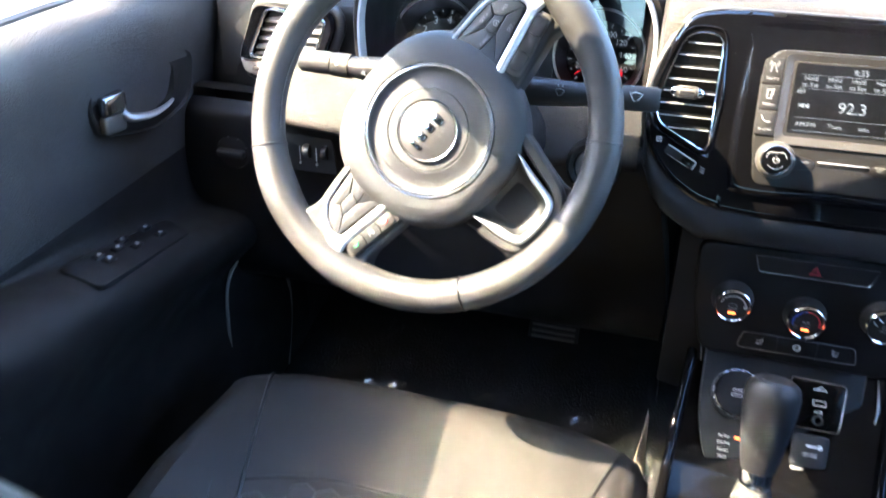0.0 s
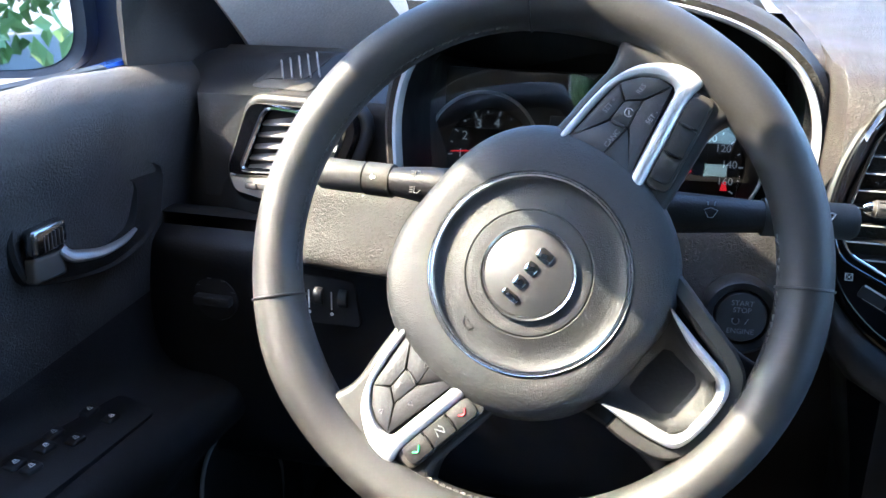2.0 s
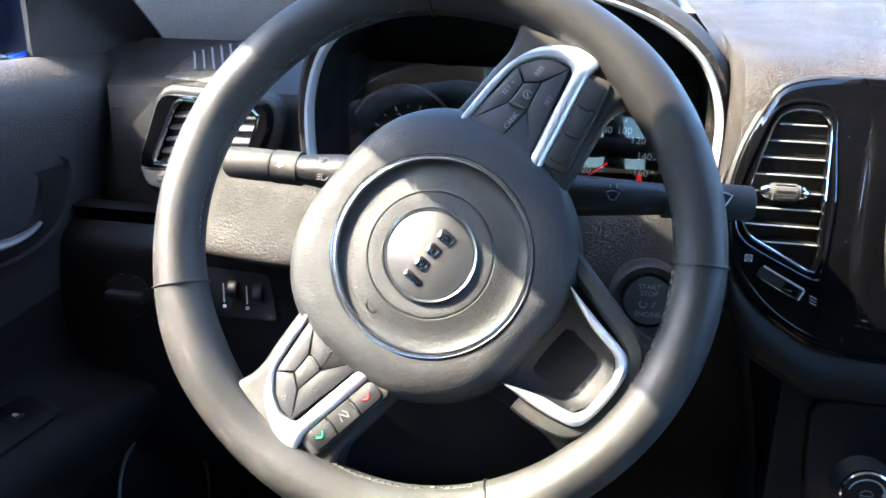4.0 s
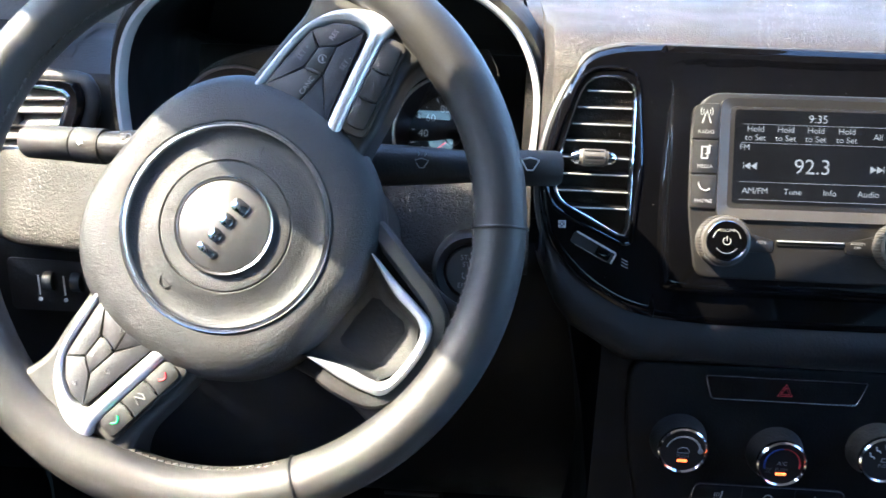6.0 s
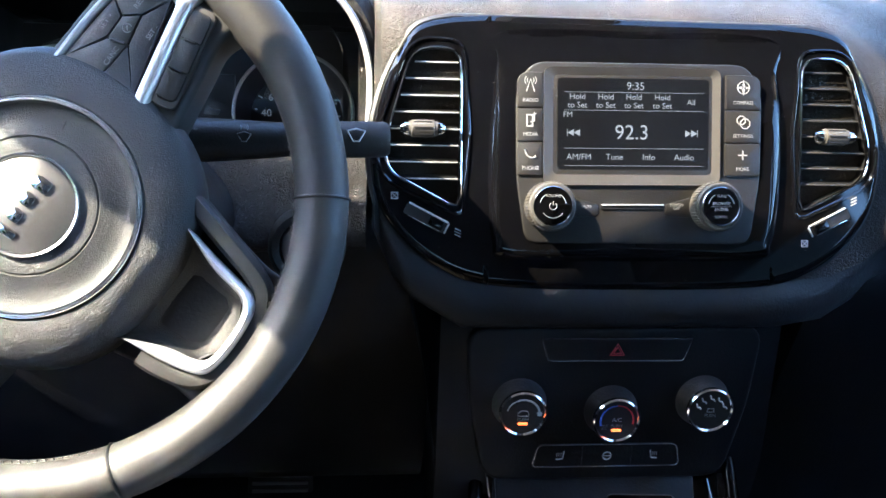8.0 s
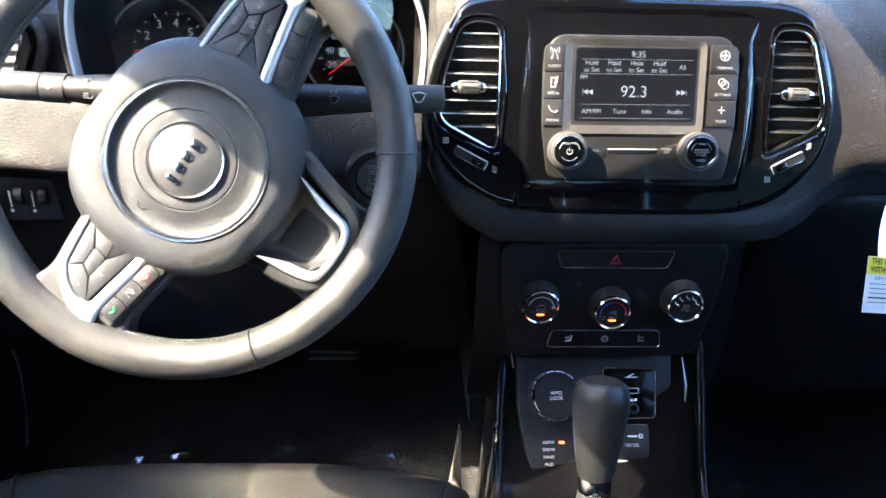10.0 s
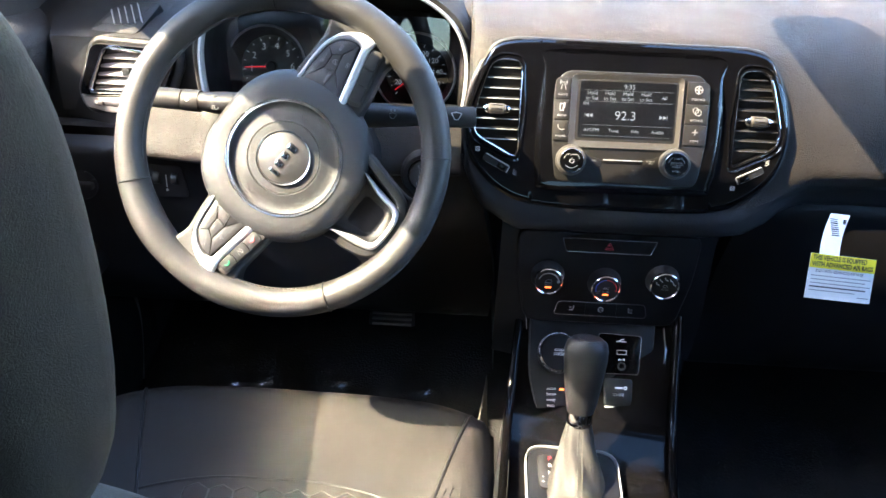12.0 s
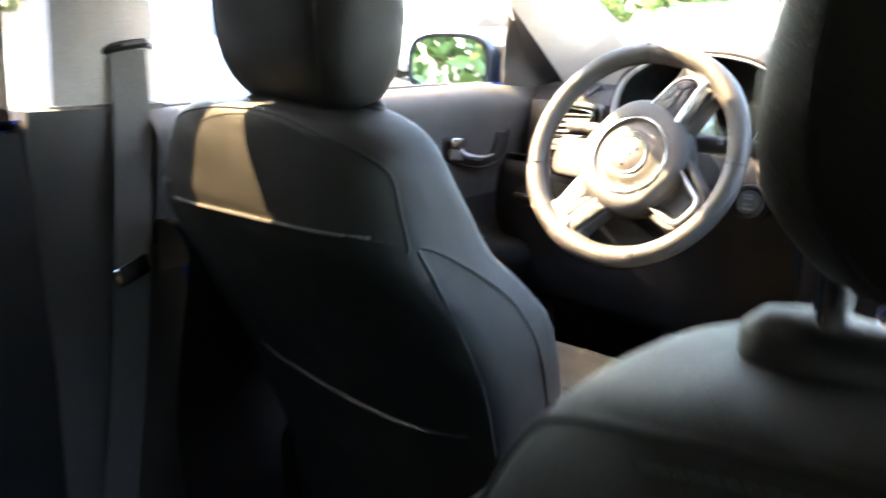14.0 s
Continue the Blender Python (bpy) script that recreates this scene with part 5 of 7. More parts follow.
part("button_edge", tube([(x, y, 0.0058) for x, y in HZ[-8:] + HZ[:8]], 0.0008, 6), CHROME_SOFT, hz)
part("button_edge", tube([(x, y, 0.0058) for x, y in HZ[8:13]], 0.0005, 6), CHROME_SOFT, hz)
for w in (0.0062, 0.0036):
    part("triangle_mark", tube([(w * math.cos(radians(90 + 120 * k)), 0.0470 + w * math.sin(radians(90 + 120 * k)), 0.0064) for k in range(3)], 0.0005, 5, closed=True), RED_PRINT, hz, smooth=False)
ST = rounded([(-0.0600, -0.0525), (0.0600, -0.0525), (0.0560, -0.0330), (-0.0560, -0.0330)], 0.005, 4)
sh = part("seat_heat_strip", prism(ST, 0.002, 0.0062, 0.001), DARK, heater, "strip of seat heater buttons")
part("button_edge", tube([(x, y, 0.0058) for x, y in ST], 0.0008, 6, closed=True), CHROME_SOFT, sh)
for x in (-0.020, 0.020):
    part("key_gap", box((0.0006, 0.017, 0.0004), (x, -0.043, 0.0063)), DIAL, sh)
for x, s in ((-0.038, 1), (0.038, -1)):
    part("seat_mark", tube([(x + 0.003 * s, -0.0385, 0.0064), (x + 0.002 * s, -0.0450, 0.0064), (x - 0.003 * s, -0.0455, 0.0064)], 0.0006, 5), PRINT, sh)
    for k in range(3):
        part("warmth_mark", box((0.0005, 0.003, 0.0003), (x - 0.0025 * s + 0.0016 * k * s, -0.0415, 0.0064)), PRINT, sh)
part("wheel_mark", tube([(0.0033 * math.cos(k / 18 * math.tau), -0.0430 + 0.0033 * math.sin(k / 18 * math.tau), 0.0064) for k in range(18)], 0.0005, 5, closed=True), PRINT, sh)
part("wheel_mark", box((0.006, 0.0006, 0.0003), (0, -0.0430, 0.0064)), PRINT, sh)

# ---- driver's outer vent ----
lv_m = look((-0.637, 0.212, 1.016), (-0.637 + 0.16, 0.212 + 1.0, 1.016 - 0.19))
side_vent = thing("air_vent", lv_m, "small black dashboard air vent with silver slats in a chrome frame", "air vent")
OUT = rounded([(-0.060, -0.016), (-0.050, -0.036), (-0.017, -0.041), (0.046, -0.035), (0.062, -0.005), (0.076, 0.033), (0.070, 0.051), (-0.039, 0.050)], [0.012, 0.014, 0.01, 0.02, 0.02, 0.014, 0.012, 0.012], 6)
IN_ = rounded([(-0.047, -0.015), (0.050, -0.006), (0.065, 0.042), (-0.022, 0.046)], [0.008, 0.012, 0.010, 0.010], 6)
po, pi_ = polar(OUT, (0, 0.004), 64), polar(IN_, (0, 0.004), 64)
part("frame", loft([[(x, y, -0.06) for x, y in po], [(x, y, 0.004) for x, y in po], [(x * 0.97, y * 0.97, 0.009) for x, y in po], [(x * 1.03, y * 1.03, 0.007) for x, y in pi_], [(x, y, 0.002) for x, y in pi_], [(x, y, -0.05) for x, y in pi_]], closed_rows=True), GLOSS, side_vent, "gloss black frame")
part("lower_lip", prism(rounded([(-0.0575, -0.017), (-0.0485, -0.0345), (-0.017, -0.0392), (0.045, -0.0335), (0.056, -0.010), (0.048, -0.0095), (0.000, -0.0150), (-0.047, -0.0195)], 0.005, 4), 0.004, 0.0104, 0.002), VENT_SILVER, side_vent, "silver lower lip")
part("chrome_edge", tube([(x, y, 0.006) for x, y in pi_], 0.0024, 8, closed=True), CHROME, side_vent, "chrome edge")
part("vent_back", prism(pi_, -0.052, -0.048), DIAL, side_vent, smooth=False)
part("vent_shell", tube([(x * 1.035, y * 1.035, -0.006) for x, y in po], 0.007, 10, closed=True), HARD, side_vent)
for k in range(5):
    y = -0.0045 + k * 0.0112
    sl = part("slat", box((0.092, 0.0026, 0.030), (0.009 + 0.0042 * (k - 2), y, -0.0105), 0.001, rot=(32, -3, 4)), VENT_SILVER, side_vent, "satin silver slat")
part("vent_thumb", box((0.012, 0.012, 0.014), (0.008, 0.016, 0.002), 0.003), HARD, side_vent)
part("slider_slot", box((0.05, 0.006, 0.002), (-0.010, -0.0275, 0.0100), 0.001), DIAL, side_vent)
part("slider", box((0.012, 0.006, 0.005), (-0.030, -0.0275, 0.0115), 0.0015), RUBBER, side_vent)

demist = thing("air_vent", look((-0.641, 0.259, 1.089), (-0.626, 0.469, 0.841)), "dark side-window demister grille on the dash top", "air vent")
part("frame", prism(rounded([(-0.044, -0.024), (0.022, -0.026), (0.046, 0.026), (-0.012, 0.022)], 0.010, 5), -0.012, 0.003, 0.003), HARD, demist)
part("opening", prism(rounded([(-0.030, -0.014), (0.012, -0.012), (0.032, 0.018), (-0.008, 0.010)], 0.006, 5), 0.001, 0.0038), DIAL, demist, smooth=False)
for k in range(5):
    part("fin", box((0.0012, 0.022 + 0.002 * k, 0.005), (-0.014 + k * 0.0085, -0.003 + k * 0.0022, 0.004), rot=(0, 0, 24)), VENT_SILVER, demist)

# ---- small controls on the lower dash ----
sw = thing("light_switch", look((-0.590, 0.172, 0.898), (-0.590, 1.0, 0.88)), "black dimmer and headlamp switch panel", "switch")
part("plate", prism(rounded([(-0.040, -0.024), (0.036, -0.024), (0.030, 0.022), (-0.040, 0.024)], 0.006), -0.006, 0.003, 0.001), HARD, sw)
for x in (-0.004, 0.020):
    part("thumb_wheel", lathe([(0.009, -0.004), (0.0095, 0), (0.009, 0.004)], 20), HARD, sw, m=pose(x, 0.004, 0.001, 0, 90, 0))
for x in (-0.014, 0.008):
    part("scale_mark", box((0.0012, 0.018, 0.0004), (x, 0.0, 0.0032)), PRINT, sw)
    part("scale_mark", lathe([(0.0018, 0), (0.0018, 0.0005)], 12, (x, -0.013, 0.003)), PRINT, sw)

lamp_knob = thing("headlamp_knob", look((-0.700, 0.185, 0.885), (-0.69, 1.0, 0.86)), "round black headlamp knob with printed marks", "knob")
part("knob", lathe([(0.026, -0.004), (0.026, 0.006), (0.022, 0.014), (0.0005, 0.015)], 36, close=False), HARD, lamp_knob)
part("grip_bar", box((0.038, 0.010, 0.012), (0, 0, 0.018), 0.003), HARD, lamp_knob)
for k in range(4):
    part("lamp_mark", box((0.004, 0.001, 0.0004), (0.021 * math.cos(k * 0.7 + 0.4), 0.021 * math.sin(k * 0.7 + 0.4), 0.0145)), BUTTON, lamp_knob)

start = thing("start_button", look((-0.236, 0.118, 0.951), (-0.28, 1.0, 0.75)), "round black engine start button", "button")
part("collar", lathe([(0.030, -0.02), (0.029, 0.0), (0.026, 0.004), (0.021, 0.003), (0.0195, -0.002)], 40, close=False), HARD, start)
cap = part("cap", lathe([(0.0195, -0.004), (0.0192, 0.0015), (0.0180, 0.003), (0.0005, 0.0034)], 40, close=False), BUTTON, start)
for body, y in (("START", 0.0105), ("STOP", 0.0052), ("ENGINE", -0.0108)):
    writing(body, 0.0056, FAINT, cap, (0, y, 0.0038))
part("power_mark", tube([(-0.004 + 0.0026 * math.cos(a), -0.003 + 0.0026 * math.sin(a), 0.0036) for a in (2.2 + k / 14 * 4.9 for k in range(15))], 0.0004, 5), FAINT, cap)
part("power_mark", box((0.005, 0.0005, 0.0003), (0.004, -0.003, 0.0037), rot=(0, 0, 60)), FAINT, cap)

pedal = thing("brake_pedal", look((-0.305, 0.505, 0.455), (-0.305, 1.0, 0.25)), "black rubber brake pedal with cross ribs", "pedal")
pad = part("pad", prism(rounded([(-0.045, -0.030), (0.045, -0.030), (0.043, 0.030), (-0.043, 0.030)], 0.008), -0.012, 0.0, 0.003), BUTTON, pedal)
for k in range(5):
    part("rib", box((0.076, 0.0045, 0.005), (0, -0.021 + k * 0.0105, 0.001), 0.001), VENT_SILVER, pad)
part("lever", box((0.016, 0.34, 0.014), (0, 0.18, -0.03), 0.003, rot=(-18, 0, 0)), HARD, pedal)

# ---- centre console ----
SU, SN = Vector((0, 0.68, 0.733)), Vector((0, -0.733, 0.68))
TURN_C = pose(0, 0.07, 0, 0, 0, -7) @ pose(0, -0.07, 0)
cons = thing("centre_console", TURN_C, "dark centre console with gloss black rails between the seats", "console")
for s in (-1, 1):
    part("side_wall", loft([[(s * x, y, z) for x, z in ((0.112, 0.40), (0.111, 0.60), (0.108, top - 0.012), (0.102, top))] for y, top in ((0.20, 0.80), (0.10, 0.775), (0.03, 0.72), (-0.03, 0.682), (-0.15, 0.672), (-0.26, 0.665), (-0.34, 0.66), (-0.85, 0.66))], thick=0.004), HARD, cons)
    rail = smooth_path([(s * 0.103, 0.12, 0.795), (s * 0.103, 0.06, 0.752), (s * 0.103, 0.0, 0.698), (s * 0.101, -0.06, 0.678), (s * 0.097, -0.15, 0.676), (s * 0.092, -0.27, 0.668)], 5)
    part("gloss_rail", tube(rail, 0.006, 12, flat=0.9), DECK, cons, "gloss black side rail")
deck = [[(x, y, z) for x in (-0.101, -0.06, 0, 0.06, 0.101)] for y, z in ((0.12, 0.79), (0.06, 0.742), (0.0, 0.690), (-0.045, 0.667), (-0.10, 0.665), (-0.18, 0.661), (-0.30, 0.655), (-0.36, 0.65))]
part("deck", loft(deck), DECK, cons, "black lacquered deck")
net = bmesh.new()
for k in range(9):
    for q in (-1, 1):
        y0 = 0.125 - k * 0.010
        tube([(0.1175, y0, 0.60 - q * 0.03), (0.1185, y0 - 0.006, 0.60), (0.1175, y0 - 0.012, 0.60 + q * 0.03)], 0.0009, 5, bm=net)
tagged(part("side_net", net, FAINT, cons, "dark net pocket on the console side"), kind="stuff")
part("end_wall", box((0.24, 0.02, 0.3), (0, -0.86, 0.52), 0.005), HARD, cons)
tray_m = basis((-0.003, 0.042, 0.7225), Vector((1, 0, 0)), SU, SN)
tray = thing("switch_panel", tray_m, "sloping black panel with terrain dial, sockets and lettering", "controls")
part("plate", prism(rounded([(-0.086, 0.070), (-0.086, -0.020), (-0.066, -0.082), (0.050, -0.082), (0.072, -0.024), (0.080, 0.070)], [0.012, 0.03, 0.02, 0.02, 0.03, 0.012], 5), -0.006, 0.006, 0.003, 3), DARK, tray)
part("chrome_edge", tube([(-0.090, 0.045, 0.005), (-0.092, 0.068, 0.005), (-0.082, 0.078, 0.005)], 0.0010, 6), CHROME, tray)
part("plate_edge", tube([(x, y, 0.0052) for x, y in rounded([(-0.085, 0.069), (-0.085, -0.020), (-0.065, -0.081), (0.049, -0.081), (0.071, -0.024), (0.079, 0.069)], [0.012, 0.03, 0.02, 0.02, 0.03, 0.012], 5)], 0.0005, 6, closed=True), SATIN_DARK, tray)
part("chrome_edge", ribbon([(0.089, 0.056), (0.091, 0.026), (0.087, -0.004)], [0.001, 0.0045, 0.001], 0.002, 0.009), CHROME, tray)
Tinv = tray_m.inverted()
dl = Tinv @ Vector((-0.052, 0.044, 0.742))
dial = part("terrain_dial", lathe([(0.0265, 0.004), (0.0262, 0.010), (0.0245, 0.017), (0.0230, 0.021), (0.0222, 0.0218)], 48, (dl.x, dl.y, 0), close=False), HARD, tray, "round terrain dial")
for k in range(14):
    part("dial_scallop", box((0.0085, 0.0024, 0.0045), (dl.x + 0.0247 * math.cos(k / 14 * math.tau), dl.y + 0.0247 * math.sin(k / 14 * math.tau), 0.0175), 0.0010, rot=(0, 0, 90 + k / 14 * 360)), CHROME_DARK, dial)
part("dial_ring", lathe([(0.0236, 0.0195), (0.0240, 0.0215), (0.0231, 0.0226), (0.0224, 0.0215)], 48, (dl.x, dl.y, 0), close=False), CHROME_DARK, dial, "scalloped smoked chrome ring")
part("dial_face", lathe([(0.0226, 0.0213), (0.0005, 0.0216)], 40, (dl.x, dl.y, 0), close=False), DARK, dial)
writing("4WD\nLOCK", 0.0052, WHITE_PRINT, dial, (dl.x, dl.y, 0.0219))
sn = Tinv @ Vector((-0.059, 0.027, 0.690))
for k, body in enumerate(("AUTO", "SNOW", "SAND", "MUD")):
    writing(body, 0.0042, WHITE_PRINT, tray, (sn.x, sn.y + 0.0035 - 0.0072 * k, 0.0066))
part("mode_lamp", box((0.0055, 0.0026, 0.0006), (sn.x + 0.0135, sn.y + 0.0035, 0.0066)), ORANGE, tray, "lit orange mode lamp")
up_ = Tinv @ Vector((0.031, 0.059, 0.738))
US = rounded([(up_.x - 0.030, up_.y - 0.030), (up_.x + 0.022, up_.y - 0.030), (up_.x + 0.026, up_.y + 0.020), (up_.x - 0.030, up_.y + 0.022)], 0.005)
us = part("media_plate", prism(US, 0.003, 0.0085, 0.001), DECK, tray, "gloss plate with media sockets")
part("plate_edge", tube([(x, y, 0.0085) for x, y in US], 0.0006, 6, closed=True), CHROME, us)
part("usb_port", ring_prism([(up_.x - 0.0065, up_.y - 0.005), (up_.x + 0.0065, up_.y - 0.005), (up_.x + 0.0065, up_.y + 0.001), (up_.x - 0.0065, up_.y + 0.001)], [(up_.x - 0.0057, up_.y - 0.0042), (up_.x + 0.0057, up_.y - 0.0042), (up_.x + 0.0057, up_.y + 0.0002), (up_.x - 0.0057, up_.y + 0.0002)], 0.008, 0.0100), FAINT, us, smooth=False)
part("aux_port", tube([(up_.x + 0.0045 * math.cos(k / 20 * math.tau), up_.y - 0.020 + 0.0045 * math.sin(k / 20 * math.tau), 0.0092) for k in range(20)], 0.0012, 6, closed=True), HARD, us)
writing("AUX", 0.0042, WHITE_PRINT, us, (up_.x, up_.y - 0.0115, 0.0088))
part("usb_mark", tube([(up_.x - 0.007, up_.y + 0.012, 0.0088), (up_.x + 0.006, up_.y + 0.012, 0.0088)], 0.0005, 5), WHITE_PRINT, us)
part("usb_mark", tube([(up_.x - 0.004, up_.y + 0.012, 0.0088), (up_.x, up_.y + 0.0150, 0.0088), (up_.x + 0.003, up_.y + 0.015, 0.0088)], 0.0005, 5), WHITE_PRINT, us)
dc = Tinv @ Vector((0.029, 0.022, 0.700))
lid = part("power_socket_lid", prism(rounded([(dc.x - 0.021, dc.y - 0.018), (dc.x + 0.015, dc.y - 0.018), (dc.x + 0.016, dc.y + 0.017), (dc.x - 0.021, dc.y + 0.017)], 0.005), 0.004, 0.012, 0.002), DARK, tray, "square flip lid of the power socket")
part("lid_lip", box((0.034, 0.0025, 0.003), (dc.x - 0.003, dc.y - 0.0195, 0.009), 0.001), FAINT, lid)
writing("12V DC", 0.0046, WHITE_PRINT, lid, (dc.x - 0.003, dc.y - 0.004, 0.0123))
part("plug_mark", box((0.010, 0.0018, 0.0003), (dc.x - 0.002, dc.y + 0.005, 0.0123)), WHITE_PRINT, lid)
part("plug_mark", tube([(dc.x + 0.0065 + 0.0018 * math.cos(k / 12 * math.tau), dc.y + 0.005 + 0.0018 * math.sin(k / 12 * math.tau), 0.0123) for k in range(12)], 0.0006, 5, closed=True), WHITE_PRINT, lid)

# gear shifter
shift = thing("gear_shifter", pose(-0.040, -0.127, 0.668, 3, 0, 0) @ Matrix.Diagonal((0.94, 0.94, 1, 1)), "black gear shifter with a grey leather boot and chrome base ring", "shifter")
BASE = rounded([(-0.060, -0.070), (0.058, -0.070), (0.062, 0.060), (-0.058, 0.066)], 0.026, 7)
pb = [(x, y + 0.008) for x, y in polar(BASE, (0, 0), 64)]
part("base_plate", prism([(x * 0.95, y * 0.95) for x, y in pb], -0.01, 0.0045), DARK, shift, smooth=False)
part("base_ring", loft([[(x * f, y * f, z) for x, y in pb] for f, z in ((1.0, -0.006), (1.0, 0.004), (0.993, 0.0065), (0.980, 0.0065), (0.970, 0.004))], closed_rows=True), SATIN, shift, "satin chrome base ring")
part("gate_plate", prism(rounded([(-0.043, 0.000), (-0.022, 0.000), (-0.022, 0.055), (-0.043, 0.055)], 0.008), 0.004, 0.008, 0.001), DIAL, shift)
for k, body in enumerate("PRND"):
    writing(body, 0.0088, RED_LAMP if body == "P" else PRINT, shift, (-0.0275, 0.0475 - 0.0118 * k, 0.0084))
writing("-", 0.009, PRINT, shift, (-0.0375, 0.018, 0.0084))
writing("+", 0.008, PRINT, shift, (-0.0375, 0.009, 0.0084))
top, neck = Vector((0.006, 0.100, 0.160)), Vector((0.005, 0.061, 0.062))
rows = []
for k in range(11):
    q = k / 10
    c = Vector((0.002, 0.0, 0.004)).lerp(neck, q ** 0.9)
    w = 0.021 * (1 - q) ** 1.25 + 0.0150
    rows.append([(c.x + w * (1 + 0.07 * math.sin(4 * a + 5 * q) * (1 - q) + 0.03 * math.sin(9 * a - 6 * q)) * math.cos(a), c.y + w * 1.1 * (1 + 0.08 * math.sin(4 * a + 7 * q) * (1 - q)) * math.sin(a), c.z + 0.003 * math.sin(5 * a + 9 * q) * q * (1 - q) * 4) for a in (j / 32 * math.tau for j in range(32))])
boot = part("boot", loft(rows, closed_rows=True), material("grey_boot_leather", (0.0135, 0.0127, 0.0116), 0.65, grain=0.5, grain_size=0.003, cells=True), shift, "creased grey leather boot")
for d in (-0.003, 0.003):
    beads([(c.x + d, c.y, c.z) for c in (Vector(rows[k][24]) + Vector((0, -0.0006, 0.0004)) for k in range(1, 11))], 0.0042, 0.0010, DARK_STITCH, boot)
axis = (top - neck).normalized()
part("collar", tube([neck - axis * 0.004, neck, neck + axis * 0.012], [0.0155, 0.0165, 0.0160], 28), CHROME, shift, "chrome collar")
kp = [neck + axis * t for t in (0.011, 0.020, 0.035, 0.055, 0.075, 0.088, 0.098, 0.103)]
kn = part("knob", tube(kp, [0.0165, 0.0188, 0.0215, 0.0243, 0.0268, 0.0272, 0.0248, 0.0185], 32, flat=1.0), material("grip_leather", (0.011, 0.011, 0.012), 0.45, grain=0.1, grain_size=0.002, spec=0.3), shift, "smooth black grip")
for dx0, dx1 in ((-0.013, -0.009), (-0.009, 0.009), (0.009, 0.013)):
    y0, y1 = (0.0, -0.006) if dx1 < 0 else ((-0.006, -0.006) if dx0 < 0 else (-0.006, 0.0))
    part("cap_line", tube([neck + axis * 0.1000 + Vector((dx0 + 0.001, -0.014 + y0, 0.002)), neck + axis * 0.1000 + Vector((dx1 + 0.001, -0.014 + y1, 0.002))], 0.0007, 6), BUTTON, kn)
part("knob_cap", tube([neck + axis * 0.1015 + Vector((0, -0.004, 0)), neck + axis * 0.1055 + Vector((0, -0.004, 0))], [0.0150, 0.0125], 24), FACE, kn)

armrest = thing("console_armrest", TURN_C @ pose(-0.012, 0, 0), "padded dark armrest lid behind the shifter", "armrest")
rows = []
for y, w, z, h in ((-0.365, 0.050, 0.785, 0.004), (-0.372, 0.064, 0.797, 0.02), (-0.395, 0.073, 0.811, 0.04), (-0.45, 0.077, 0.819, 0.06), (-0.60, 0.078, 0.822, 0.06), (-0.72, 0.075, 0.815, 0.05), (-0.735, 0.065, 0.80, 0.02)):
    rows.append([(0.0 + w * cx, y, z + h * cz) for cx, cz in ((-1, -1), (-1.0, -0.35), (-0.93, -0.08), (-0.6, 0.0), (0, 0.04), (0.6, 0.0), (0.93, -0.08), (1.0, -0.35), (1, -1))])
part("lid", loft(rows, closed_rows=True, caps=True), LEATHER, armrest, "grained padded lid")
part("box", box((0.13, 0.34, 0.33), (0.0, -0.56, 0.59), 0.01), HARD, armrest)

# cup holder behind the shifter
cup = thing("cup_holder", TURN_C @ pose(-0.012, -0.262, 0.660), "chrome-edged cup holder recess in the console", "cup holder")
CH = rounded([(-0.050, -0.030), (0.050, -0.030), (0.042, 0.030), (-0.042, 0.030)], 0.014, 6)
part("rim", tube([(x, y, 0.004) for x, y in CH], 0.0035, 8, closed=True), CHROME, cup, "chrome rim")
part("well", prism([(x * 0.97, y * 0.97) for x, y in CH], 0.0, 0.0035), DIAL, cup, smooth=False)

# ---- warning tag hanging from the glovebox ----
tag_x = Vector((0.985, 0.12, -0.135)).normalized()
tag_z = Vector((0.135, -0.93, 0.42)).normalized()
tag_y = tag_z.cross(tag_x).normalized()
tag_m = basis((0.2690, 0.033, 0.8835), tag_x, tag_y, tag_x.cross(tag_y))
tag = thing("airbag_tag", tag_m, "white paper warning tag with a yellow band hanging from the dash", "paper tag")


def sheet(x0, x1, y0, y1, z):
    def bend(x, y):
        return z + 0.006 * math.sin((x + 0.05) * 26) * (0.4 - y * 8) * 0.5
    return loft([[(x0 + (x1 - x0) * i / 12, y0 + (y1 - y0) * j / 6, bend(x0 + (x1 - x0) * i / 12, y0 + (y1 - y0) * j / 6)) for i in range(13)] for j in range(7)], thick=0.0004)


part("sheet", sheet(-0.043, 0.043, -0.027, 0.027, 0.0), PAPER, tag)
part("yellow_band", sheet(-0.0428, 0.0428, 0.010, 0.0268, 0.0008), YELLOW, tag, "yellow band")
stem = part("stem", loft([[(x - 0.008 + 0.011 * q * q + 0.011 * q, 0.026 + 0.050 * q, 0.0 - 0.024 * q) for x in (-0.024, -0.011, 0.002)] for q in (0, 0.25, 0.5, 0.75, 1)], thick=0.0004), PAPER, tag)
for k in range(9):
    part("bar_code", box((0.010, 0.0009 + 0.0005 * (k % 3 == 0), 0.0003), (-0.008, 0.050 + k * 0.0024, -0.0110 - k * 0.0011)), INK, stem)
part("stem_mark", box((0.004, 0.006, 0.0003), (0.006, 0.067, -0.0185)), INK, stem)
writing("THIS VEHICLE IS EQUIPPED", 0.0078, INK, tag, (-0.0410, 0.0222, 0.0030), (0, 0, 0), align="LEFT", squeeze=0.76, bold=0.00022)
writing("WITH ADVANCED AIR BAGS", 0.0078, INK, tag, (-0.0410, 0.0145, 0.0028), align="LEFT", squeeze=0.80, bold=0.00022)
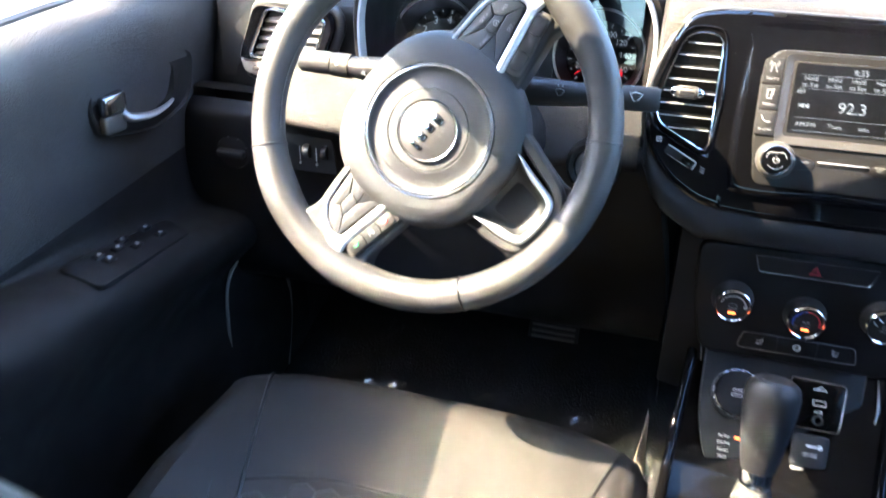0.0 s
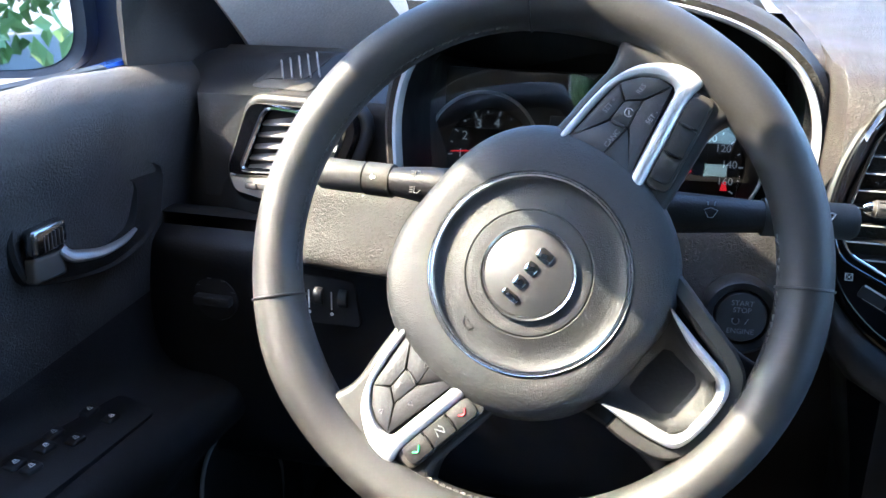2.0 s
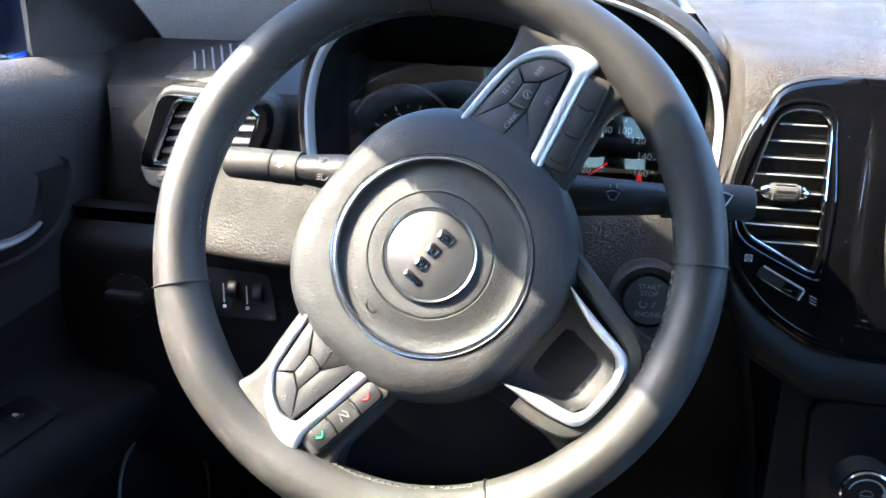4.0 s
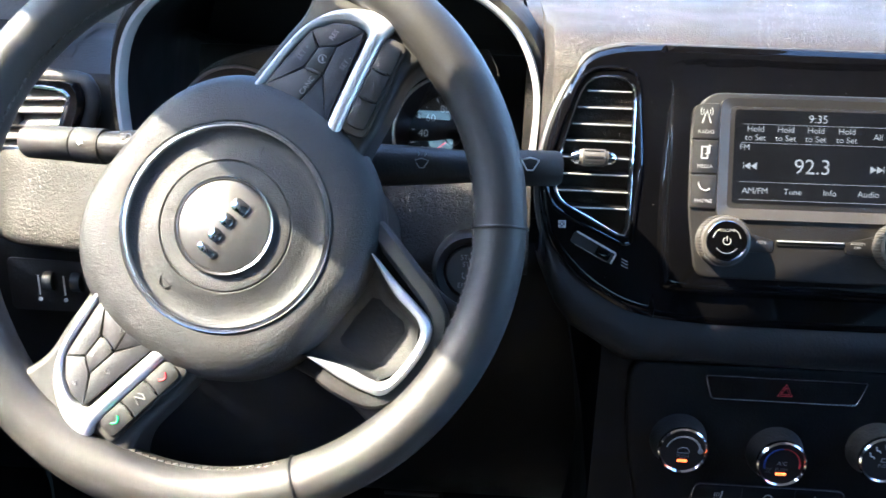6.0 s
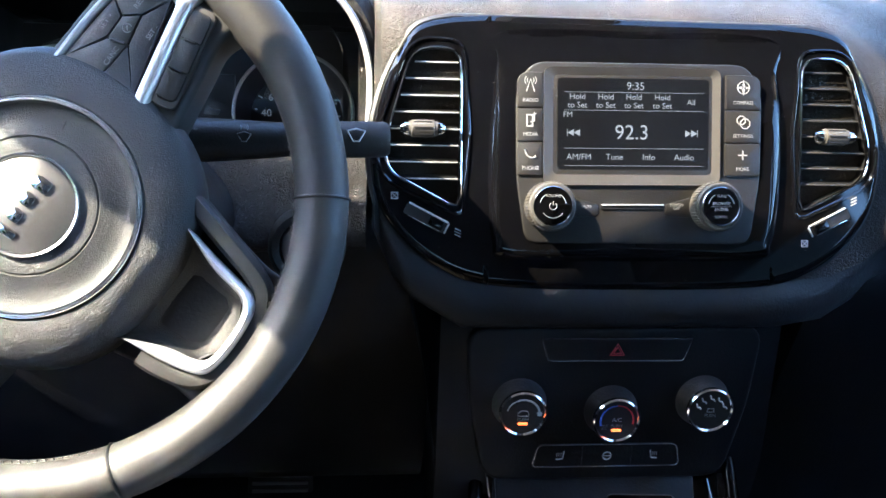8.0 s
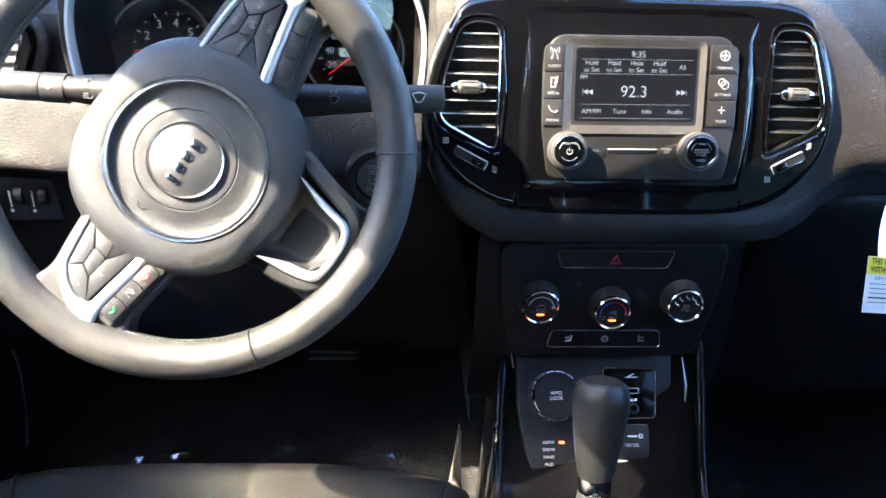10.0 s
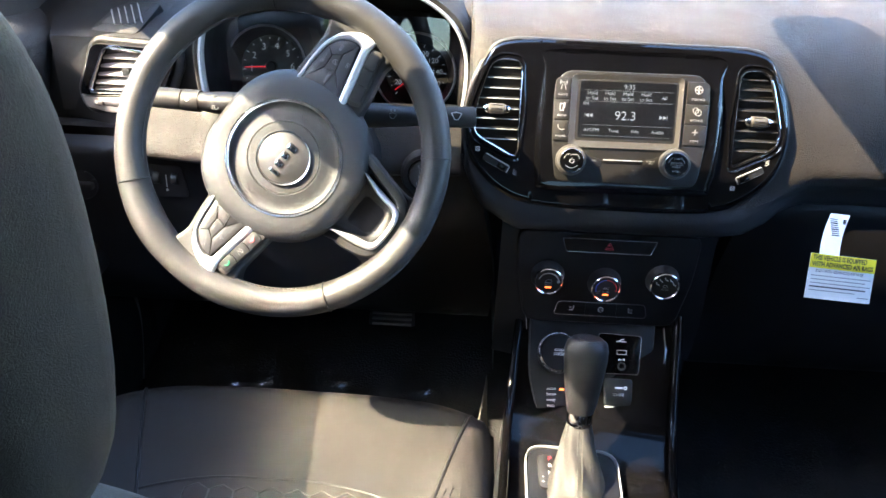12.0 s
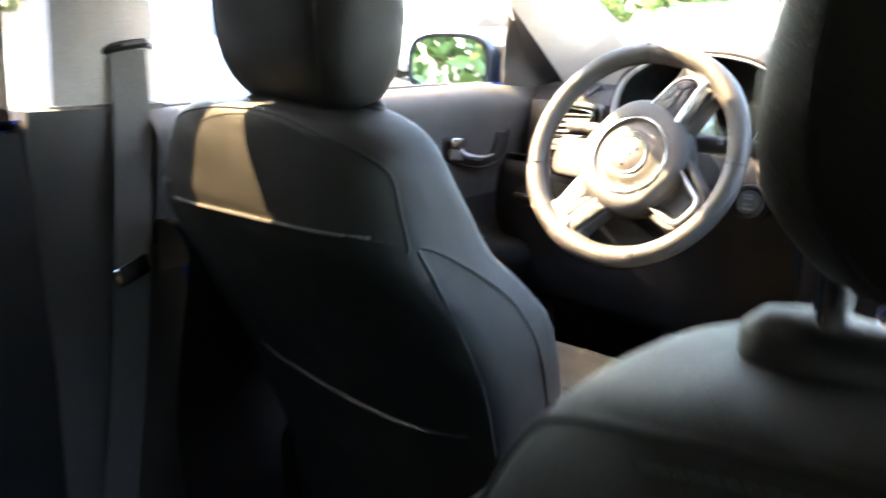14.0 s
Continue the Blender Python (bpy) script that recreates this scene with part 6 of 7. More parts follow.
writing("EVEN WITH ADVANCED AIR BAGS", 0.0046, INK, tag, (-0.035, 0.0065, 0.0026), align="LEFT", squeeze=0.88)
for k, (a, b2) in enumerate(((-0.040, 0.038), (-0.040, 0.032), (-0.040, 0.039), (-0.040, 0.034), (-0.040, 0.020), (0.024, 0.039))):
    part("text_bar", box((b2 - a, 0.0014 if k == 3 else 0.0009, 0.0002), ((a + b2) / 2, 0.001 - k * 0.0044, 0.0026)), INK if k == 3 else FAINT, tag)


# ---- seats ----
def superellipse(a, b2, p, n=40):
    out = []
    for k in range(n):
        t = k / n * math.tau
        c, s = math.cos(t), math.sin(t)
        out.append((a * math.copysign(abs(c) ** (2 / p), c), b2 * math.copysign(abs(s) ** (2 / p), s)))
    return out


def cushion_top(x, y):
    """Height of the cushion over the floor of the car, x from its middle, y from its front."""
    front = -0.020 - 0.42 * max(0.0, abs(x) - 0.04) ** 2 - 7.5 * max(0.0, abs(x) - 0.13) ** 2.6
    d = min((front - y), 0.243 - abs(x))
    r = 0.045
    z = 0.722 + 0.07 * y + 0.030 * min(1, max(0, (abs(x) - 0.150) / 0.055)) ** 1.5 * min(1, max(0, (-y - 0.08) / 0.15))
    if d < r:
        q = max(0.0, min(1.0, (r - d) / r))
        z -= r * (1 - math.sqrt(1 - q * q)) * 0.85
    return z, front


def seat_at(cx, y0, z0, label, wide, wide_r, turn, size, drop, forward=0.0, back_turn=0.0, rest=(0.0, 0.0, 0.0, 1.0, 1.0), post=0.068):
    seat = thing("front_seat", pose(cx, y0, z0, 0, 0, -7.0), label, "car seat", "front seats")
    rows = []
    us = [-1 + 2 * i / 32 for i in range(33)]
    us = [math.copysign(abs(q) ** 0.85, q) for q in us]
    for j in range(25):
        v = (j / 24) ** 1.3
        row = []
        for q in us:
            x = 0.243 * q
            f = cushion_top(x, 0)[1]
            y = f + (-0.53 - f) * v
            row.append((x, y, cushion_top(x, y)[0]))
        rows.append([(row[0][0] - 0.003, row[0][1], 0.52)] + row + [(row[-1][0] + 0.003, row[-1][1], 0.52)])
    rows.insert(0, [(x * 0.99, y - 0.004, 0.52 + (z - 0.52) * 0.35) for x, y, z in rows[0]])
    rows.insert(0, [(x * 0.97, y - 0.03, 0.52) for x, y, z in rows[0]])
    cush = part("cushion", loft(rows), LEATHER, seat, "black leather seat cushion", m=pose(0.284 * (1 - drop), -0.809 * (1 - drop), 1.407 * (1 - drop)) @ Matrix.Diagonal((drop, drop, drop, 1)) @ pose(0.004, 0.016, 0, 0, 0, turn))
    for s in (-1, 1):
        line = [(0.172 + 0.25 * max(0, y + 0.22) if s > 0 else -0.125 - 0.29 * max(0, y + 0.281), y) for y in (-0.05 - 0.44 * k / 30 for k in range(31))]
        pts = [(x, y, cushion_top(x, y)[0] + 0.0004) for x, y in line]
        part("seam", tube(pts, 0.0021, 6), DIAL, cush)
        if s > 0:
            for dx in (0.010, 0.018):
                beads([(x + dx, y, z + 0.0012) for x, y, z in ((a + 0, b2, cushion_top(a + dx, b2)[0]) for a, b2 in line[10:])], 0.0055, 0.0014, DIAL, cush)
        else:
            beads([(x - 0.030, y, cushion_top(x - 0.030, y)[0] + 0.0010) for x, y in line[12:]], 0.0055, 0.0014, DIAL, cush)
    arc = [(x, -0.185 - 1.9 * max(0, abs(x) - 0.03) ** 2) for x in (-0.145 + 0.29 * k / 24 for k in range(25))]
    part("seam", tube([(x, y, cushion_top(x, y)[0] + 0.0003) for x, y in arc], 0.0016, 6), DIAL, cush)
    # honeycomb stitching on the middle panel: raised outlines of hexagons
    hexes = bmesh.new()
    s = 0.0158
    for j in range(18):
        for i in range(-6, 7):
            x = (i + (j % 2) * 0.5) * s * math.sqrt(3)
            y = -0.212 - j * s * 1.5
            if x > 0.140 or x < -0.112 - 0.29 * max(0, y + 0.281) or y > -0.205 - 1.9 * max(0, abs(x) - 0.03) ** 2 or y < -0.47:
                continue
            rings = []
            for f, up in ((1.0, 0.0), (0.99, 0.0009), (0.93, 0.0009), (0.92, 0.0)):
                rings.append([hexes.verts.new((a, b2, cushion_top(a, b2)[0] + up)) for a, b2 in ((x + s * f * math.sin(k * math.pi / 3), y + s * f * math.cos(k * math.pi / 3)) for k in range(6))])
            for lo, hi in zip(rings, rings[1:]):
                for k in range(6):
                    hexes.faces.new((lo[k], lo[(k + 1) % 6], hi[(k + 1) % 6], hi[k]))
    tagged(part("honeycomb_stitching", hexes, HONEY, cush, "pale honeycomb stitching"), kind="stuff")
    # backrest, in level slices from the base to the top
    upper = pose(0.756 * (1 - size), -1.11 * (1 - size), 1.227 * (1 - size)) @ Matrix.Diagonal((size, size, size, 1)) @ pose(0, -0.6, 0, 0, 0, back_turn) @ pose(0, 0.6, 0)

    def lean(z):
        return forward * min(1.0, max(0.0, (z - 1.0) / 0.11))

    slices = ((0.42, -0.40, 0.235, 0.085), (0.62, -0.455, 0.190, 0.085), (0.70, -0.470, 0.215, 0.085), (0.80, -0.500, 0.240, 0.085), (0.88, -0.528, 0.254, 0.083), (0.95, -0.553, 0.250, 0.082), (0.99, -0.568, 0.236, 0.080), (1.025, -0.580, 0.222, 0.079), (1.06, -0.590, 0.211, 0.077), (1.095, -0.599, 0.190, 0.075), (1.120, -0.604, 0.160, 0.071), (1.135, -0.607, 0.112, 0.060), (1.143, -0.608, 0.05, 0.030))
    sm = smooth_path(slices, 4)
    rows = []
    for z, y, w, d in (tuple(v) for v in sm):
        row = []
        flat = min(1, max(0, (1.06 - z) / 0.06))
        for x, yy in superellipse(w, d, 3.4 + 1.3 * flat, 48):
            bol = min(1, max(0, (abs(x) / w - 0.42) / 0.55))
            bol = bol * bol * (3 - 2 * bol)
            fwd = (0.018 + 0.034 * min(1, max(0, (1.0 - z) / 0.07))) * bol * min(1, max(0, (1.08 - z) / 0.10))
            x *= (wide if x < 0 else wide_r) * (1 + 0.02 * min(1, max(0, (0.99 - z) / 0.06)))
            row.append((x, y + lean(z) + yy * (0.5 if yy > 0 else 1.18 - 0.5 * min(1, max(0, (1.03 - z) / 0.24))) + (fwd if yy > 0 else fwd * 0.25), z))
        rows.append(row)
    back_rows = rows
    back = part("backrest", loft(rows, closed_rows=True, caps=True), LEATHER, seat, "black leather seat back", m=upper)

    def rear(x, z):
        """A point on the rear face of the backrest."""
        zs = [r[0][2] for r in back_rows]
        k = min(max(int(np.searchsorted(zs, z)), 1), len(zs) - 1)
        f = (z - zs[k - 1]) / max(1e-6, zs[k] - zs[k - 1])
        ys = []
        for r in (back_rows[k - 1], back_rows[k]):
            half = sorted((p[0], p[1]) for p in r[24:48] + r[:1])
            ys.append(float(np.interp(x, [p[0] for p in half], [p[1] for p in half])))
        return (x, ys[0] * (1 - f) + ys[1] * f - 0.0005, z)

    beads([rear(x, 1.021 + 0.06 * x) for x in (-0.20 + 0.37 * k / 40 for k in range(41))], 0.0075, 0.0026, STITCH, back)
    beads([rear(x, 1.128 - 1.4 * x * x) for x in (-0.12 + 0.24 * k / 30 for k in range(31))], 0.0060, 0.0009, DARK_STITCH, back)
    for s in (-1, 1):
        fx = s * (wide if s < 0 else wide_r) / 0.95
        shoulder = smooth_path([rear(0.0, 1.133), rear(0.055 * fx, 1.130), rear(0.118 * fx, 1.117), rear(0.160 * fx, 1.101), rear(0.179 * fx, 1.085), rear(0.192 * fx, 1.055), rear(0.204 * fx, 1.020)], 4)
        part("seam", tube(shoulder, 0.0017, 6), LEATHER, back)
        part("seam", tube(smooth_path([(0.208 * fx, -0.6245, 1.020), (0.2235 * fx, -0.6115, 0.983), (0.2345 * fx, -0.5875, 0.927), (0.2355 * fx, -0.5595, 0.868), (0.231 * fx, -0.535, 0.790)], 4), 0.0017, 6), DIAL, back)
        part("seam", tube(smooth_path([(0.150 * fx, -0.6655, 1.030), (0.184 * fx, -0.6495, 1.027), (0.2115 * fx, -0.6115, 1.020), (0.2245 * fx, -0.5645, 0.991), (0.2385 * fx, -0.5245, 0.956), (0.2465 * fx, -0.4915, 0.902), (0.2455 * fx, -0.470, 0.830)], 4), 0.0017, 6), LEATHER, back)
    pocket = [rear(x, 0.80 - 0.5 * (0.2 ** 2 - x * x)) for x in (-0.19 + 0.38 * k / 20 for k in range(21))]
    part("pocket_edge", tube(pocket, 0.004, 6), HARD, back)
    # headrest on two posts
    rows = []
    for z, y, w, d in (tuple(v) for v in smooth_path(((1.149, -0.610, 0.084, 0.026), (1.158, -0.611, 0.106, 0.040), (1.192, -0.613, 0.128, 0.058), (1.25, -0.614, 0.136, 0.064), (1.32, -0.612, 0.133, 0.060), (1.36, -0.610, 0.118, 0.048), (1.378, -0.610, 0.095, 0.030)), 4)):
        rows.append([(x, y + yy * (1.1 if yy < 0 else 1.0) + 0.012 * (1 - (x / w) ** 2) * (1 if yy < 0 else -0.3), z) for x, yy in superellipse(w, d, 3.0, 44)])
    hx, hy, hz, hw, taper = rest
    rows = [[(x * hw * (1 - (1 - taper) * min(1.0, max(0.0, (z - 1.17) / 0.20))), y, z) for x, y, z in r] for r in rows]
    rest_m = upper @ pose(hx, hy, hz)
    hr = part("headrest", loft(rows, closed_rows=True, caps=True), LEATHER, seat, "padded black headrest", m=rest_m)
    for s in (-1, 1):
        part("seam", tube([r[28 if s < 0 else 38] for r in rows[3:-3]], 0.0013, 6), DIAL, hr)
        part("headrest_post", tube([(s * post, -0.602 + 0.4 * forward, 1.10 - hz), (s * post, -0.604 + 0.3 * forward, 1.20)], 0.0055, 14), CHROME, seat, "chrome headrest post", m=rest_m)
        part("post_sleeve", lathe([(0.018, 1.118), (0.018, 1.140), (0.014, 1.146), (0.009, 1.148)], 20, (s * post, -0.602 + 0.35 * forward, 0), scale=(1.6, 0.9)), HARD, seat, m=upper @ pose(hx, hy + 0.004, 0.12 * max(0.0, hz)))
    part("seat_base", box((0.42, 0.44, 0.14), (0, -0.27, 0.46), 0.03), HARD, seat)
    return seat


driver = seat_at(-0.380, 0.0, 0.0, "black leather driver's seat with honeycomb quilted insert", 1.26, 0.915, 6.0, 0.97, 1.065, 0.018, 1.0, (0.003, 0.009, -0.012, 0.905, 0.96))
passenger = seat_at(0.334, -0.372, -0.009, "black leather passenger seat set further back", 0.985, 1.0, 0.0, 1.0, 1.0, 0.052, 0.0, (0.006, 0.0, 0.024, 0.86, 0.38), 0.097)
bench = thing("rear_bench", Matrix(), "plain black rear bench seat", "car seat")
part("cushion", box((1.2, 0.5, 0.16), (0, -1.75, 0.62), 0.05, 4), LEATHER, bench)
part("backrest", box((1.2, 0.16, 0.5), (0, -2.08, 0.84), 0.05, 4, rot=(-14, 0, 0)), LEATHER, bench)

# crumpled scraps of clear film at the front of the driver's cushion
FILM = tinted("clear_film", (0.93, 0.93, 0.93))
FILM.node_tree.nodes["Mix Shader"].inputs["Fac"].default_value = 0.04
for x, y, z, wide_, long_ in ((-0.222, 0.026, 0.672, 0.006, 0.003), (-0.46, 0.066, 0.640, 0.009, 0.004), (-0.33, 0.062, 0.652, 0.005, 0.003)):
    wrap = thing("plastic_scrap", pose(x, y, z, 0, 0, random.uniform(-20, 30)), "crumpled clear plastic scrap on the seat edge", "wrapper", "plastic scraps")
    grid = [[(wide_ * i + random.uniform(-0.002, 0.002), long_ * j + random.uniform(-0.002, 0.002), random.uniform(0, 0.007)) for i in range(-3, 4)] for j in range(-2, 3)]
    part("film", loft(grid, thick=0.0002), FILM, wrap, smooth=False)


# ---- doors ----
def door_section(y):
    """The driver's door lining in (x, z) at a station along the car."""
    k = min(1, max(0, (y - 0.10) / 0.35))
    return [(-0.800, 1.100 - 0.02 * k), (-0.775, 1.103 - 0.03 * k), (-0.752, 1.090 - 0.032 * k), (-0.742, 1.070 - 0.025 * k), (-0.744, 1.040), (-0.755, 0.99), (-0.762, 0.93), (-0.770, 0.885), (-0.770, 0.850 - 0.15 * y), (-0.752, 0.836 - 0.21 * y), (-0.715, 0.830 - 0.21 * y), (-0.693, 0.815 - 0.20 * y), (-0.692, 0.785 - 0.2 * y), (-0.722, 0.730 - 0.1 * y), (-0.745, 0.68), (-0.745, 0.62), (-0.735, 0.55), (-0.735, 0.42), (-0.76, 0.38)]


def door_lining(s, name, label):
    d = thing(name, Matrix(), label, "car door", kind="structure")
    rows = [[(-s * x, y, z) for x, z in (tuple(v) for v in smooth_path(door_section(y), 3))] for y in (-0.60, -0.45, -0.3, -0.2, -0.1, 0.0, 0.1, 0.2, 0.3, 0.42)]
    part("lining", loft([r[:22] for r in rows]), DOOR_SOFT, d, "dark grained door lining")
    part("lower_lining", loft([r[21:] for r in rows]), DOOR_HARD, d, "hard black lower door lining")
    pane = part("pane", loft([[(-s * -0.795, y, 1.09) for y in (-0.60, -0.1, 0.33)], [(-s * -0.765, y, 1.22) for y in (-0.60, -0.1, 0.20)], [(-s * -0.70, y, 1.36) for y in (-0.62, -0.2, 0.04)], [(-s * -0.64, y, 1.46) for y in (-0.64, -0.35, -0.12)]], thick=0.004), CLEAR, d)
    pane.visible_shadow = False
    # triangular cover at the mirror
    part("sail_panel", loft([[(-s * -0.791, 0.205, 1.087), (-s * -0.791, 0.205, 1.142), (-s * -0.781, 0.205, 1.242), (-s * -0.761, 0.210, 1.282)], [(-s * -0.783, 0.240, 1.077), (-s * -0.783, 0.240, 1.142), (-s * -0.771, 0.240, 1.222), (-s * -0.751, 0.240, 1.267)], [(-s * -0.776, 0.360, 1.062), (-s * -0.776, 0.360, 1.112), (-s * -0.766, 0.370, 1.172), (-s * -0.746, 0.370, 1.202)], [(-s * -0.771, 0.490, 1.052), (-s * -0.771, 0.490, 1.082), (-s * -0.761, 0.500, 1.112), (-s * -0.741, 0.500, 1.132)]], thick=0.006), SAIL, d, "black triangular mirror cover")
    part("weather_strip", tube([(-s * -0.792, -0.60, 1.100), (-s * -0.792, 0.0, 1.100), (-s * -0.790, 0.17, 1.094)], 0.008, 8), HARD, d)
    return d


left_door = door_lining(1, "door_1", "dark driver's door lining with armrest and chrome handle")
door_lining(-1, "door_2", "dark passenger door lining with armrest")
# handle recess and lever on the driver's door
HM = basis((-0.7540, 0.0760, 0.967), Vector((0, 1, 0)), Vector((0, 0, 1)), Vector((1, 0, 0)))
SH = rounded([(-0.091, 0.0565), (-0.056, 0.0645), (-0.009, 0.0660), (0.044, 0.0607), (0.104, 0.0470), (0.111, 0.0360), (0.095, -0.0140), (0.024, -0.0255), (-0.035, -0.0136), (-0.084, 0.0028), (-0.0945, 0.0320)], [0.012, 0.03, 0.03, 0.03, 0.008, 0.008, 0.03, 0.03, 0.03, 0.012, 0.02], 5)
HC = (0.005, 0.024)
hs = polar(SH, HC, 72)
WELL = polar(rounded([(-0.040, 0.048), (-0.004, 0.0575), (0.041, 0.0490), (0.070, 0.0385), (0.060, -0.0016), (0.012, -0.0098), (-0.042, 0.0060)], 0.014, 5), HC, 72)
handle = part("handle_recess", loft([[(HC[0] + (x - HC[0]) * f, HC[1] + (y - HC[1]) * f, z) for x, y in hs] for f, z in ((1.03, -0.004), (1.015, 0.003), (0.985, 0.005), (0.955, 0.0035), (0.93, 0.002))] + [[(x, y, 0.003) for x, y in WELL], [(HC[0] + (x - HC[0]) * 0.92, HC[1] + (y - HC[1]) * 0.92, -0.006) for x, y in WELL], [(HC[0] + (x - HC[0]) * 0.05, HC[1] + (y - HC[1]) * 0.05, -0.010) for x, y in WELL]], closed_rows=True), DOOR_HARD, left_door, "black handle recess", m=HM)
lev = smooth_path([(-0.046, 0.0190, 0.005), (-0.041, 0.0115, 0.010), (-0.026, 0.0070, 0.014), (-0.006, 0.0030, 0.016), (0.024, 0.0010, 0.014), (0.049, 0.0016, 0.009)], 6)
part("lever", tube(lev, [0.0088 - 0.0070 * (i / (len(lev) - 1)) ** 1.1 for i in range(len(lev))], 14, flat=0.6), SATIN_HANDLE, handle, "satin chrome lever")
part("lever_plate", box((0.040, 0.020, 0.010), (-0.0640, 0.0115, 0.006), 0.003, 3, rot=(0, 4, -9)), SATIN_DARK, handle)
part("lock_button", box((0.042, 0.021, 0.012), (-0.0625, 0.0345, 0.008), 0.004, 3, rot=(0, 5, -4)), CHROME_DARK, handle, "chrome lock button")
for k in range(6):
    part("lock_rib", box((0.0012, 0.013, 0.002), (-0.072 + k * 0.0042, 0.0330, 0.0140), rot=(0, 5, -4)), SATIN_DARK, handle)
# window switches on the armrest
sw_m = basis((-0.736, 0.005, 0.8335), Vector((0, 1, -0.21)).normalized(), Vector((-0.985, 0.0, 0.17)).normalized(), Vector((0.166, 0.207, 0.964)).normalized())
switches = thing("window_switches", sw_m, "black window switch panel with white symbols on the armrest", "switch")
part("plate", prism(rounded([(-0.125, -0.036), (0.075, -0.022), (0.085, 0.020), (-0.12, 0.022)], 0.012, 5), -0.004, 0.002, 0.001), DARK, switches)
for x, y in ((0.0359, 0.0193), (0.0357, -0.0016), (-0.0143, 0.0167), (-0.0128, -0.0017), (-0.0355, 0.0079), (-0.0677, 0.0090), (-0.0658, -0.0029)):
    k = part("rocker", box((0.017, 0.0105, 0.006), (x, y, 0.002), 0.0022, 3, rot=(0, -8, 0)), DARK, switches)
    part("symbol", ribbon([(x - 0.0026, y - 0.0014), (x + 0.0026, y - 0.0014), (x + 0.0019, y + 0.0020), (x - 0.0007, y + 0.0020), (x - 0.0026, y - 0.0014)], 0.0006, 0.0052, 0.0058), PRINT, k, smooth=False)
    part("symbol", box((0.0038, 0.0005, 0.0005), (x, y + 0.0002, 0.0056)), PRINT, k)
# speaker surround in the lower door
spk = thing("door_speaker", Matrix(), "oval speaker surround low in the door lining", "speaker")
part("surround", tube(smooth_path([(-0.738, 0.165, 0.46), (-0.740, 0.168, 0.60), (-0.741, 0.185, 0.672), (-0.741, 0.235, 0.690), (-0.738, 0.31, 0.665), (-0.735, 0.36, 0.55), (-0.735, 0.33, 0.42)], 6), 0.0026, 8), VENT_SILVER, spk)
# solid beige wedge in place of a sun patch beside the console
tagged(part("sun_patch", prism([(-0.136, 0.625), (-0.131, 0.56), (-0.124, 0.48), (-0.149, 0.48), (-0.142, 0.55)], -0.012, 0.0, 0.002), SUN_PATCH_TAN, m=pose(0, 0.125, 0, 90, 0, 0)), "beige wedge imitating a sun patch between seat and console", "trim", kind="structure")

# seat belt on the middle pillar
belt = thing("seat_belt", Matrix(), "grey seat belt hanging on the middle pillar", "seat belt")
strap = [(-0.757, -0.626, 1.180), (-0.760, -0.624, 1.09), (-0.758, -0.636, 0.95), (-0.757, -0.660, 0.75), (-0.757, -0.70, 0.50)]
sp = smooth_path(strap, 6)
part("webbing", loft([[(p.x + 0.002 * k, p.y + 0.024 * k, p.z) for k in (-1, 0, 1)] for p in sp], thick=0.0016), BELT, belt)
part("belt_loop", tube([(-0.768, -0.658, 1.177), (-0.748, -0.636, 1.185), (-0.748, -0.606, 1.188), (-0.768, -0.586, 1.185)], 0.006, 8), HARD, belt)
part("buckle_tongue", box((0.008, 0.05, 0.028), (-0.752, -0.645, 0.90), 0.003, rot=(18, 0, 0)), CHROME, belt)

# ---- outside mirror ----
mir = thing("wing_mirror", look((-1.040, 0.340, 1.118), (-1.040 - 0.32, 0.340 + 1.0, 1.118 - 0.03)), "blue wing mirror with heated glass", "mirror")

shell = [[(x * w, y * h, z) for x, y in superellipse(1, 1, 3.2, 40)] for z, w, h in ((0.000, 0.098, 0.066), (0.006, 0.104, 0.071), (-0.03, 0.106, 0.073), (-0.07, 0.095, 0.066), (-0.11, 0.06, 0.045), (-0.125, 0.02, 0.02))]
part("housing", loft(shell[2:], closed_rows=True, caps=False), BLUE_PAINT, mir, "blue painted shell")
part("housing_rim", loft(shell[1:3], closed_rows=True), HARD, mir, "black rim of the shell")
part("bezel", loft([shell[1], shell[0], [(x * 0.92 - 0.004, y * 0.95, -0.006) for x, y, z in shell[0]]], closed_rows=True), HARD, mir)
part("mirror_glass", prism([(x * 0.92 - 0.004, y * 0.95) for x, y, z in shell[0]], -0.008, -0.004), MIRROR, mir, "silvered mirror glass", smooth=False)
for k in range(3):
    part("heater_mark", box((0.0012, 0.008, 0.0003), (-0.070 + k * 0.005, -0.050, -0.0036)), PRINT, mir)
part("heater_mark", ring_prism([(-0.076, -0.055), (-0.054, -0.055), (-0.056, -0.044), (-0.074, -0.044)], [(-0.075, -0.054), (-0.055, -0.054), (-0.057, -0.045), (-0.073, -0.045)], -0.004, -0.0034), PRINT, mir, smooth=False)
part("foot", loft([[(x * w + ox, y * h + oy, z) for x, y in superellipse(1, 1, 3.5, 28)] for ox, oy, z, w, h in ((0.085, -0.012, -0.045, 0.030, 0.058), (0.125, -0.015, -0.040, 0.045, 0.062), (0.180, -0.018, -0.035, 0.055, 0.066), (0.262, -0.012, -0.03, 0.050, 0.060))], closed_rows=True, caps=True), HARD, mir, "black mirror base")

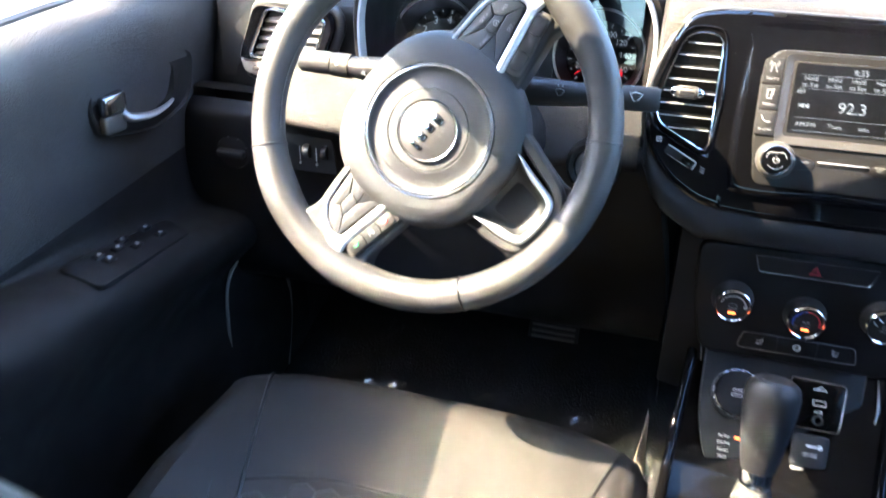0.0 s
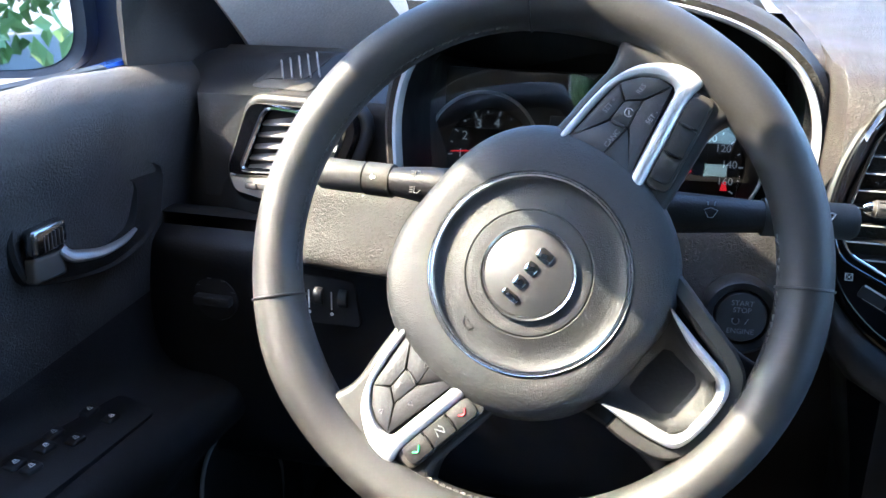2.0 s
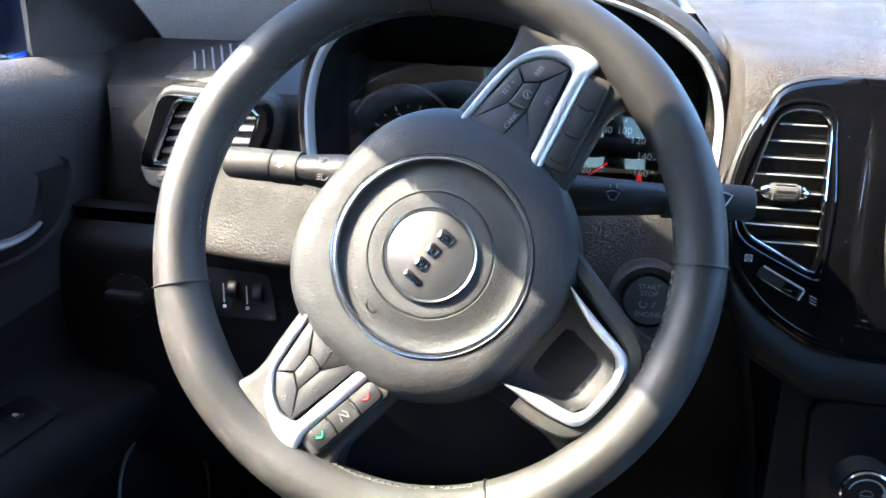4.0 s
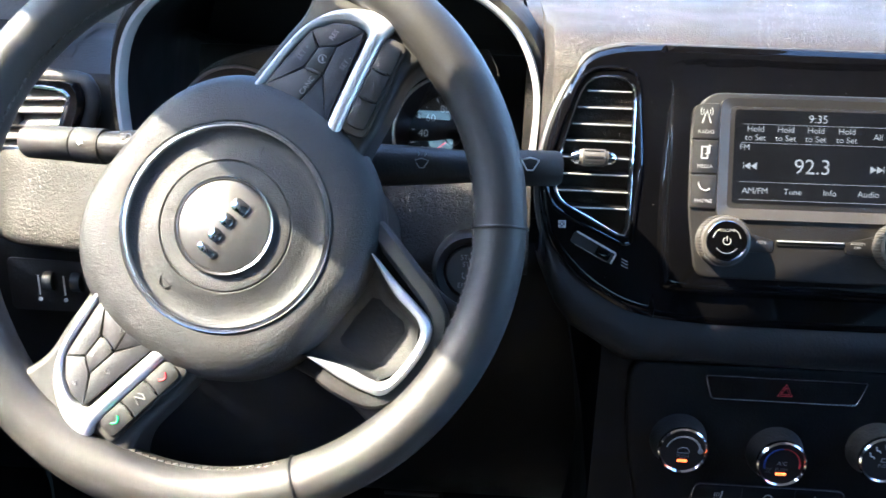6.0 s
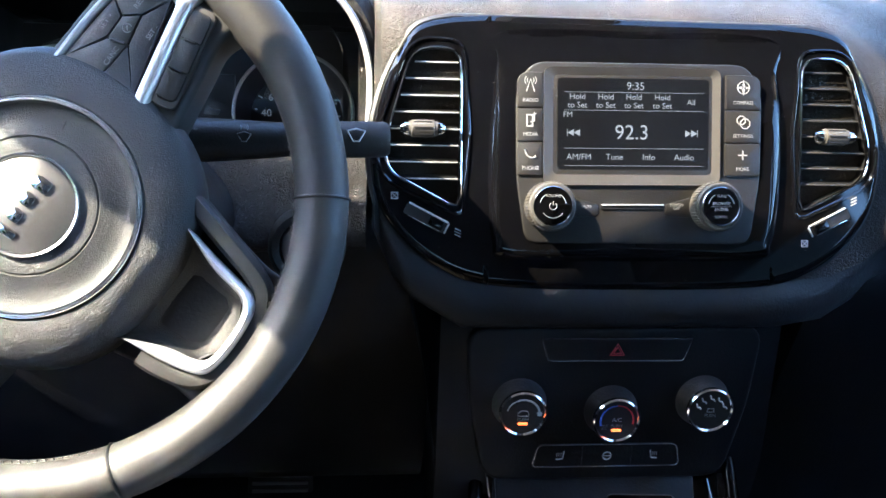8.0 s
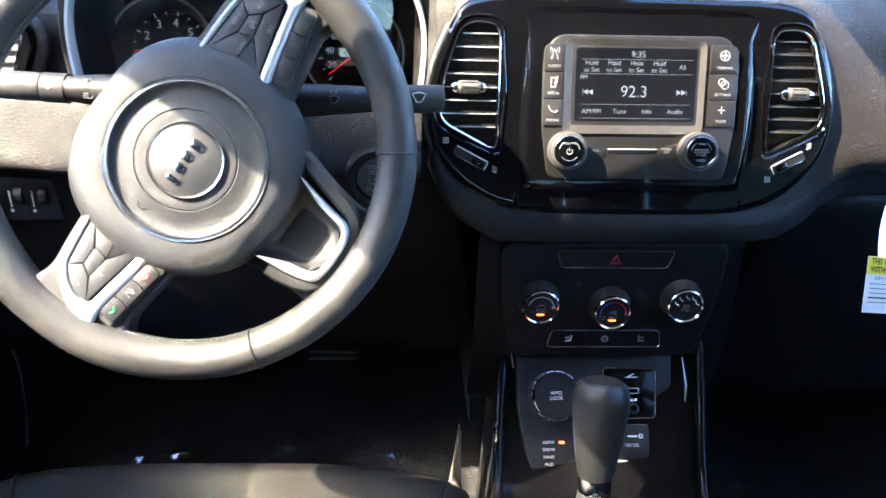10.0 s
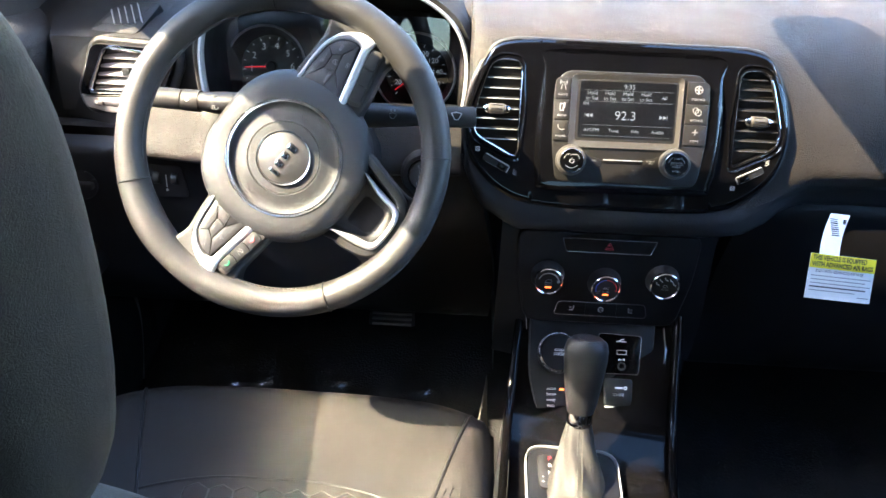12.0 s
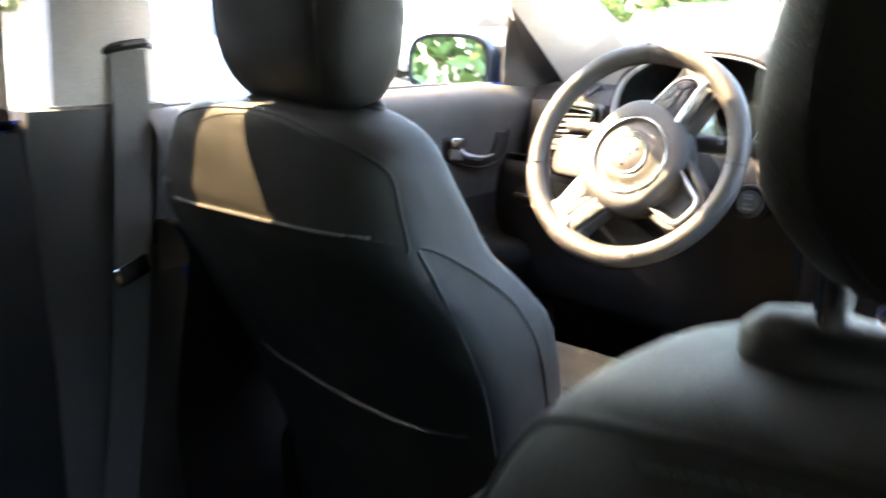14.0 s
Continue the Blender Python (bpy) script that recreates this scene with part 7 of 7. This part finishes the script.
# ---- outside ----
ASPHALT = material("asphalt", (0.16, 0.155, 0.15), 0.9, grain=0.6, grain_size=0.01, vary=0.2, vary_size=0.8)
bm = bmesh.new()
bmesh.ops.create_grid(bm, x_segments=4, y_segments=4, size=900)
tagged(part("ground", bm, ASPHALT, smooth=False), "pale sunlit asphalt of a car park", "ground", kind="structure")
for k in range(7):
    tagged(part("parking_line", box((0.10, 5.0, 0.006), (-12 + k * 2.8, 7.0, 0.003)), PAPER), "white painted parking line", "marking", "parking lines")

WHITE_PAINT = material("white_car_paint", (0.72, 0.72, 0.72), 0.25, coat=1.0, vary=0.03)
GREY_PAINT = material("silver_car_paint", (0.30, 0.31, 0.33), 0.25, metal=0.5, coat=1.0, vary=0.03)
DARK_GLASS = material("tinted_glass", (0.01, 0.012, 0.014), 0.05, coat=1.0)
TYRE = material("tyre", (0.02, 0.02, 0.02), 0.85)


def parked_car(m, paint, label):
    car = thing("parked_car", m, label, "car", "parked cars")
    prof = [(-2.2, 0.35), (-2.22, 0.75), (-2.1, 0.95), (-1.3, 1.02), (1.7, 1.05), (2.1, 1.0), (2.2, 0.7), (2.15, 0.35)]
    body = part("body", loft([[(s * w, y * f, z) for y, z in prof] for s, w, f in ((-1, 0.88, 0.97), (-1, 0.92, 1), (1, 0.92, 1), (1, 0.88, 0.97))], closed_rows=True, caps=True), paint, car)
    cab = [(-1.15, 1.0), (-0.45, 1.50), (1.2, 1.53), (1.95, 1.02)]
    part("cabin", loft([[(s * w, y, z) for y, z in cab] for s, w in ((-1, 0.84), (-1, 0.80), (1, 0.80), (1, 0.84))], closed_rows=True, caps=True), DARK_GLASS, car, "dark glazed cabin")
    part("roof", loft([[(s * 0.70, y, z) for y, z in ((-0.5, 1.49), (-0.2, 1.54), (1.0, 1.56), (1.3, 1.51))] for s in (-1, 1)], thick=0.03), paint, car)
    for x in (-0.80, 0.80):
        for y in (-1.35, 1.35):
            w = part("wheel", lathe([(0.33, -0.11), (0.34, 0), (0.33, 0.11)], 28), TYRE, car, m=pose(x, y, 0.34, 0, 90, 0))
            part("rim", lathe([(0.21, -0.115), (0.22, 0), (0.21, 0.115)], 20), SATIN, w)
    for x in (-0.65, 0.65):
        part("headlight", box((0.34, 0.06, 0.14), (x, -2.19, 0.78), 0.03), SATIN, car)
    return car


first = parked_car(pose(-7.5, 3.0, 0, 0, 0, 90), WHITE_PAINT, "white car parked side-on across the lane")
for x, y, a, paint, lab in ((-5.0, -2.6, 12, WHITE_PAINT, "white car parked beside"), (-6.0, 14, 8, GREY_PAINT, "silver car parked ahead"), (-1.0, 15, 0, WHITE_PAINT, "white car parked ahead"), (3.5, 14.5, -5, GREY_PAINT, "silver car parked ahead"), (-11, 13, 4, WHITE_PAINT, "white car parked further along")):
    if paint == WHITE_PAINT:
        c = copy_thing(first, pose(x, y, 0, 0, 0, a))
        c["label"] = lab
    else:
        parked_car(pose(x, y, 0, 0, 0, a), paint, lab)

LEAF = material("tree_leaves", (0.10, 0.16, 0.03), 0.6, vary=0.4, vary_size=0.4)
BARK = material("tree_bark", (0.12, 0.09, 0.07), 0.9, grain=0.6, grain_size=0.03)


def tree(m, height, width):
    t = thing("tree", m, "leafy green tree at the edge of the car park", "tree", "trees behind the car park")
    bm = tube(smooth_path([(0, 0, 0), (0.05, 0.02, height * 0.2), (-0.05, 0.05, height * 0.45), (0.05, 0, height * 0.8)], 4), [0.16 - 0.010 * k for k in range(13)], 8)
    for k in range(7):
        a = k * 2.4
        z = height * (0.3 + 0.06 * k)
        tube([(0, 0, z), (width * 0.3 * math.cos(a), width * 0.3 * math.sin(a), z + height * 0.12), (width * 0.42 * math.cos(a), width * 0.42 * math.sin(a), z + height * 0.25)], [0.06, 0.04, 0.015], 6, bm=bm)
    part("trunk", bm, BARK, t)
    verts, faces = [], []
    rnd = random.Random(int(height * 100))
    lumps = [(Vector((rnd.gauss(0, width * 0.26), rnd.gauss(0, width * 0.26), height * rnd.uniform(0.22, 0.98))), rnd.uniform(0.25, 0.5) * width * 0.5) for _ in range(42)]
    for c, r in lumps:
        for _ in range(130):
            d = Vector((rnd.gauss(0, 1), rnd.gauss(0, 1), rnd.gauss(0, 1))).normalized()
            p = c + d * r * rnd.uniform(0.5, 1.05)
            q = Euler((rnd.uniform(0, 6), rnd.uniform(0, 6), rnd.uniform(0, 6))).to_matrix()
            k = len(verts)
            verts += [p + q @ Vector(v) for v in ((-0.16, 0, 0), (0, -0.08, 0.02), (0.16, 0, 0), (0, 0.08, 0.02))]
            faces.append((k, k + 1, k + 2, k + 3))
    me = bpy.data.meshes.new("crown")
    me.from_pydata(verts, [], faces)
    me.materials.append(LEAF)
    cr = new("crown", me)
    cr.parent = t
    cr["label"] = "loose crown of small leaves"
    return t


one = tree(pose(-9, -8, 0), 6.5, 5.0)
for x, y, a in ((-12, -3.5, 40), (-7, -12, 100), (-13, -9, 160), (-3.5, -14.5, 220), (-10, 20, 60), (1, 24, 10), (9, 22, 80)):
    copy_thing(one, pose(x, y, -0.3, 0, 0, a))

# low bushes along the kerb behind the car
for x, y, a in ((-9.0, -10.4, 30), (-3.9, -10.6, 120), (-6.4, -10.2, 200)):
    bush = copy_thing(one, pose(x, y, -1.7, 0, 0, a))
    bush["label"] = "dense green bush behind the car"
